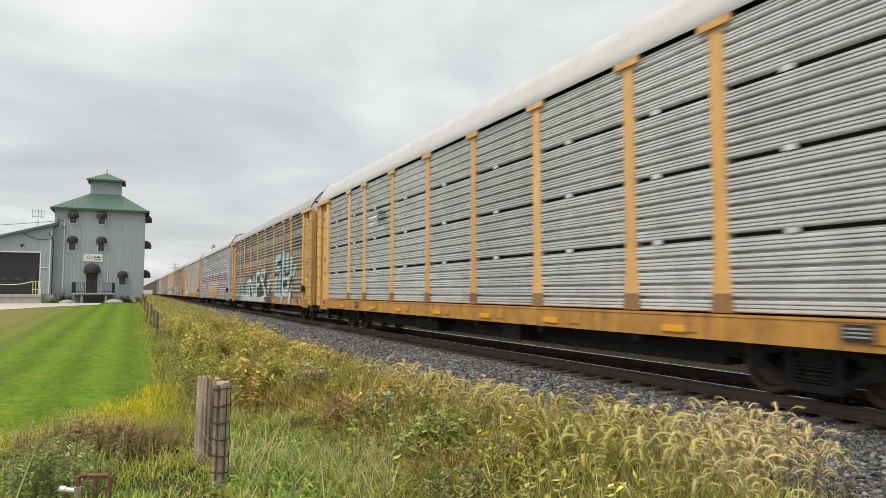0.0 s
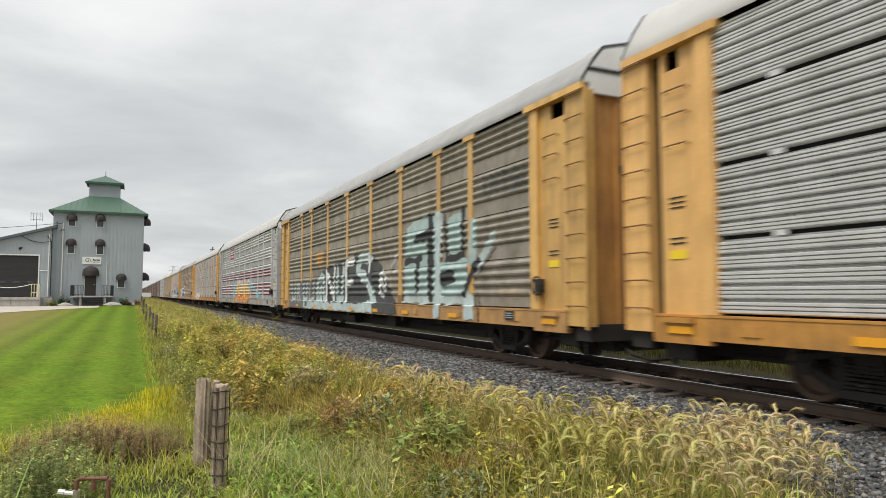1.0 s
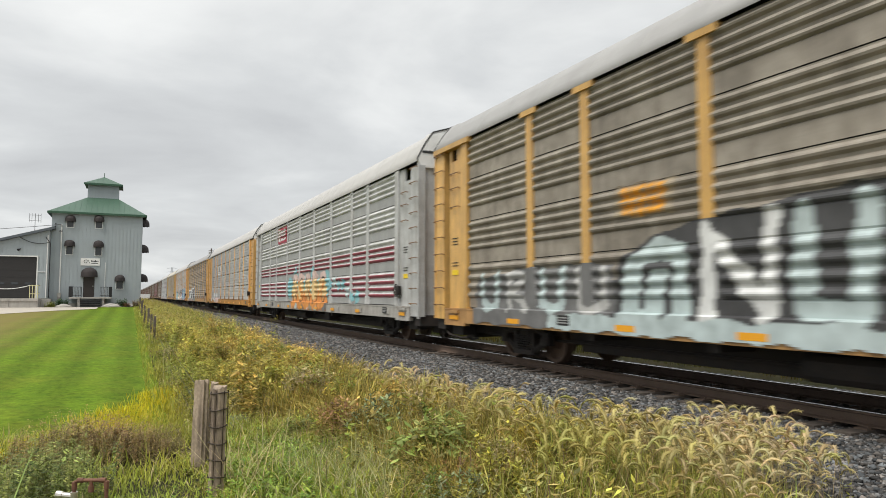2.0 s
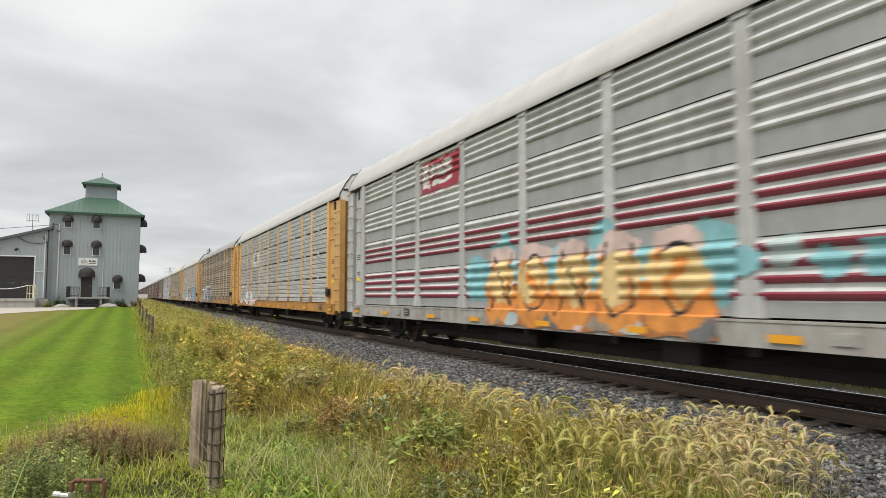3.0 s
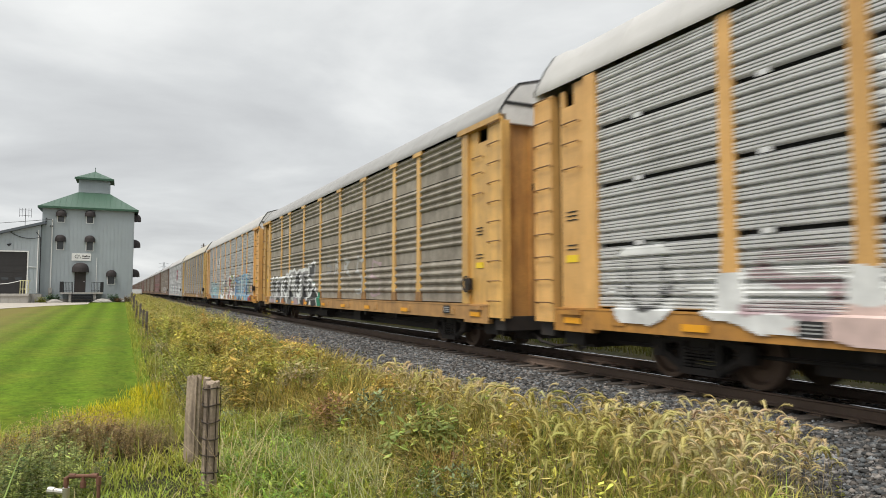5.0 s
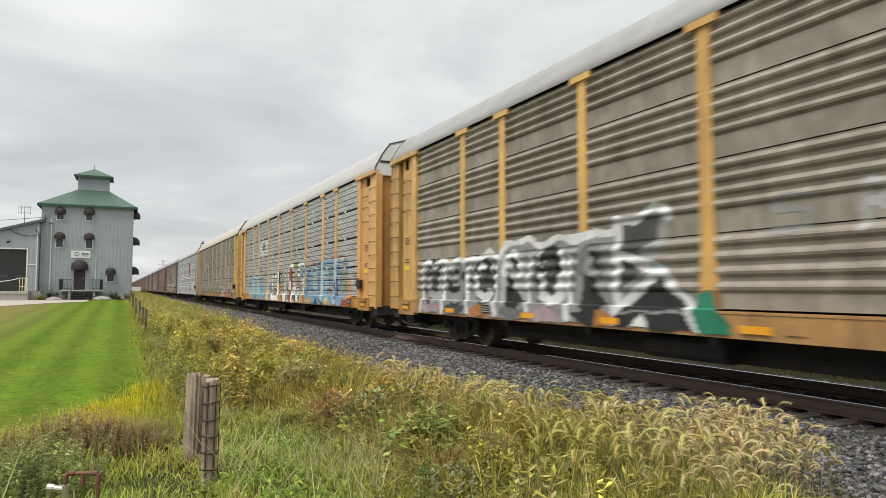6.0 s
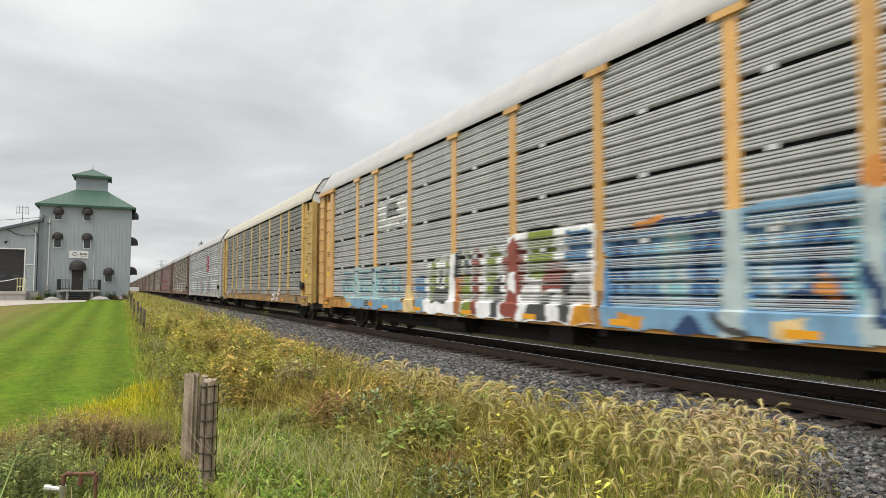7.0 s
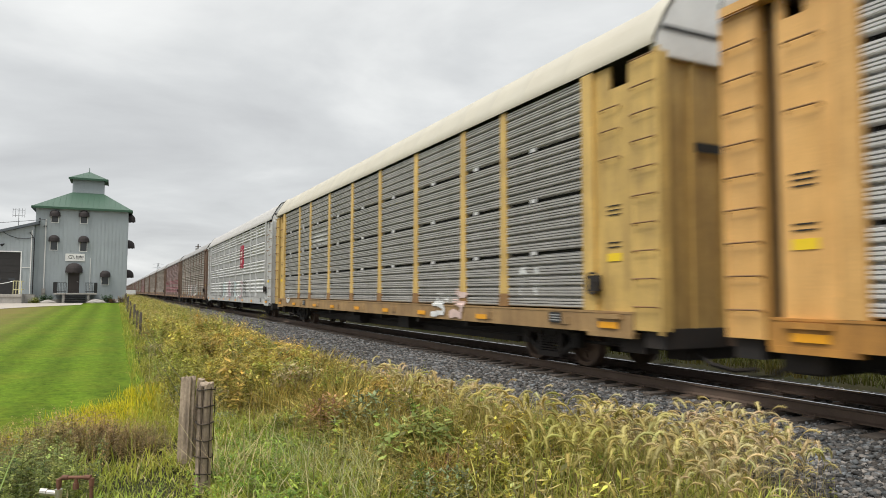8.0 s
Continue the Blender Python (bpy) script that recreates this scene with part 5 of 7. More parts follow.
    for length, at in ((2.2, pose(-1.24, FRONT + 3.39, 11.2, 0, 0, 90)), (2.62, pose(-1.24, FRONT + 5.8, 11.2, 0, 0, 180)), (2.2, pose(-3.86, FRONT + 5.59, 11.2, 0, 0, -90))):
        ribbed_wall("cupola_wall", tower, length, 1.45, at)
    bm = bmesh.new()
    mid = (-2.56, -2.54, FRONT + 4.49, FRONT + 4.51)
    hip_roof(bm, -4.16, -0.94, FRONT + 2.9, FRONT + 6.1, 12.68, mid, 13.55)
    tube(bm, [(-2.55, FRONT + 4.5, 13.5), (-2.55, FRONT + 4.5, 13.95)], 0.03, 6)
    r = part("cupola_roof", bm, GREEN, tower, "small green pyramid roof")
    seams(r, -4.16, -0.94, FRONT + 2.9, 12.68, -2.56, -2.54, FRONT + 4.49, 13.55)
    bm = bmesh.new()
    box(bm, -4.2, -0.9, FRONT + 2.83, FRONT + 2.9, 12.5, 12.68)
    box(bm, -0.94, -0.87, FRONT + 2.9, FRONT + 6.1, 12.5, 12.68)
    part("gutter", bm, DARK_GREEN, tower)
    # service pipe, meter, cables and downspouts on the front
    bm = bmesh.new()
    tube(bm, [(-5.62, FRONT - 0.06, 1.5), (-5.62, FRONT - 0.06, 8.1), (-5.62, FRONT - 0.3, 8.3)], 0.05, 8)
    p = part("service_pipe", bm, TRIM, tower, "pale service pipe with weatherhead")
    bm = bmesh.new()
    tube(bm, [(-5.62, FRONT - 0.08, 1.95), (-5.62, FRONT - 0.25, 1.95)], 0.13, 12)
    box(bm, -5.76, -5.48, FRONT - 0.16, FRONT - 0.04, 1.55, 2.25)
    part("meter", bm, CONCRETE, tower, "grey electricity meter box")
    bm = bmesh.new()
    tube(bm, [(-2.05, FRONT - 0.04, 1.9), (-2.05, FRONT - 0.04, 5.0)], 0.025, 6)
    part("conduit", bm, TRIM, tower)
    bm = bmesh.new()
    for x, z in ((-6.1, 7.9), (-6.1, 8.15), (-6.1, 8.4), (-5.75, 7.75), (-5.6, 7.75)):
        tube(bm, [(x, FRONT - 0.02, z), (x, FRONT - 0.25, z - 0.05)], 0.05, 6)
    part("insulator", bm, RAILING, tower, "dark cable insulators")
    # board with the firm's mark
    bm = bmesh.new()
    box(bm, -4.05, -2.52, FRONT - 0.06, FRONT - 0.023, 4.70, 5.36)
    sign = part("sign", bm, TRIM, tower, "white sign board with dark mark and lettering")
    bm = bmesh.new()
    tube(bm, [(-3.62 + 0.17 * math.cos(a), FRONT - 0.066, 5.07 + 0.14 * math.sin(a)) for a in np.linspace(0.9, 5.4, 12)], 0.022, 6)
    tube(bm, [(-3.60, FRONT - 0.066, 4.92), (-3.47, FRONT - 0.066, 5.22), (-3.33, FRONT - 0.066, 4.92)], 0.024, 6)
    part("emblem", bm, RAILING, sign)
    bm = bmesh.new()
    for k in range(6):
        box(bm, -3.2 + k * 0.10, -3.125 + k * 0.10, FRONT - 0.066, FRONT - 0.06, 5.02, 5.2 if k in (0, 3) else 5.14)
    box(bm, -3.2, -2.65, FRONT - 0.066, FRONT - 0.06, 4.88, 4.93)
    part("lettering", bm, RAILING, sign, "dark bars of lettering")
    return tower


def door_stoop():
    stoop = tagged(new("door_stoop"), "concrete stoop with black iron railings and steps", "stoop")
    bm = bmesh.new()
    box(bm, -4.75, -1.45, FRONT - 1.5, FRONT - 0.062, 1.74, 1.86)
    box(bm, -4.1, -3.9, FRONT - 1.4, FRONT - 0.1, BASE - 0.1, 1.74)
    box(bm, -2.2, -2.0, FRONT - 1.4, FRONT - 0.1, BASE - 0.1, 1.74)
    part("slab", bm, CONCRETE, stoop)
    for i in range(5):
        bm = bmesh.new()
        box(bm, -3.85, -2.3, FRONT - 1.52 - 0.26 * (5 - i), FRONT - 1.5 - 0.26 * (4 - i), BASE + 0.02 + 0.15 * i, BASE + 0.09 + 0.15 * i)
        part("tread", bm, RAILING, stoop, "dark step")
    for x0, x1 in ((-4.72, -3.8), (-2.35, -1.48)):
        bm = bmesh.new()
        for z in (2.0, 2.75):
            tube(bm, [(x0, FRONT - 1.45, z), (x1, FRONT - 1.45, z)], 0.022, 6)
        k, bars = x0, []
        while k <= x1 + 0.01:
            bars.append(k)
            k += 0.115
        rail = part("railing", bm, RAILING, stoop)
        for k in bars:
            bm = bmesh.new()
            tube(bm, [(k, FRONT - 1.45, 1.86), (k, FRONT - 1.45, 2.75)], 0.012, 4)
            part("baluster", bm, RAILING, rail)
    bm = bmesh.new()
    box(bm, -4.8, -4.55, FRONT - 1.5, FRONT - 0.5, 1.87, 2.8)
    part("side_panel", bm, RAILING, stoop)
    bm = bmesh.new()
    box(bm, -1.65, -1.42, FRONT - 1.5, FRONT - 0.5, 1.87, 2.78)
    part("side_panel", bm, RAILING, stoop)
    bm = bmesh.new()
    tube(bm, [(-3.75, FRONT - 2.7, BASE + 0.9), (-3.82, FRONT - 1.45, 2.75)], 0.022, 6)
    tube(bm, [(-3.75, FRONT - 2.7, BASE), (-3.75, FRONT - 2.7, BASE + 0.9)], 0.022, 6)
    part("handrail", bm, RAILING, stoop)


def annex():
    a = tagged(new("loading_annex"), "grey sheet-metal loading annex with sloping roof and dark dock door", "building")
    y = FRONT - 0.6
    x1 = -6.45
    z0 = 1.75
    slope = 0.30
    top = lambda x: 7.72 + (x - x1) * slope
    for u0, u1, zl in ((-7.36, x1, z0), (-11.0, -7.36, 5.35), (-13.0, -11.0, z0)):
        bm = bmesh.new()
        outline, k = [(u0, y)], u0 + 0.15
        while k < u1 - 0.05:
            outline += [(k, y), (k, y - 0.022), (k + 0.035, y - 0.022), (k + 0.035, y)]
            k += 0.3
        outline += [(u1, y), (u1, y + 0.2), (u0, y + 0.2)]
        low = [bm.verts.new((px, py, zl)) for px, py in outline]
        high = [bm.verts.new((px, py, top(px))) for px, py in outline]
        for n in range(len(outline)):
            m = (n + 1) % len(outline)
            bm.faces.new((low[n], low[m], high[m], high[n]))
        bm.faces.new(low[::-1]), bm.faces.new(high)
        part("wall", bm, SIDING, a)
    bm = bmesh.new()
    box(bm, x1 - 0.2, x1, y + 0.2, y + 9, z0, 7.6)
    part("wall", bm, SIDING, a)
    bm = bmesh.new()
    v = []
    for yy in (y - 0.35, y + 9):
        for x, dz in ((-13.3, 0.02), (x1 + 0.35, 0.02), (x1 + 0.35, 0.24), (-13.3, 0.24)):
            v.append(bm.verts.new((x, yy, top(x) + dz)))
    for f in ((0, 1, 2, 3), (7, 6, 5, 4), (0, 4, 5, 1), (1, 5, 6, 2), (2, 6, 7, 3), (3, 7, 4, 0)):
        bm.faces.new([v[i] for i in f])
    part("roof", bm, material("slate_grey_roof_edge", (0.09, 0.105, 0.12), 0.5), a, "dark grey roof with thick fascia")
    bm = bmesh.new()
    box(bm, -11.0, -7.36, y + 0.1, y + 0.15, z0, 5.35)
    d = part("dock_door", bm, DOCK_DOOR, a, "black sectional dock door")
    for k in range(6):
        bm = bmesh.new()
        box(bm, -10.98, -7.38, y + 0.085, y + 0.1, z0 + 0.05 + k * 0.6, z0 + 0.57 + k * 0.6)
        part("section", bm, DOCK_DOOR, d, bevel=0.006)
    for k in range(3):
        bm = bmesh.new()
        box(bm, -10.2 + k * 1.0, -9.7 + k * 1.0, y + 0.075, y + 0.085, 2.95, 3.15)
        part("pane", bm, GLASS, d)
    bm = bmesh.new()
    box(bm, -7.36, -7.27, y - 0.05, y + 0.1, z0, 5.45)
    box(bm, -11.1, -7.36, y - 0.05, y + 0.1, 5.35, 5.45)
    part("door_frame", bm, TRIM, a, "white door frame")
    bm = bmesh.new()
    tube(bm, [(x1 + 0.06, y - 0.06, 1.8), (x1 + 0.06, y - 0.06, 5.6), (x1 + 0.02, y - 0.06, 6.6), (x1 - 0.3, y - 0.06, 7.1)], 0.04, 6)
    part("downspout", bm, RAILING, a, "dark downspout")
    bm = bmesh.new()
    tube(bm, [(x1 - 0.14, y - 0.05, 1.8), (x1 - 0.14, y - 0.05, 7.3)], 0.045, 6)
    tube(bm, [(x1 - 0.2, y - 0.05, 4.05), (-7.25, y - 0.05, 4.05)], 0.03, 6)
    part("conduit", bm, TRIM, a)
    bm = bmesh.new()
    tube(bm, [(-8.9 + 2.4 * k / 14, y - 0.08, 6.85 - 0.55 * (k / 14) + 0.35 * (2 * k / 14 - 1) ** 2) for k in range(15)], 0.025, 5)
    part("cable", bm, RAILING, a)
    bm = bmesh.new()
    tube(bm, [(-8.6, y, 6.05), (-8.6, y - 0.2, 6.0), (-8.75, y - 0.35, 5.9)], [0.03, 0.05, 0.12], 8)
    part("lamp", bm, RAILING, a, "dark floodlight")
    # aerial on the roof
    bm = bmesh.new()
    tube(bm, [(-7.85, y + 2.0, top(-7.85)), (-7.85, y + 2.0, 9.35)], 0.022, 6)
    for z in (8.7, 9.2):
        tube(bm, [(-8.3, y + 2.0, z), (-7.4, y + 2.0, z)], 0.014, 5)
    for x in (-8.3, -8.1, -7.6, -7.4):
        tube(bm, [(x, y + 2.0, 8.55), (x, y + 2.0, 9.35)], 0.014, 5)
    part("aerial", bm, RAILING, a, "small rooftop aerial")
    # the dock in front
    dock = tagged(new("loading_dock"), "weathered concrete loading dock with pale yellow rail", "loading dock")
    bm = bmesh.new()
    box(bm, -13.2, -6.95, FRONT - 2.6, FRONT - 0.62, 1.55, 1.76)
    part("slab", bm, CONCRETE, dock, bevel=0.02)
    k = -13.2
    while k < -7.2:
        bm = bmesh.new()
        box(bm, k + 0.01, k + 2.07, FRONT - 2.5, FRONT - 0.7, BASE - 0.2, 1.55)
        part("block", bm, CONCRETE, dock, bevel=0.03)
        k += 2.08
    bm = bmesh.new()
    box(bm, -6.94, -6.2, FRONT - 0.75, FRONT - 0.1, BASE - 0.2, 1.72)
    part("plinth", bm, CONCRETE, dock)
    bm = bmesh.new()
    for z in (2.15, 2.85):
        tube(bm, [(-7.6, FRONT - 2.4, z), (-7.02, FRONT - 2.4, z), (-7.02, FRONT - 0.8, z)], 0.03, 6)
    for x in (-7.6, -7.4, -7.2, -7.02):
        tube(bm, [(x, FRONT - 2.4, 1.76), (x, FRONT - 2.4, 2.85)], 0.028, 6)
    part("guard_rail", bm, YELLOW_RAIL, dock, "pale yellow steel guard rail")
    bm = bmesh.new()
    tube(bm, [(-11 + 3.4 * k / 12, FRONT - 2.35, 2.55 + 0.3 * (2 * k / 12 - 1) ** 2) for k in range(13)], 0.03, 6)
    part("chain", bm, TRIM, dock, "pale sagging chain")


def boulder(x, y, r, seed):
    bm = bmesh.new()
    bmesh.ops.create_icosphere(bm, subdivisions=3, radius=r)
    for v in bm.verts:
        d = 1 + 0.35 * noise.noise(v.co / r * 1.1 + Vector((seed, 0, 0))) + 0.1 * noise.noise(v.co / r * 4 + Vector((0, seed, 0)))
        v.co = Vector((v.co.x * 1.5 * d, v.co.y * d, v.co.z * 0.5 * d))
    for f in bm.faces:
        f.smooth = True
    ob = new("boulder", to_mesh("boulder", bm, ROCK))
    ob.matrix_basis = pose(x, y, float(ground_z(x, y)) + r * 0.3)
    tagged(ob, "pale boulder beside the tower", "rock", "boulders by the tower")


grain_tower()
door_stoop()
annex()
for i, (x, y, r) in enumerate(((-1.35, FRONT - 2.2, 0.45), (-1.75, FRONT - 2.4, 0.3), (-5.1, FRONT - 2.2, 0.4), (0.35, FRONT - 1.6, 0.35))):
    boulder(x, y, r, i * 3.7)
sheet("driveway", 0, 0, 46, 66.0, 0.05, DRIVE, "pale gravel and concrete driveway", edge=lambda y: (-24, -5.0 + 2.6 * max(0, min(1, (y - 58) / 3)) - max(0, 58 - y) * 0.55), nx=14, ny=40)


# ---- loose stones of the ballast ----
def raw_mesh(name, verts, sizes, corners, mat, tint=None, smooth=False):
    """A mesh from arrays: vertices, corner counts and corner indices."""
    me = bpy.data.meshes.new(name)
    me.vertices.add(len(verts))
    me.vertices.foreach_set("co", np.ascontiguousarray(verts, np.float32).ravel())
    me.loops.add(len(corners))
    me.loops.foreach_set("vertex_index", np.ascontiguousarray(corners, np.int32))
    me.polygons.add(len(sizes))
    starts = np.concatenate([[0], np.cumsum(sizes)[:-1]]).astype(np.int32)
    me.polygons.foreach_set("loop_start", starts)
    if smooth:
        me.polygons.foreach_set("use_smooth", np.ones(len(sizes), bool))
    if tint is not None:
        rgba = np.c_[tint, np.ones(len(tint))].astype(np.float32)
        me.attributes.new("tint", "FLOAT_COLOR", "POINT").data.foreach_set("color", rgba.ravel())
    me.materials.append(mat)
    me.update()
    me.validate()
    return me


def repeat(verts, faces, pos, rot, scale, rgb=None, shade=None):
    """Lay a small shape many times: rot is an array of 3 x 3 turns. Gives verts, sizes, corners, tints."""
    verts = np.asarray(verts, float)
    k, n = len(verts), len(pos)
    out = np.einsum("nij,kj->nki", rot, verts) * np.asarray(scale).reshape(n, 1, -1) + pos[:, None, :]
    sizes = np.tile([len(f) for f in faces], n)
    flat = np.concatenate([np.asarray(f) for f in faces])
    corners = (flat[None, :] + (np.arange(n) * k)[:, None]).ravel()
    tint = None
    if rgb is not None:
        tint = np.repeat(rgb[:, None, :], k, 1)
        if shade is not None:
            tint = tint * np.asarray(shade)[None, :, None]
        tint = tint.reshape(-1, 3)
    return out.reshape(-1, 3), sizes, corners, tint


def gather(name, bits, mat, smooth=False):
    off, v, s, c, t = 0, [], [], [], []
    for a, b, d, e in bits:
        v.append(a), s.append(b), c.append(d + off), t.append(e)
        off += len(a)
    return raw_mesh(name, np.concatenate(v), np.concatenate(s), np.concatenate(c), mat, None if t[0] is None else np.concatenate(t), smooth)


RNG = np.random.default_rng(7)


def turns(n, tilt=3.15):
    """Random turns about z, then tips."""
    a, b, c = RNG.uniform(0, 2 * np.pi, n), RNG.uniform(-tilt, tilt, n), RNG.uniform(0, 2 * np.pi, n)
    ca, sa, cb, sb, cc, sc = np.cos(a), np.sin(a), np.cos(b), np.sin(b), np.cos(c), np.sin(c)
    o, i = np.zeros(n), np.ones(n)
    z1 = np.stack([np.stack([ca, -sa, o], -1), np.stack([sa, ca, o], -1), np.stack([o, o, i], -1)], 1)
    x1 = np.stack([np.stack([i, o, o], -1), np.stack([o, cb, -sb], -1), np.stack([o, sb, cb], -1)], 1)
    z2 = np.stack([np.stack([cc, -sc, o], -1), np.stack([sc, cc, o], -1), np.stack([o, o, i], -1)], 1)
    return z1 @ x1 @ z2


def stone_shape(seed):
    """A broken block with uneven corners."""
    r = random.Random(seed)
    verts = [(x * r.uniform(0.45, 1.15), y * r.uniform(0.45, 1.15), z * r.uniform(0.4, 1.1)) for z in (-0.8, 0.8) for x, y in ((-0.8, -0.8), (0.8, -0.8), (0.8, 0.8), (-0.8, 0.8))]
    faces = [(3, 2, 1, 0), (4, 5, 6, 7), (0, 1, 5, 4), (1, 2, 6, 5), (2, 3, 7, 6), (3, 0, 4, 7)]
    return verts, faces


def stone_tint(n):
    g = 0.045 + 0.19 * RNG.uniform(0, 1, n) ** 2.0
    warm = RNG.uniform(-0.08, 0.13, n)
    return np.stack([g * (1 + warm), g, g * (1 - warm * 0.8)], -1)


def bed_z(x):
    return np.interp(np.abs(x - TRACK_X), (0, 1.5, 1.9, 3.4, 4.2), (0.245, 0.245, 0.23, 0.09, -0.02))


STONE = tinted("crushed_stone", 0.85, 0.0, 0.2)


def stones():
    shapes = [stone_shape(k) for k in range(6)]
    bits = []
    for x0, x1, y0, y1, density, size in ((5.5, 8.5, 2.0, 9.0, 760, 0.031), (5.0, 8.4, 9.0, 18.0, 520, 0.033), (4.9, 8.3, 18.0, 34.0, 260, 0.036), (5.0, 8.3, 34.0, 70.0, 80, 0.055), (8.75, 10.0, 3.0, 26.0, 170, 0.04), (10.2, 13.2, 3.0, 30.0, 110, 0.045)):
        n = int((x1 - x0) * (y1 - y0) * density)
        x, y = RNG.uniform(x0, x1, n), RNG.uniform(y0, y1, n)
        keep = RNG.uniform(0, 1, n) < np.clip((x - 4.9) / 0.7, 0, 1)
        x, y = x[keep], y[keep]
        for k, (v, f) in enumerate(shapes):
            xs, ys = x[k::6], y[k::6]
            m = len(xs)
            s = size * RNG.uniform(0.6, 1.35, m)
            bits.append(repeat(v, f, np.stack([xs, ys, bed_z(xs) + s * 0.25 + RNG.uniform(-0.012, 0.012, m)], -1), turns(m, 1.0), np.stack([s * 1.25, s, s * 0.7], -1), stone_tint(m) * (1 + np.clip((6.3 - xs) / 1.2, 0, 1)[:, None] * np.array((0.22, -0.02, -0.28)))))
    part("stones", gather("stones", bits, STONE), STONE, BED, "crushed grey stones")["kind"] = "stuff"
    r = random.Random(5)
    meshes = []
    for k, (v, f) in enumerate(shapes):
        one = np.zeros((1, 3))
        meshes.append(gather("stone", [repeat(v, f, one, np.eye(3)[None], np.array([[0.042, 0.034, 0.026]]), stone_tint(1))], STONE))
    for k in range(240):
        x, y = r.uniform(5.9, 8.0), r.uniform(3.5, 10.5)
        part("stone", meshes[k % 6], STONE, BED, at=pose(x, y, float(bed_z(x)) + 0.025, r.uniform(-25, 25), r.uniform(-25, 25), r.uniform(0, 360)))


stones()

# ---- grasses and weeds ----
LEAF = tinted("grass_and_leaves", 0.6, 0.30, 0.3)
GREEN_A, GREEN_B, LIME = np.array((0.13, 0.19, 0.025)), np.array((0.235, 0.295, 0.045)), np.array((0.38, 0.37, 0.06))
STRAW, GOLD, RUSSET, SAGE = np.array((0.60, 0.50, 0.26)), np.array((0.50, 0.39, 0.07)), np.array((0.24, 0.13, 0.06)), np.array((0.20, 0.24, 0.12))
DARK_LEAF = np.array((0.06, 0.13, 0.035))


def clumpy(x, y, s, seed=0):
    """Smooth patches from 0 to 1."""
    v = np.sin(x * s + seed) + np.sin(y * s * 0.83 + 1.7 * seed + 0.5) + np.sin((x * 0.7 + y * 0.6) * s * 1.9 + seed * 2.3) + 0.6 * np.sin((x - y) * s * 3.1 + seed)
    return np.clip(0.5 + v / 5.2, 0, 1)


def blades(x, y, h, width, rgb, lean=0.35, flop=0.5):
    """Bent strips that taper to a point."""
    n = len(x)
    z = ground_z(x, y)
    az = RNG.uniform(0, 2 * np.pi, n)
    face = az + np.pi / 2 + RNG.uniform(-0.6, 0.6, n)
    lean = RNG.uniform(0.02, lean, n)
    flop = RNG.uniform(0.0, flop, n)
    pts = []
    for k, w in ((0.0, 1.0), (0.4, 0.9), (0.75, 0.6), (1.0, 0.0)):
        out = h * (lean * k + flop * k * k * 0.8)
        up = h * (k - flop * 0.45 * k * k)
        cx, cy, cz = x + np.cos(az) * out, y + np.sin(az) * out, z + up - 0.02
        if w:
            dx, dy = np.cos(face) * width * w / 2, np.sin(face) * width * w / 2
            pts += [np.stack([cx - dx, cy - dy, cz], -1), np.stack([cx + dx, cy + dy, cz], -1)]
        else:
            pts.append(np.stack([cx, cy, cz], -1))
    verts = np.stack(pts, 1).reshape(-1, 3)
    flat = np.array([0, 1, 3, 2, 2, 3, 5, 4, 4, 5, 6])
    corners = (flat[None] + (np.arange(n) * 7)[:, None]).ravel()
    return verts, np.tile([4, 4, 3], n), corners, np.repeat(rgb, 7, 0)


def blend(a, b, k):
    return a[None] * (1 - k[:, None]) + b[None] * k[:, None]


def vary(rgb, amount=0.25):
    n = len(rgb)
    return np.clip(rgb * RNG.uniform(1 - amount, 1 + amount, (n, 1)) * RNG.uniform(0.92, 1.08, (n, 3)), 0, 1)


def weed_edge(y):
    """Where the growth ends at the stones."""
    return 4.65 + 0.85 * np.exp(-((y - 5.0) / 1.5) ** 2) - 0.9 * np.clip((4.1 - y) / 1.0, 0, 1) + 0.12 * np.sin(y * 0.9) + 0.12 * np.sin(y * 2.3 + 1)


def strip_points(y0, y1, density, x0=0.75, x1=6.2):
    n = int((x1 - x0) * (y1 - y0) * density)
    x, y = RNG.uniform(x0, x1, n), RNG.uniform(y0, y1, n)
    edge = weed_edge(y)
    keep = (x < edge) | (RNG.uniform(0, 1, n) < 0.10) | (x > 12)
    return x[keep], y[keep]


def weed_height(x, y):
    """How tall the growth is: knee-high by the fence, chest-high towards the stones."""
    t = np.clip((x - 0.9) / 3.2, 0, 1)
    near = np.clip((y - 3) / 9, 0, 1)
    h = 0.30 + 0.36 * t + 0.16 * near
    low = np.clip((x - weed_edge(y) + 1.3) / 1.4, 0, 1)
    h = h * (1 - 0.62 * np.clip((2.7 - x) / 1.0, 0, 1) * np.clip((9.5 - y) / 1.5, 0, 1))
    h = h * (1 - 0.6 * np.exp(-((x - 1.45) / 0.45) ** 2 - ((y - 7.4) / 1.1) ** 2))
    return np.minimum(h * (0.38 + 1.15 * clumpy(x, y, 1.7, 2) ** 1.3), 0.72 - 0.08 * t) * (1 - 0.5 * low)


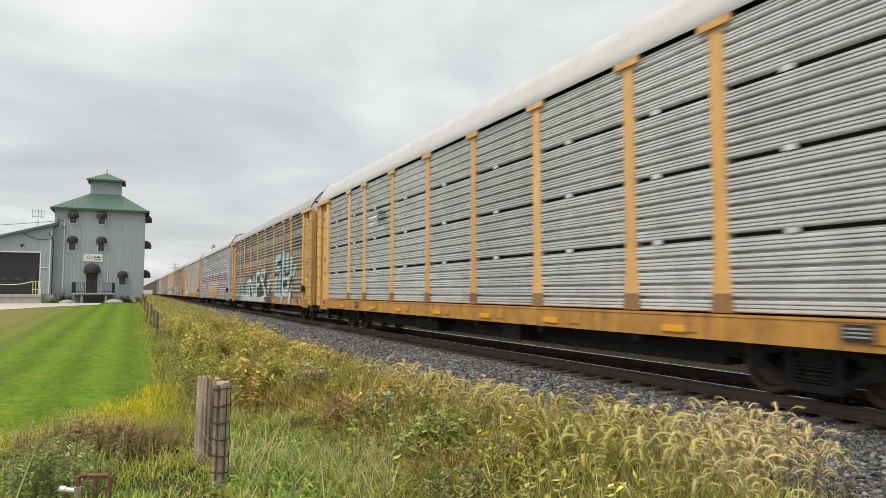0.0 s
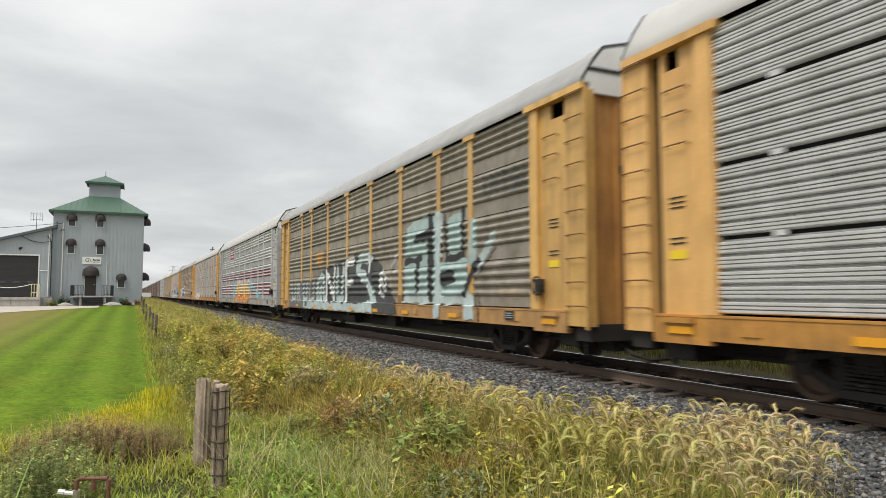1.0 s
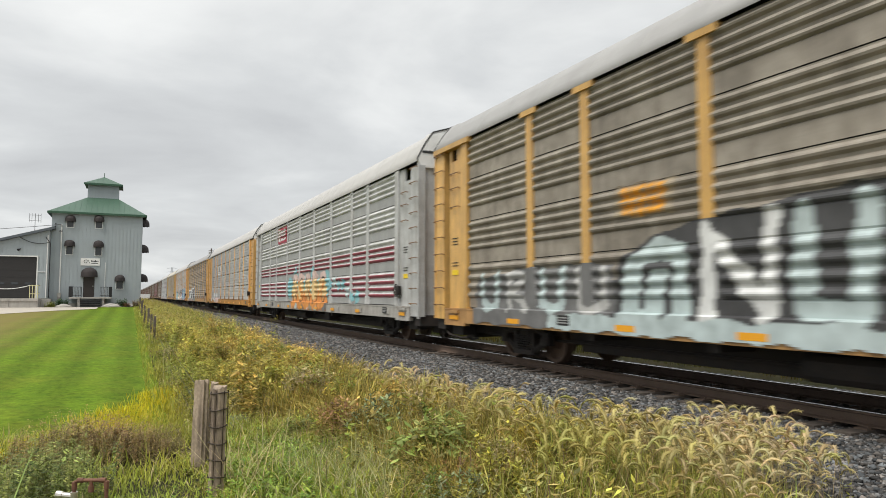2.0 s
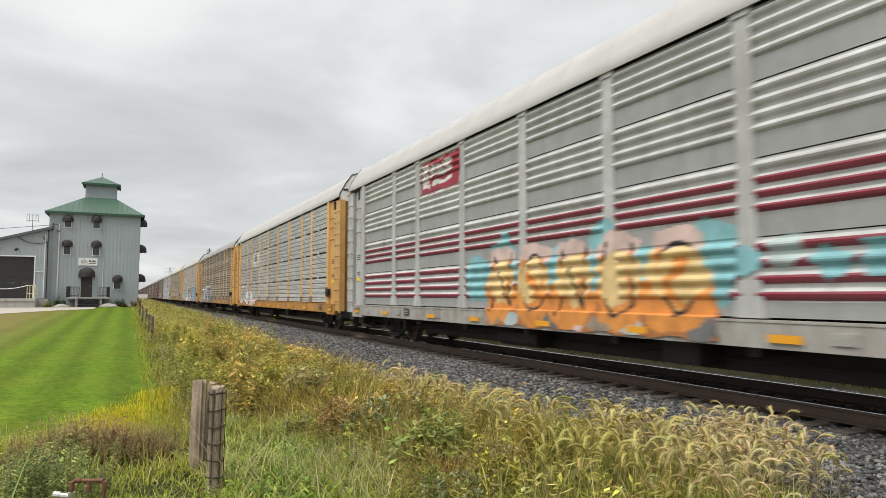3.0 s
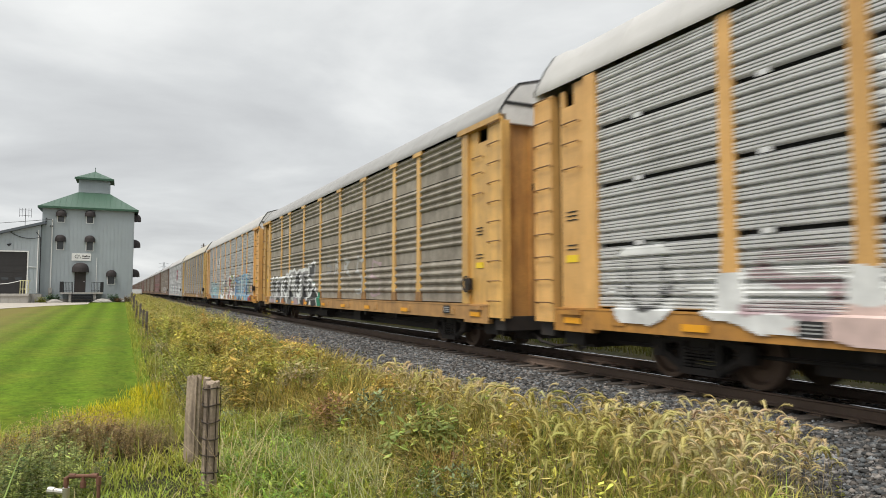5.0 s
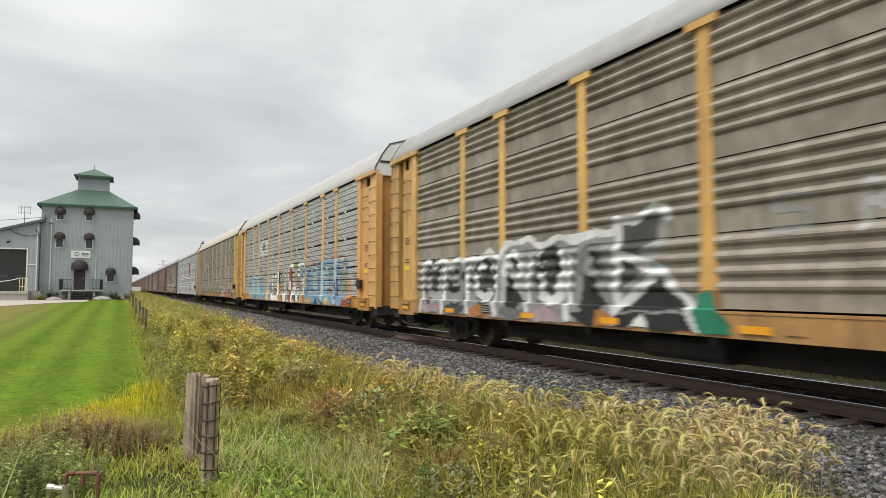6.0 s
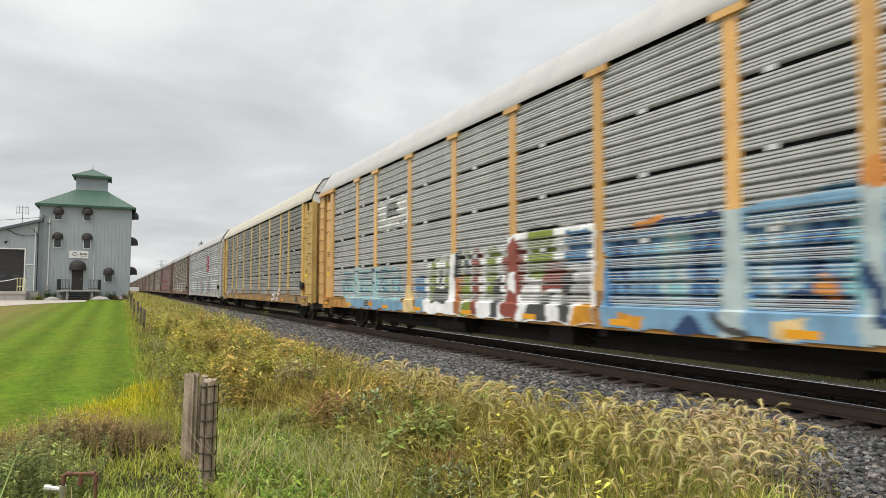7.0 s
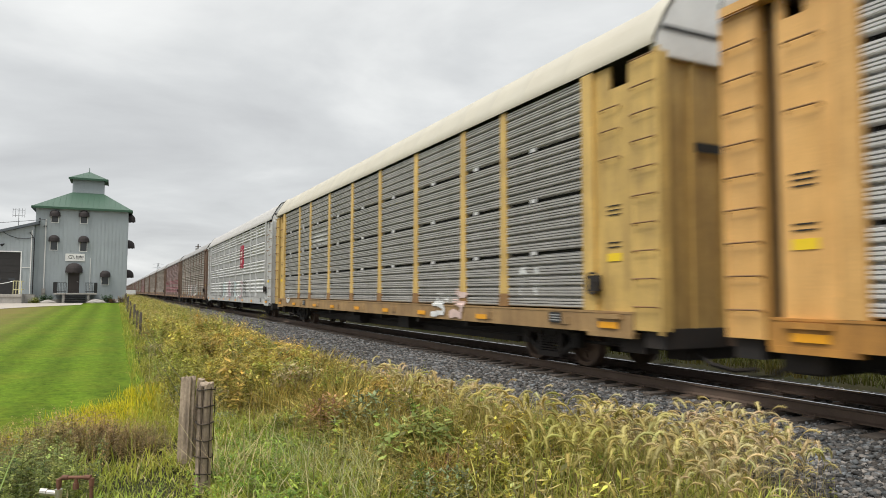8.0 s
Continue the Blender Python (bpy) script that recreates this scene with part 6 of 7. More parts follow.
DRIFTS = (  # patches of one kind of growth: middle, half widths, tone
    (3.6, 9.2, 0.9, 2.0, (0.50, 0.40, 0.07)), (1.6, 8.6, 0.45, 1.2, (0.20, 0.34, 0.05)), (2.15, 6.7, 0.45, 0.7, (0.27, 0.33, 0.16)), (1.45, 7.4, 0.35, 0.9, (0.17, 0.34, 0.04)),
    (1.7, 6.0, 0.6, 0.5, (0.66, 0.57, 0.33)), (2.3, 4.6, 0.9, 0.6, (0.60, 0.53, 0.30)), (2.5, 8.2, 0.35, 0.5, (0.30, 0.22, 0.10)), (1.9, 11.0, 0.4, 0.6, (0.48, 0.33, 0.18)),
    (3.8, 5.2, 0.8, 1.0, (0.34, 0.36, 0.07)), (2.6, 14.0, 1.0, 1.6, (0.42, 0.30, 0.08)), (1.6, 18.0, 0.6, 3.5, (0.24, 0.31, 0.06)))


def weed_tone(x, y):
    """Green by the fence, gold and straw towards the stones and in patches."""
    t = np.clip((x - 1.2) / 3.4, 0, 1)
    a = blend(GREEN_B, LIME, clumpy(x, y, 1.1, 4))
    k = np.clip(0.15 + 1.05 * t * clumpy(x, y, 0.8, 9) + 0.35 * clumpy(x, y, 2.1, 5) * t, 0, 1)
    a = a * (1 - k[:, None]) + GOLD[None] * k[:, None]
    s = np.clip(clumpy(x, y, 1.7, 12) * 1.5 - 0.72, 0, 0.75)
    a = a * (1 - s[:, None]) + STRAW[None] * s[:, None]
    g = np.clip(clumpy(x, y, 0.9, 21) * 1.4 - 0.85, 0, 0.7)
    a = a * (1 - g[:, None]) + SAGE[None] * g[:, None]
    for px, py, rx, ry, tone in DRIFTS:
        k = 0.85 * np.exp(-((x - px) / rx) ** 2 - ((y - py) / ry) ** 2)[:, None]
        a = a * (1 - k) + np.array(tone)[None] * k
    return a


def tall_grass():
    """Tufts: each has its own tone, height and lean, with dark gaps between."""
    bits = []
    for y0, y1, d, per, w, spread in ((1.5, 7.0, 13, 26, 0.0115, 0.06), (7.0, 13.0, 7, 22, 0.015, 0.08), (13.0, 24.0, 5, 24, 0.014, 0.12), (24.0, 45.0, 4, 22, 0.022, 0.18), (45.0, 100.0, 2, 20, 0.035, 0.25)):
        cx, cy = strip_points(y0, y1, d)
        m = len(cx)
        ch = weed_height(cx, cy) * RNG.uniform(0.35, 1.15, m)
        tone = vary(weed_tone(cx, cy), 0.35) * (0.62 + 0.9 * RNG.uniform(0, 1, (m, 1)))
        odd = RNG.uniform(0, 1, m)
        tone[odd < 0.13] = STRAW * RNG.uniform(0.7, 1.1)
        tone[(odd > 0.13) & (odd < 0.22)] = GREEN_A * 0.8
        tone[(odd > 0.22) & (odd < 0.27)] = RUSSET * 1.1
        x, y = np.repeat(cx, per) + RNG.normal(0, spread, m * per), np.repeat(cy, per) + RNG.normal(0, spread, m * per)
        h = np.repeat(ch, per) * RNG.uniform(0.4, 1.15, m * per)
        bits.append(blades(x, y, h, w * RNG.uniform(0.5, 1.4, m * per), vary(np.repeat(tone, per, 0), 0.5), 0.6, 1.5))
        k = RNG.uniform(0, 1, len(x)) < 0.04         # dry stalks stand above the rest
        xs, ys = x[k], y[k]
        bits.append(blades(xs, ys, weed_height(xs, ys) * RNG.uniform(0.9, 1.35, len(xs)), w * 0.5 * np.ones(len(xs)), vary(np.tile(STRAW, (len(xs), 1)), 0.3), 0.35, 0.6))
    # the far side of the track: the dark beneath the cars is put into these tones
    for y0, y1, d in ((2.0, 40.0, 120), (40.0, 90.0, 30)):
        x, y = strip_points(y0, y1, d, 13.3, 18.0)
        x = RNG.uniform(13.3, 18.0, len(y))
        bits.append(blades(x, y, RNG.uniform(0.15, 0.45, len(x)), 0.02 * np.ones(len(x)), vary(blend(GREEN_A * 0.35, GOLD * 0.25, clumpy(x, y, 0.7)), 0.3)))
    tagged(new("tall_grass", gather("tall_grass", bits, LEAF)), "tall wild grass, green and straw-coloured, beside the ballast", "grass", kind="stuff")


def low_growth():
    """Lush short grass in front of the lawn, the yellow rim and the dry brown patch."""
    bits = []
    n = 44000
    x, y = RNG.uniform(-5.0, 1.6, n), RNG.uniform(2.5, 10.6, n)
    h = (0.08 + 0.24 * clumpy(x, y, 1.9, 3)) * RNG.uniform(0.5, 1.3, n) * np.where((y < 5.6) & (np.abs(x + 0.15) < 0.5), 0.6, 1.0)
    keep = ~((np.abs(x + 0.25) < 0.95 + 0.2 * clumpy(x, y, 4, 2)) & (np.abs(y - 9.35) < 0.6 + 0.25 * clumpy(x, y, 5, 1))) | (RNG.uniform(0, 1, n) < 0.12)
    x, y, h = x[keep], y[keep], h[keep]
    n = len(x)
    rgb = vary(blend(GREEN_B * 1.15, LIME * 1.15, clumpy(x, y, 1.2, 6)), 0.45)
    dry = RNG.uniform(0, 1, n) < 0.08
    rgb[dry] = STRAW * 0.9
    bits.append(blades(x, y, h, 0.0105 * RNG.uniform(0.7, 1.4, n), rgb, 0.4, 1.0))
    n = 18000
    x, y = RNG.uniform(0.9, 3.4, n), RNG.uniform(3.4, 10.5, n)
    rgb = vary(blend(GREEN_B * 1.15, LIME * 1.1, clumpy(x, y, 1.6, 26)), 0.35)
    dry = RNG.uniform(0, 1, n) < 0.10 + 0.45 * np.clip(clumpy(x, y, 2.1, 37) * 2 - 1, 0, 1)
    rgb[dry] = vary(np.tile(STRAW, (int(dry.sum()), 1)), 0.25)
    bits.append(blades(x, y, (0.14 + 0.2 * clumpy(x, y, 2.3, 15)) * RNG.uniform(0.5, 1.3, n), 0.0105 * RNG.uniform(0.7, 1.4, n), rgb, 0.5, 1.1))
    n = 24000
    x, y = RNG.uniform(-9.0, 4.4, n), RNG.uniform(-7.0, 2.6, n)
    bits.append(blades(x, y, RNG.uniform(0.08, 0.25, n), 0.012 * np.ones(n), vary(blend(GREEN_B, LIME, clumpy(x, y, 1.2, 6)), 0.35), 0.5, 0.9))
    n = 24000
    y = RNG.uniform(9.5, 16.5, n)
    x = RNG.uniform(-2.2, 1.0, n)
    keep = (x > -1.5 + (y - 9.5) * 0.42 + 0.15 * np.sin(y * 3) + RNG.normal(0, 0.15, n)) & (x < 0.95)
    x, y = x[keep], y[keep]
    bits.append(blades(x, y, RNG.uniform(0.08, 0.22, len(x)), 0.009 * np.ones(len(x)), vary(blend(LIME * 0.85, np.array((0.60, 0.50, 0.02)), np.clip(1.3 * np.exp(-((x + 1.25 - (y - 9.5) * 0.42) / 0.8) ** 2) - 0.04 * (y - 10), 0, 1)), 0.25), 0.3, 0.8))
    n = 9000
    x, y = RNG.uniform(0.35, 1.3, n), RNG.uniform(12.0, 64.0, n)
    bits.append(blades(x, y, RNG.uniform(0.1, 0.3, n), 0.014 * np.ones(n), vary(blend(GREEN_B, LIME, clumpy(x, y, 1.0)), 0.3), 0.3, 0.6))
    tagged(new("verge_grass", gather("verge_grass", bits, LEAF)), "lush unmown grass with a yellowing rim around the lawn", "grass", kind="stuff")
    bits = []
    for y0, y1, d, w, hh in ((10.0, 16.0, 700, 0.007, 0.04), (16.0, 24.0, 260, 0.012, 0.045), (24.0, 36.0, 90, 0.022, 0.05)):
        n = int(13 * (y1 - y0) * d * 0.55)
        x, y = RNG.uniform(-0.45 * y1, 0.55, n), RNG.uniform(y0, y1, n)
        stripe = 0.5 + 0.5 * np.sin(x * 2 * np.pi / 1.05)
        rgb = blend(np.array((0.08, 0.145, 0.007)), np.array((0.13, 0.195, 0.012)), np.clip(stripe * 0.45 + 0.55 * RNG.uniform(0, 1, n), 0, 1))
        bits.append(blades(x, y, hh * RNG.uniform(0.6, 1.5, n), w * RNG.uniform(0.7, 1.3, n), vary(rgb, 0.42), 0.6, 0.6))
    tagged(new("lawn_grass", gather("lawn_grass", bits, LEAF)), "short bright green mown lawn grass in stripes", "grass", kind="stuff")


def foxtail():
    """A drooping bristly seed head on its stem, 1 m tall; gives verts, faces and the share of each tone."""
    v, f, t = [], [], []
    path = [(0, 0, 0), (0.01, 0, 0.45), (0.03, 0, 0.78), (0.055, 0, 0.90)]
    head, px, pz = [], 0.055, 0.90
    for i in range(8):
        a = radians(18 + 17 * i)
        head.append((px, 0, pz))
        px, pz = px + 0.042 * math.sin(a), pz + 0.042 * math.cos(a)
    for i, p in enumerate(path):
        w = 0.0025
        v += [(p[0], -w, p[2]), (p[0], w, p[2])]
        t += [0, 0]
        if i:
            k = 2 * i
            f.append((k - 2, k - 1, k + 1, k))
    base = len(v)
    for i, p in enumerate(head):
        r = 0.021 * math.sin(math.pi * (0.14 + 0.8 * i / 7))
        for j in range(5):
            a = 2 * math.pi * j / 5
            v.append((p[0] + r * math.cos(a) * 0.6, r * math.sin(a), p[2] + r * math.cos(a) * 0.8))
            t.append(1)
        if i:
            for j in range(5):
                a0, a1 = base + 5 * (i - 1) + j, base + 5 * (i - 1) + (j + 1) % 5
                f.append((a0, a1, a1 + 5, a0 + 5))
    r = random.Random(3)
    for i, p in enumerate(head[:-1]):
        along = Vector(head[i + 1]) - Vector(p)
        for j in range(19):
            a, up = r.uniform(0, 6.28), r.uniform(0.03, 0.075)
            q = Vector(p) + Vector((up * math.cos(a) * 0.7, up * math.sin(a), up * math.cos(a) * 0.7)) + along * r.uniform(0.4, 1.5)
            k = len(v)
            v += [(p[0], p[1] - 0.003, p[2] - 0.002), (p[0], p[1] + 0.003, p[2] + 0.002), tuple(q)]
            t += [0.95, 0.95, 1.2]
            f.append((k, k + 1, k + 2))
    return v, f, np.array(t)


def leafy(seed, leaves=22, plume=26, leaf=0.07):
    """A branching weed with small leaves and a feathery top."""
    r = random.Random(seed)
    v, f, t = [], [], []

    def quad(p, d, length, width, tone):
        d = Vector(d).normalized()
        side = d.cross((0, 0, 1))
        side = (side if side.length > 0.01 else Vector((1, 0, 0))).normalized() * width / 2
        p = Vector(p)
        k = len(v)
        for q in (p, p + d * length * 0.5 - side, p + d * length, p + d * length * 0.5 + side):
            v.append(tuple(q))
            t.append(tone)
        f.append((k, k + 1, k + 2, k + 3))

    bend = r.uniform(-0.12, 0.12)
    for i in range(4):
        z0, z1 = i / 4, (i + 1) / 4
        k = len(v)
        v.extend([(bend * z0 * z0 - 0.003, 0, z0), (bend * z0 * z0 + 0.003, 0, z0), (bend * z1 * z1 + 0.002, 0, z1), (bend * z1 * z1 - 0.002, 0, z1)])
        t.extend([0.7] * 4)
        f.append((k, k + 1, k + 2, k + 3))
    for i in range(leaves):
        z = r.uniform(0.12, 0.92)
        a = r.uniform(0, 6.28)
        quad((bend * z * z, 0, z), (math.cos(a), math.sin(a), r.uniform(-0.5, 0.6)), leaf * r.uniform(0.7, 1.6), leaf * r.uniform(0.32, 0.55), r.uniform(0.5, 1.4))
    for i in range(plume):
        z, a, s = r.uniform(0.78, 1.06), r.uniform(0, 6.28), r.uniform(0, 0.10)
        quad((bend * z * z + s * math.cos(a), s * math.sin(a), z), (math.cos(a), math.sin(a), r.uniform(0.2, 1.2)), 0.03, 0.014, -1)
    return v, f, np.array(t)


def bunched(x, y, tilt):
    """Turns that agree within a bunch and differ between bunches."""
    a = 6.5 * clumpy(x, y, 1.9, 81) - 2.2 + RNG.normal(0, 1.1, len(x))
    c, s, o, i = np.cos(a), np.sin(a), np.zeros(len(x)), np.ones(len(x))
    spin = np.stack([np.stack([c, -s, o], -1), np.stack([s, c, o], -1), np.stack([o, o, i], -1)], 1)
    b = RNG.uniform(-tilt, tilt, len(x))
    c, s = np.cos(b), np.sin(b)
    lean = np.stack([np.stack([i, o, o], -1), np.stack([o, c, -s], -1), np.stack([o, s, c], -1)], 1)
    return np.einsum("nij,njk->nik", lean, spin)


def seed_heads():
    v, f, t = foxtail()
    n = 9000
    x, y = RNG.uniform(2.0, 6.2, n), RNG.uniform(2.4, 11.5, n)
    keep = RNG.uniform(0, 1, n) < np.clip(0.04 + (x - 3.0) / 1.6, 0, 1) * np.clip(1.25 - (y - 3) / 9, 0.15, 1) * np.clip(clumpy(x, y, 2.6, 17) * 3.4 - 1.3, 0.03, 1)
    keep &= x < weed_edge(y) + 0.1
    x, y = x[keep], y[keep]
    n = len(x)
    h = RNG.uniform(0.38, 0.82, n) * (1 - 0.3 * np.clip((x - weed_edge(y) + 0.8) / 0.8, 0, 1))
    rgb = vary(blend(np.array((0.42, 0.36, 0.11)), np.array((0.60, 0.49, 0.27)), np.clip(1.1 + (x - weed_edge(y)) / 1.3 + RNG.uniform(-0.4, 0.4, n), 0, 1)), 0.25)
    bits = [repeat(v, f, np.stack([x, y, ground_z(x, y)], -1), bunched(x, y, 0.4), h, rgb, np.where(t == 0, 0.7, t))]
    # clumps that lean over the stones
    for cx, cy, k in ((5.25, 7.4, 16), (6.05, 5.5, 44), (5.85, 4.9, 70), (5.6, 4.5, 80), (5.4, 4.1, 80), (5.1, 8.7, 12), (5.1, 5.3, 60), (5.2, 6.3, 40), (5.3, 4.9, 60), (4.8, 4.2, 70), (4.5, 5.0, 50), (4.9, 4.7, 50), (5.6, 5.2, 40)):
        px, py = RNG.normal(cx, 0.15, k), RNG.normal(cy, 0.15, k)
        c = vary(blend(np.array((0.50, 0.43, 0.16)), np.array((0.64, 0.53, 0.33)), RNG.uniform(0, 1, k)), 0.15)
        bits.append(repeat(v, f, np.stack([px, py, ground_z(px, py)], -1), turns(k, 0.5), RNG.uniform(0.36, 0.72, k), c, np.where(t == 0, 0.7, t)))
    # golden arching grass behind them
    m = 20000
    px, py = RNG.uniform(2.7, 5.0, m), RNG.uniform(5.6, 11.0, m)
    k = (px < weed_edge(py)) & (RNG.uniform(0, 1, m) < clumpy(px, py, 1.5, 55) * 1.5 - 0.1)
    px, py = px[k], py[k]
    bits.append(blades(px, py, RNG.uniform(0.35, 0.78, len(px)), 0.009 * RNG.uniform(0.6, 1.3, len(px)), vary(blend(np.array((0.24, 0.23, 0.05)), np.array((0.52, 0.40, 0.12)), np.clip(clumpy(px, py, 1.8, 66) + RNG.uniform(-0.3, 0.3, len(px)), 0, 1)), 0.3), 0.7, 1.7))
    # long arching leaves at their feet
    m = 15000
    px, py = RNG.uniform(3.2, 6.1, m), RNG.uniform(3.0, 8.5, m)
    k = (px < weed_edge(py) + 0.15) & (RNG.uniform(0, 1, m) < 0.25 + clumpy(px, py, 2.0, 61))
    px, py = px[k], py[k]
    a, b, c, d = blades(px, py, RNG.uniform(0.25, 0.6, len(px)), 0.013 * RNG.uniform(0.7, 1.3, len(px)), vary(blend(np.array((0.27, 0.33, 0.05)), np.array((0.58, 0.50, 0.14)), RNG.uniform(0, 1, len(px))), 0.35), 0.5, 1.5)
    bits.append((a, b, c, d))
    tagged(new("foxtail_grass", gather("foxtail_grass", bits, LEAF)), "drooping straw-coloured foxtail seed heads at the ballast edge", "grass", kind="stuff")


def weed_patch(name, label, seeds, x, y, h, rgb, plume, leaf=0.07, leaves=22, tops=26):
    bits = []
    for k, seed in enumerate(seeds):
        v, f, t = leafy(seed, leaves, tops, leaf)
        m = slice(k, None, len(seeds))
        xs, ys, hs = x[m], y[m], h[m]
        a, b, c, d = repeat(v, f, np.stack([xs, ys, ground_z(xs, ys)], -1), turns(len(xs), 0.2), hs, rgb[m], np.where(t < 0, 1.0, t))
        d = d.reshape(len(xs), -1, 3)
        d[:, t < 0] = plume[m][:, None, :]
        bits.append((a, b, c, d.reshape(-1, 3)))
    tagged(new(name, gather(name, bits, LEAF)), label, "weeds", kind="stuff")


def weeds():
    x, y = strip_points(9.0, 26.0, 38)
    k = RNG.uniform(0, 1, len(x)) < clumpy(x, y, 0.8, 30) * 1.3
    x, y = x[k], y[k]
    h = weed_height(x, y) * RNG.uniform(0.75, 1.2, len(x)) * np.where(x > weed_edge(y) - 0.5, 0.7, 1.0)
    weed_patch("goldenrod", "yellow-brown flowering weeds in the grass strip", (1, 2, 3), x, y, h, vary(blend(GREEN_A * 0.9, np.array((0.30, 0.28, 0.06)), clumpy(x, y, 1.5, 44)), 0.4), vary(blend(np.array((0.44, 0.34, 0.07)), np.array((0.36, 0.18, 0.06)), RNG.uniform(0, 1, len(x))), 0.25), leaf=0.12, leaves=16, tops=14)
    x, y = strip_points(26.0, 85.0, 12)
    h = (0.45 + 0.35 * clumpy(x, y, 0.6, 3)) * RNG.uniform(0.8, 1.3, len(x))
    weed_patch("far_weeds", "green and golden weeds along the track", (4, 5), x, y, h, vary(blend(GREEN_B, GOLD, clumpy(x, y, 0.5, 2)), 0.3), vary(blend(GOLD, STRAW, clumpy(x, y, 0.9, 7)), 0.2), leaf=0.13)
    # broad-leaved green plants
    x, y = strip_points(4.0, 12.0, 5, 1.2, 4.8)
    k = clumpy(x, y, 1.4, 40) > 0.5
    x, y = x[k], y[k]
    weed_patch("broadleaf_weeds", "bright green broad-leaved weeds among the grass", (6, 7), x, y, RNG.uniform(0.45, 0.8, len(x)), vary(blend(GREEN_B, LIME * 0.75, RNG.uniform(0, 1, len(x))), 0.25), vary(np.tile(LIME * 0.8, (len(x), 1)), 0.2), leaf=0.12, leaves=24, tops=4)
    # leafy undergrowth in clumps of different tone
    x, y = strip_points(3.0, 22.0, 14)
    k = RNG.uniform(0, 1, len(x)) < 0.25 + 0.9 * clumpy(x, y, 1.1, 51)
    x, y = x[k], y[k]
    tone = blend(GREEN_A * 0.7, LIME, clumpy(x, y, 2.6, 13)) * (1 - 0.5 * clumpy(x, y, 1.9, 33)[:, None]) + GOLD[None] * 0.5 * clumpy(x, y, 1.9, 33)[:, None]
    weed_patch("undergrowth", "low leafy undergrowth, green to russet, in the grass strip", (21, 22, 23, 24), x, y, weed_height(x, y) * RNG.uniform(0.5, 1.0, len(x)), vary(tone, 0.45), vary(blend(GOLD, RUSSET, RNG.uniform(0, 1, len(x))), 0.3), leaf=0.17, leaves=18, tops=8)
    # rounded clumps, each of one kind
    cx, cy = strip_points(5.0, 34.0, 1.4)
    k = cx < weed_edge(cy) - 0.5
    cx, cy = cx[k], cy[k]
    tones = np.array((GREEN_A, LIME, GOLD, RUSSET * 1.5, GREEN_B, GOLD, SAGE * 1.2, STRAW * 0.8))
    pick = RNG.integers(0, len(tones), len(cx))
    x, y = np.repeat(cx, 30) + RNG.normal(0, 0.2, len(cx) * 30), np.repeat(cy, 30) + RNG.normal(0, 0.24, len(cx) * 30)
    far = np.hypot(x - np.repeat(cx, 30), y - np.repeat(cy, 30))
    h = np.repeat(weed_height(cx, cy) * RNG.uniform(0.8, 1.2, len(cx)), 30) * np.clip(1.1 - far * 1.1, 0.35, 1.1)
    weed_patch("leafy_clumps", "rounded leafy weed clumps in green, gold and russet", (31, 32, 33), x, y, h, vary(tones[np.repeat(pick, 30)], 0.3), vary(tones[np.repeat(pick, 30)] * 1.15, 0.3), leaf=0.12, leaves=22, tops=8)
    # a leafy mass, waist-high, along the fence and towards the stones
    cx, cy = strip_points(8.4, 30.0, 1.9, 1.05, 5.0)
    k = (cx < weed_edge(cy) - 0.35) & ((cx > 2.9) | (cy > 10.8) | ((cx > 2.2) & (cy > 9.6))) & (RNG.uniform(0, 1, len(cx)) < 0.35 + clumpy(cx, cy, 2.2, 91))
    cx, cy = cx[k], cy[k]
    per = 34
    pick = np.clip(0.2 + 0.9 * clumpy(cx, cy, 0.9, 63) * np.clip((cx - 0.6) / 2.2, 0.3, 1) + 0.35 * np.clip((cx - 2.2) / 2, 0, 1), 0, 1)
    base = blend(GREEN_B * 1.2, np.array((0.54, 0.40, 0.10)), pick)
    top = blend(np.array((0.40, 0.36, 0.06)), np.array((0.56, 0.36, 0.10)), np.clip(pick + RNG.uniform(-0.3, 0.3, len(cx)), 0, 1))
    x, y = np.repeat(cx, per) + RNG.normal(0, 0.24, len(cx) * per), np.repeat(cy, per) + RNG.normal(0, 0.28, len(cx) * per)
    off = np.hypot(x - np.repeat(cx, per), y - np.repeat(cy, per))
    rise = np.repeat(RNG.uniform(0.42, 0.98, len(cx)) * (1 - 0.35 * np.clip((cx - weed_edge(cy) + 1.5) / 1.2, 0, 1)), per)
    h = rise * np.clip(1.15 - off * 1.25, 0.3, 1.1) * RNG.uniform(0.85, 1.1, len(x))
    weed_patch("leafy_weeds", "waist-high leafy weeds with golden-brown flower tops", (41, 42, 43, 44), x, y, h, vary(np.repeat(vary(base, 0.4), per, 0), 0.25), vary(np.repeat(vary(top, 0.3), per, 0), 0.25), leaf=0.125, leaves=22, tops=14)
    # dry brown growth and dark leaves in front of the lawn
    n = 1150
    x, y = RNG.uniform(-1.25, 0.68, n), RNG.normal(9.35, 0.34, n)
    weed_patch("dry_weeds", "dry reddish-brown weeds at the lawn's edge", (8, 9), x, y, RNG.uniform(0.16, 0.40, n) * (0.45 + 0.9 * clumpy(x, y, 2.5, 3)), vary(blend(np.array((0.33, 0.20, 0.09)), np.array((0.24, 0.21, 0.07)), clumpy(x, y, 4.0, 5)), 0.45), vary(blend(np.array((0.42, 0.25, 0.12)), STRAW * 0.75, RNG.uniform(0, 1, n)), 0.35), leaf=0.12, leaves=24, tops=18)
    n = 260
    x, y = RNG.normal(-0.66, 0.27, n), RNG.normal(7.25, 0.42, n)
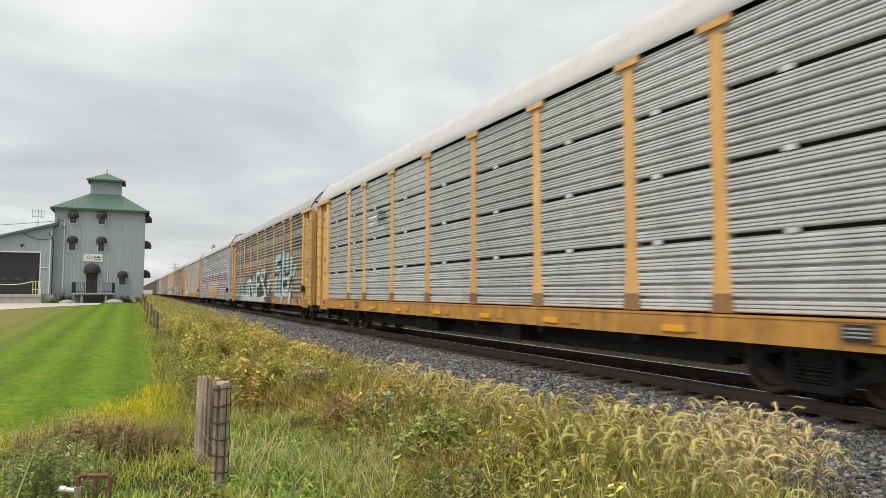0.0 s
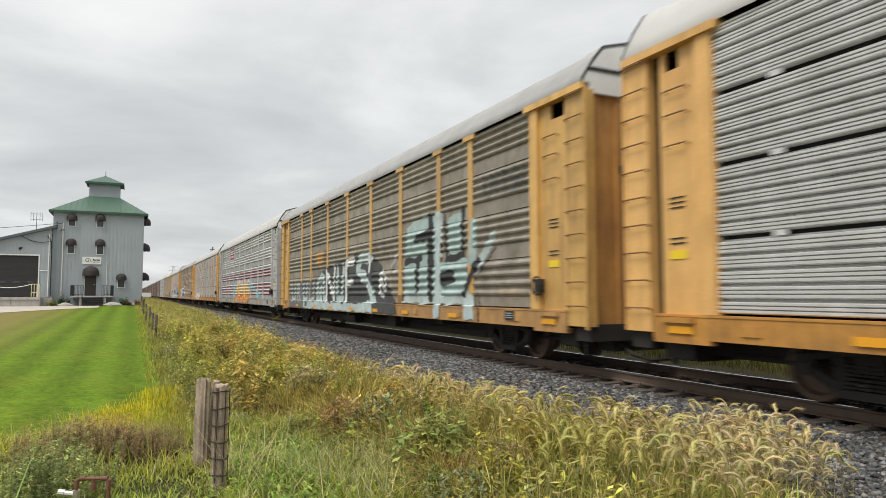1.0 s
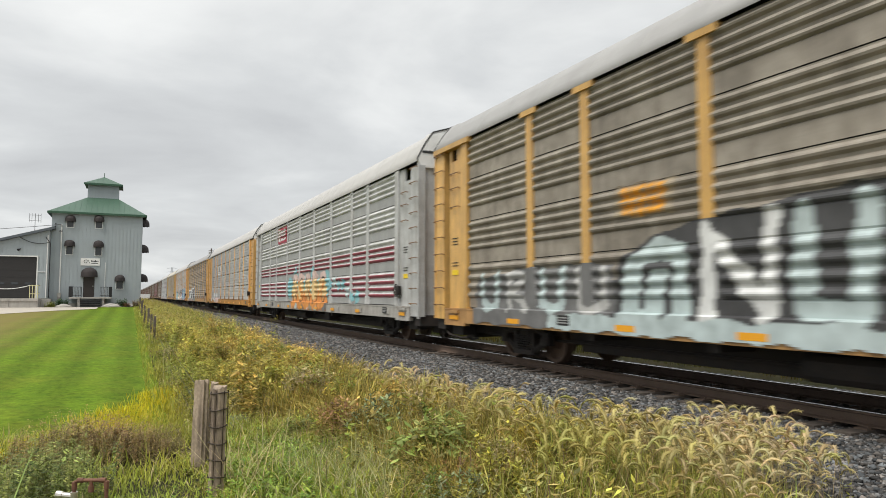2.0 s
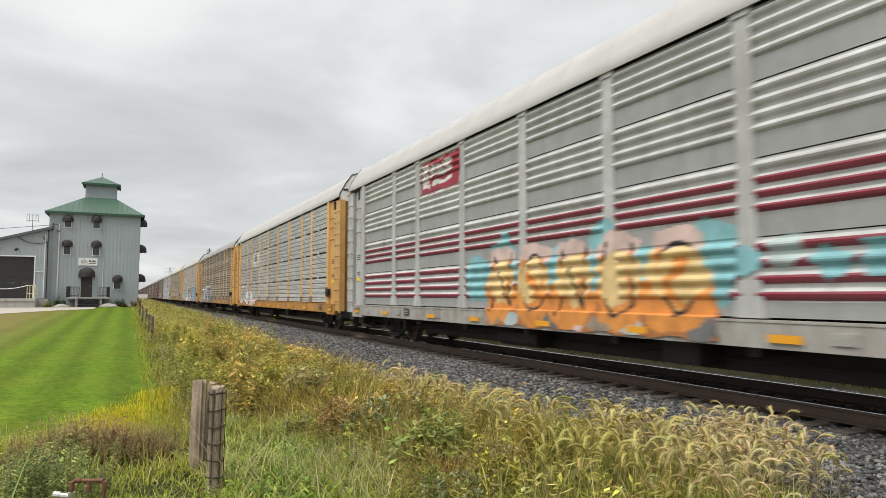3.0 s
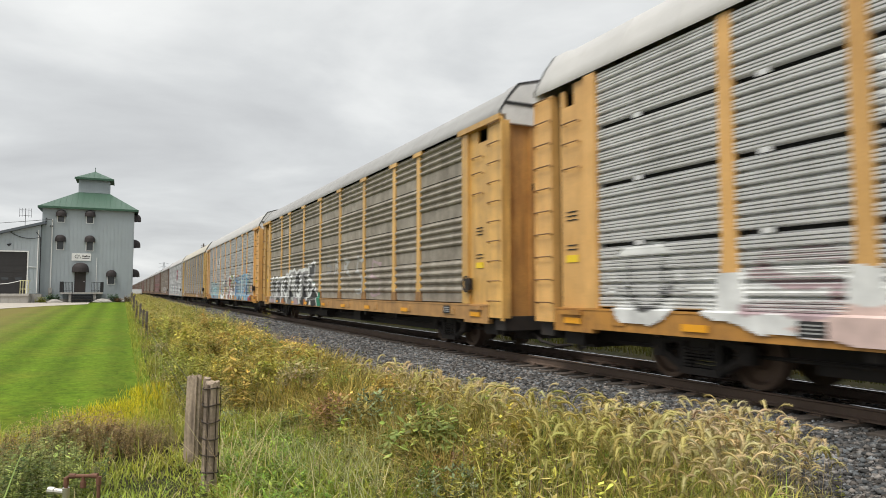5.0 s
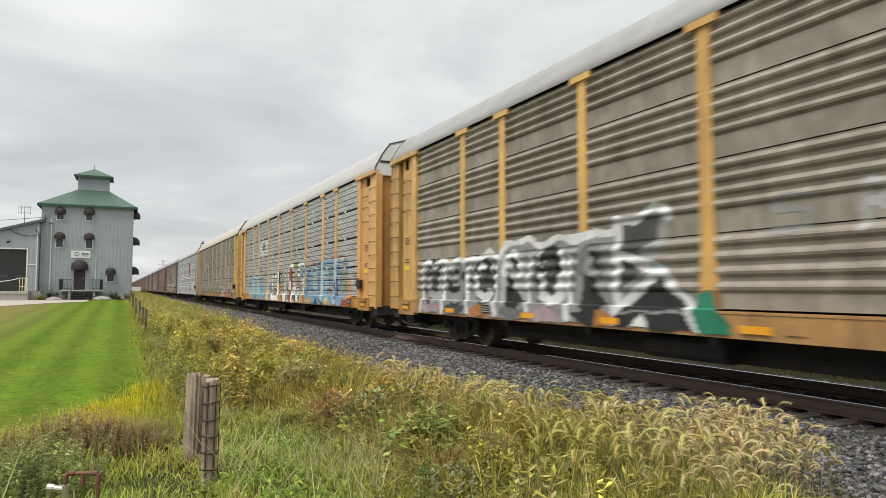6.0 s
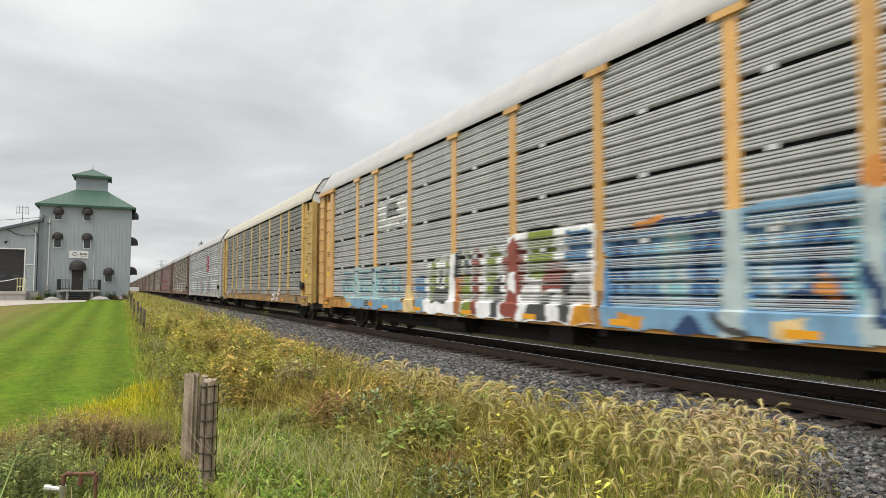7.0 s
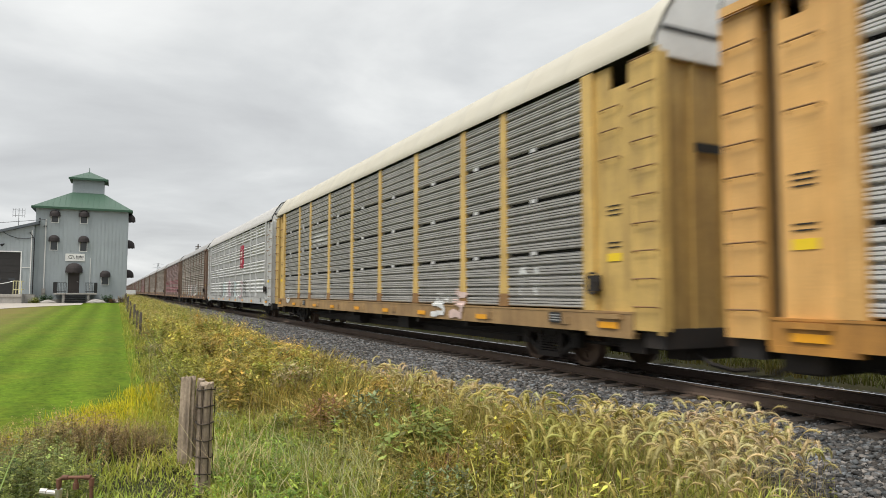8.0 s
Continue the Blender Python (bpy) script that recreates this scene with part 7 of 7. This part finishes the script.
    weed_patch("mugwort", "grey-green feathery weeds beside the pipe", (10, 11, 12), x, y, RNG.uniform(0.26, 0.62, n), vary(blend(np.array((0.11, 0.16, 0.035)), np.array((0.33, 0.34, 0.10)), RNG.uniform(0, 1, n)), 0.4), vary(np.tile((0.26, 0.27, 0.09), (n, 1)), 0.3), leaf=0.085, leaves=40, tops=12)
    # small-leaved plants that fill the strip, dark at the foot, with bare twigs between
    x, y = strip_points(3.6, 15.0, 46, 1.1, 5.2)
    k = RNG.uniform(0, 1, len(x)) < 0.15 + clumpy(x, y, 2.4, 71)
    x, y = x[k], y[k]
    m = len(x)
    tone = weed_tone(x, y) * (0.45 + 0.75 * RNG.uniform(0, 1, (m, 1)))
    weed_patch("small_leaved_weeds", "small-leaved mixed weeds, olive to gold, filling the strip", (51, 52, 53, 54, 55), x, y, weed_height(x, y) * RNG.uniform(0.45, 1.1, m), vary(tone, 0.4), vary(blend(GOLD * 0.9, RUSSET * 1.1, RNG.uniform(0, 1, m)), 0.35), leaf=0.14, leaves=18, tops=6)
    # the lush low patch by the post
    n = 900
    x, y = RNG.normal(1.45, 0.30, n), RNG.normal(7.4, 0.75, n)
    weed_patch("clover", "lush low bright green leaves by the fence post", (61, 62), x, y, RNG.uniform(0.10, 0.26, n), vary(blend(np.array((0.15, 0.26, 0.03)), np.array((0.32, 0.40, 0.07)), RNG.uniform(0, 1, n)), 0.3), vary(np.tile(LIME, (n, 1)), 0.2), leaf=0.24, leaves=16, tops=2)
    # broad leaves in one stand
    n = 46
    x, y = RNG.normal(3.0, 0.24, n), RNG.normal(6.5, 0.30, n)
    weed_patch("milkweed", "stand of broad pale green leaves among the grass", (63, 64), x, y, RNG.uniform(0.42, 0.74, n), vary(blend(np.array((0.22, 0.30, 0.06)), np.array((0.44, 0.45, 0.14)), RNG.uniform(0, 1, n)), 0.3), vary(np.tile(RUSSET * 1.6, (n, 1)), 0.3), leaf=0.21, leaves=15, tops=3)
    # drooping golden grass in dense stools, dark inside
    bits = []
    for cx, cy, spread, count in ((2.9, 9.3, 0.34, 1500), (3.35, 9.9, 0.38, 1500), (3.0, 8.4, 0.25, 700), (3.7, 8.6, 0.34, 1100), (3.5, 11.6, 0.45, 1200), (2.4, 10.6, 0.30, 700), (3.9, 7.2, 0.32, 800), (2.6, 13.4, 0.5, 1300), (3.9, 14.5, 0.5, 1300)):
        px, py = RNG.normal(cx, spread, count), RNG.normal(cy, spread, count)
        off = np.hypot(px - cx, py - cy) / spread
        tone = blend(np.array((0.16, 0.15, 0.03)), np.array((0.56, 0.43, 0.11)), RNG.uniform(0, 1, count) ** 1.3)
        bits.append(blades(px, py, RNG.uniform(0.4, 0.86, count) * np.clip(1.15 - 0.2 * off, 0.4, 1.1), 0.016 * RNG.uniform(0.6, 1.4, count), vary(tone, 0.3), 0.5, 1.9))
    # grey-green stalks, dead twigs
    n = 650
    px, py = RNG.normal(2.15, 0.42, n), RNG.normal(6.7, 0.6, n)
    bits.append(blades(px, py, RNG.uniform(0.3, 0.62, n), 0.007 * RNG.uniform(0.6, 1.4, n), vary(blend(np.array((0.24, 0.28, 0.10)), np.array((0.52, 0.49, 0.25)), RNG.uniform(0, 1, n)), 0.4), 0.5, 1.0))
    n = 420
    px, py = strip_points(3.6, 14.0, n / 30.0, 1.2, 5.0)
    n = len(px)
    bits.append(blades(px, py, weed_height(px, py) * RNG.uniform(0.9, 1.5, n), 0.009 * np.ones(n), vary(np.tile((0.20, 0.13, 0.08), (n, 1)), 0.4), 0.3, 0.5))
    tagged(new("stool_grass", gather("stool_grass", bits, LEAF)), "dense stools of drooping golden grass with grey-green stalks", "grass", kind="stuff")
    # long leaves of a plant close to the lens side
    m = 26
    x, y = RNG.normal(-1.0, 0.12, m), RNG.normal(5.3, 0.15, m)
    bits = [blades(x, y, RNG.uniform(0.8, 1.25, m), 0.022 * np.ones(m), vary(np.tile((0.22, 0.32, 0.09), (m, 1)), 0.3), 0.6, 1.3)]
    x, y = RNG.normal(1.15, 0.14, 60), RNG.normal(7.2, 0.35, 60)
    bits.append(blades(x, y, RNG.uniform(0.5, 0.95, 60), 0.006 * np.ones(60), vary(np.tile(STRAW, (60, 1)), 0.2), 0.6, 0.7))
    tagged(new("reed_grass", gather("reed_grass", bits, LEAF)), "long arching grass leaves and dry stalks by the fence", "grass", kind="stuff")
    # shrubs at the tower's foot
    for x, y, s, c in ((-5.25, FRONT - 1.0, 0.75, DARK_LEAF), (-6.1, FRONT - 2.3, 0.55, np.array((0.26, 0.28, 0.05))), (-0.55, FRONT - 1.5, 0.75, DARK_LEAF * 0.8), (-0.2, FRONT - 1.9, 0.45, RUSSET), (0.55, FRONT - 3.0, 0.6, np.array((0.20, 0.14, 0.06)))):
        m = 46
        px, py = RNG.normal(x, s * 0.3, m), RNG.normal(y, s * 0.2, m)
        bits = []
        v, f, t = leafy(int(s * 100), 24, 8, 0.2)
        bits.append(repeat(v, f, np.stack([px, py, ground_z(px, py)], -1), turns(m, 0.45), RNG.uniform(0.6, 1.1, m) * s, vary(np.tile(c, (m, 1)), 0.3), np.abs(t)))
        tagged(new("shrub", gather("shrub", bits, LEAF)), "small leafy shrub at the tower's foot", "shrub", "shrubs at the tower")


tall_grass()
low_growth()
seed_heads()
weeds()

# ---- fence, tap and far things ----
POST_WOOD = material("weathered_grey_wood", (0.41, 0.325, 0.24), 0.9, scale=5, var=0.45, bump=0.8, relief=0.03, streak=((0.07, 0.05, 0.04), 0.95), grime=((0.17, 0.13, 0.09), 0.6, 4.0))
DARK_WOOD = material("dark_weathered_wood", (0.12, 0.10, 0.085), 0.9, scale=6, var=0.4, bump=0.5)
WIRE = material("rusty_fence_wire", (0.05, 0.038, 0.03), 0.6, 0.6)
RUSTY = material("rusty_water_pipe", (0.17, 0.08, 0.05), 0.75, 0.2, scale=20, var=0.4, grime=((0.10, 0.05, 0.03), 0.5, 8.0))
BRASS = material("worn_chrome_tap", (0.55, 0.52, 0.47), 0.35, 0.8, scale=20)


def post_bm(radius, height, seed, split=False):
    """A riven round post with cracks and a rough top."""
    bm = bmesh.new()
    r = random.Random(seed)
    sides, rings = 26, 14
    groove = [r.choice((1.0, 1.0, 0.95, 0.74)) for _ in range(sides)]
    out = []
    for k in range(rings + 1):
        z = -0.3 + (height + 0.3) * k / rings
        ring = []
        for j in range(sides):
            a = 2 * math.pi * j / sides
            q = radius * groove[j] * (1 + 0.05 * noise.noise(Vector((math.cos(a) * 2, math.sin(a) * 2, z * 3 + seed)))) * (1.03 - 0.08 * k / rings)
            x, y = q * math.cos(a), q * math.sin(a)
            if split and x > 0:
                x *= 0.35
            ring.append(bm.verts.new((x, y, z + (r.uniform(-0.03, 0.03) if k == rings else 0))))
        out.append(ring)
    for r0, r1 in zip(out, out[1:]):
        for j in range(sides):
            bm.faces.new((r0[j], r0[(j + 1) % sides], r1[(j + 1) % sides], r1[j]))
    bm.faces.new(out[-1])
    return bm


def fence():
    f = tagged(new("wire_fence"), "old wire fence with weathered grey wooden posts", "fence")
    g = float(ground_z(0.8, 7.2))
    p = part("post", post_bm(0.084, 1.05, 3), POST_WOOD, f, "weathered round post wrapped in wire", at=pose(0.84, 7.15, g, 0, 1.0, 20))
    bm = bmesh.new()
    for k in range(6):
        z = 0.18 + k * 0.165
        tube(bm, [(0.087 * math.cos(a), 0.087 * math.sin(a), z + 0.008 * math.sin(a * 2 + k)) for a in np.linspace(0, 2 * math.pi, 17)], 0.006, 5)
    for a in (-2.4, -1.5, -0.6):
        tube(bm, [(0.088 * math.cos(a), 0.088 * math.sin(a), 0.12), (0.086 * math.cos(a + 0.05), 0.086 * math.sin(a + 0.05), 1.03)], 0.004, 5)
    part("wire_wrap", bm, WIRE, p, "rusty wire mesh wrap")
    part("post", post_bm(0.10, 1.00, 8, True), POST_WOOD, f, "split weathered post with hollow side", at=pose(0.78, 8.2, float(ground_z(0.78, 8.2)), 0, 1.5, 35))
    part("post", post_bm(0.045, 0.95, 12), POST_WOOD, f, at=pose(0.87, 8.35, float(ground_z(0.8, 8.3)), 2, 4, 10))
    ys = [27.0, 30.0, 33.5, 36.0, 39.0, 43.0, 47.0, 50.5, 54.0, 57.0, 60.0, 63.0]
    small = to_mesh("post", post_bm(0.05, 0.85, 21), DARK_WOOD)
    r = random.Random(2)
    for y in ys:
        part("post", small, DARK_WOOD, f, at=pose(0.82 + r.uniform(-0.06, 0.06), y, float(ground_z(0.82, y)) + r.uniform(-0.1, 0.1), r.uniform(-4, 4), r.uniform(-5, 5), r.uniform(0, 360)))
    for k, z in enumerate((0.3, 0.52, 0.76)):
        bm = bmesh.new()
        line = [8.2] + ys
        pts = []
        for a, b in zip(line, line[1:]):
            for j in range(4):
                y = a + (b - a) * j / 4
                pts.append((0.86, y, float(ground_z(0.82, y)) + z - 0.12 * (j / 4) * (1 - j / 4)))
        tube(bm, pts, 0.004, 4)
        part("wire", bm, WIRE, f)


def tap():
    t = tagged(new("standpipe"), "rusty standpipe with a worn chrome tap", "water tap")
    at = pose(-0.19, 5.06, 0.03, 0, 0, -24)
    t.matrix_basis = at
    bm = bmesh.new()
    tube(bm, [(0.10, 0, -0.1), (0.10, 0, 0.70), (0.095, 0, 0.725), (0.07, 0, 0.735), (-0.08, 0, 0.735), (-0.105, 0, 0.725), (-0.11, 0, 0.70), (-0.11, 0, 0.62)], 0.0115, 10)
    p = part("pipe", bm, RUSTY, t, "rusty bent steel pipe")
    for q, d in (((0.10, 0, 0.68), (0, 0, 0.05)), ((0.055, 0, 0.735), (0.04, 0, 0)), ((-0.09, 0, 0.735), (0.04, 0, 0)), ((-0.11, 0, 0.675), (0, 0, 0.05))):
        bm = bmesh.new()
        tube(bm, [q, tuple(a + b for a, b in zip(q, d))], 0.0165, 10)
        part("fitting", bm, RUSTY, p)
    bm = bmesh.new()
    tube(bm, [(-0.11, 0, 0.66), (-0.11, 0, 0.56), (-0.11, 0, -0.1)], [0.024, 0.02, 0.016], 10)
    tube(bm, [(-0.10, 0, 0.63), (-0.19, 0, 0.64)], 0.019, 10)
    tube(bm, [(-0.185, 0, 0.64), (-0.225, 0, 0.645)], 0.024, 10)
    part("tap", bm, BRASS, t, "worn chrome tap", bevel=0.003)
    bm = bmesh.new()
    tube(bm, [(0.0, 0, 0.735), (0.0, 0, 0.695)], 0.012, 8)
    tube(bm, [(0.0, 0, 0.70), (0.0, 0, 0.66)], 0.018, 10)
    part("valve", bm, RUSTY, t, "small hanging drain valve")


def pylon(x, y, h, name, label, arms):
    bm = bmesh.new()
    z = 0.0
    b = h * 0.09
    for sx in (-1, 1):
        for sy in (-1, 1):
            tube(bm, [(sx * b, sy * b, 0), (sx * b * 0.18, sy * b * 0.18, h)], h * 0.006, 4)
    for k in range(7):
        w0, w1 = b * (1 - 0.82 * k / 7), b * (1 - 0.82 * (k + 1) / 7)
        for s in (-1, 1):
            tube(bm, [(-s * w0, -w0, h * k / 7), (s * w1, -w1, h * (k + 1) / 7)], h * 0.003, 4)
    for a in arms:
        tube(bm, [(-h * 0.16, 0, h * a), (0, 0, h * (a + 0.03)), (h * 0.16, 0, h * a)], h * 0.006, 4)
    ob = new(name, to_mesh(name, bm, material("far_" + name, (0.42, 0.44, 0.46), 0.7)))
    ob.matrix_basis = pose(x, y, 0)
    tagged(ob, label, "pylon", "power pylons")


def far_things():
    pylon(40, 760, 32, "pylon", "distant lattice power pylon in haze", (0.72, 0.84, 0.96))
    pole = tagged(new("utility_pole"), "wooden utility pole beyond the train", "utility pole")
    pole.matrix_basis = pose(15.6, 150, -1.9)
    bm = bmesh.new()
    tube(bm, [(0, 0, -0.5), (0, 0, 14.0)], [0.2, 0.13], 8)
    part("mast", bm, DARK_WOOD, pole)
    bm = bmesh.new()
    tube(bm, [(-0.25, -0.2, 12.2), (-0.25, -0.2, 13.2)], 0.3, 10)
    part("transformer", bm, M["grey_flat"], pole, "grey transformer can")
    bm = bmesh.new()
    box(bm, -0.55, 0.55, -0.06, 0.06, 13.4, 13.55)
    part("crossarm", bm, DARK_WOOD, pole)
    van = tagged(new("parked_trailer"), "white box trailer parked beyond the tower", "trailer")
    van.matrix_basis = pose(2.8, 150, 0.93)
    bm = bmesh.new()
    box(bm, -1.0, 1.0, 0, 5, 0.5, 1.4)
    part("body", bm, M["white"], van, bevel=0.05)
    for x in (-0.8, 0.8):
        bm = bmesh.new()
        tube(bm, [(x - 0.12, 0.8, 0.36), (x + 0.12, 0.8, 0.36)], 0.36, 14)
        part("wheel", bm, M["black"], van)
    # overhead service wire to the tower
    w = tagged(new("service_wire"), "thin overhead wire that runs to the tower", "cable")
    bm = bmesh.new()
    tube(bm, [(-5.62 - 30 * k / 20, FRONT - 0.3 - 4 * k / 20, 8.3 - 1.2 * math.sin(math.pi * k / 20) * 0.9 - 1.0 * k / 20) for k in range(21)], 0.02, 4)
    part("wire", bm, RAILING, w)


fence()
tap()
far_things()


# ---- what moves ----
def motions():
    """The train runs past at an even speed, and its nearest wheels turn."""
    times = [k / 2 for k in range(17)]
    slips = [0.714 if k % 2 else 0.0 for k in range(len(times))]
    for car, y in zip(CARS, START):
        walk(car, [(t, pose(TRACK_X, y + slip - SPEED * t, 0)) for t, slip in zip(times, slips)])
    step = math.degrees(SPEED / FPS / WHEEL_R)
    for car in CARS[:7]:
        for t in car.children:
            if not t.name.startswith("truck"):
                continue
            for w in t.children:
                if w.name.startswith("wheelset"):
                    at = w.matrix_basis.translation.copy()
                    walk(w, [(k / FPS, pose(*at, step * k)) for k in range(241)])


motions()
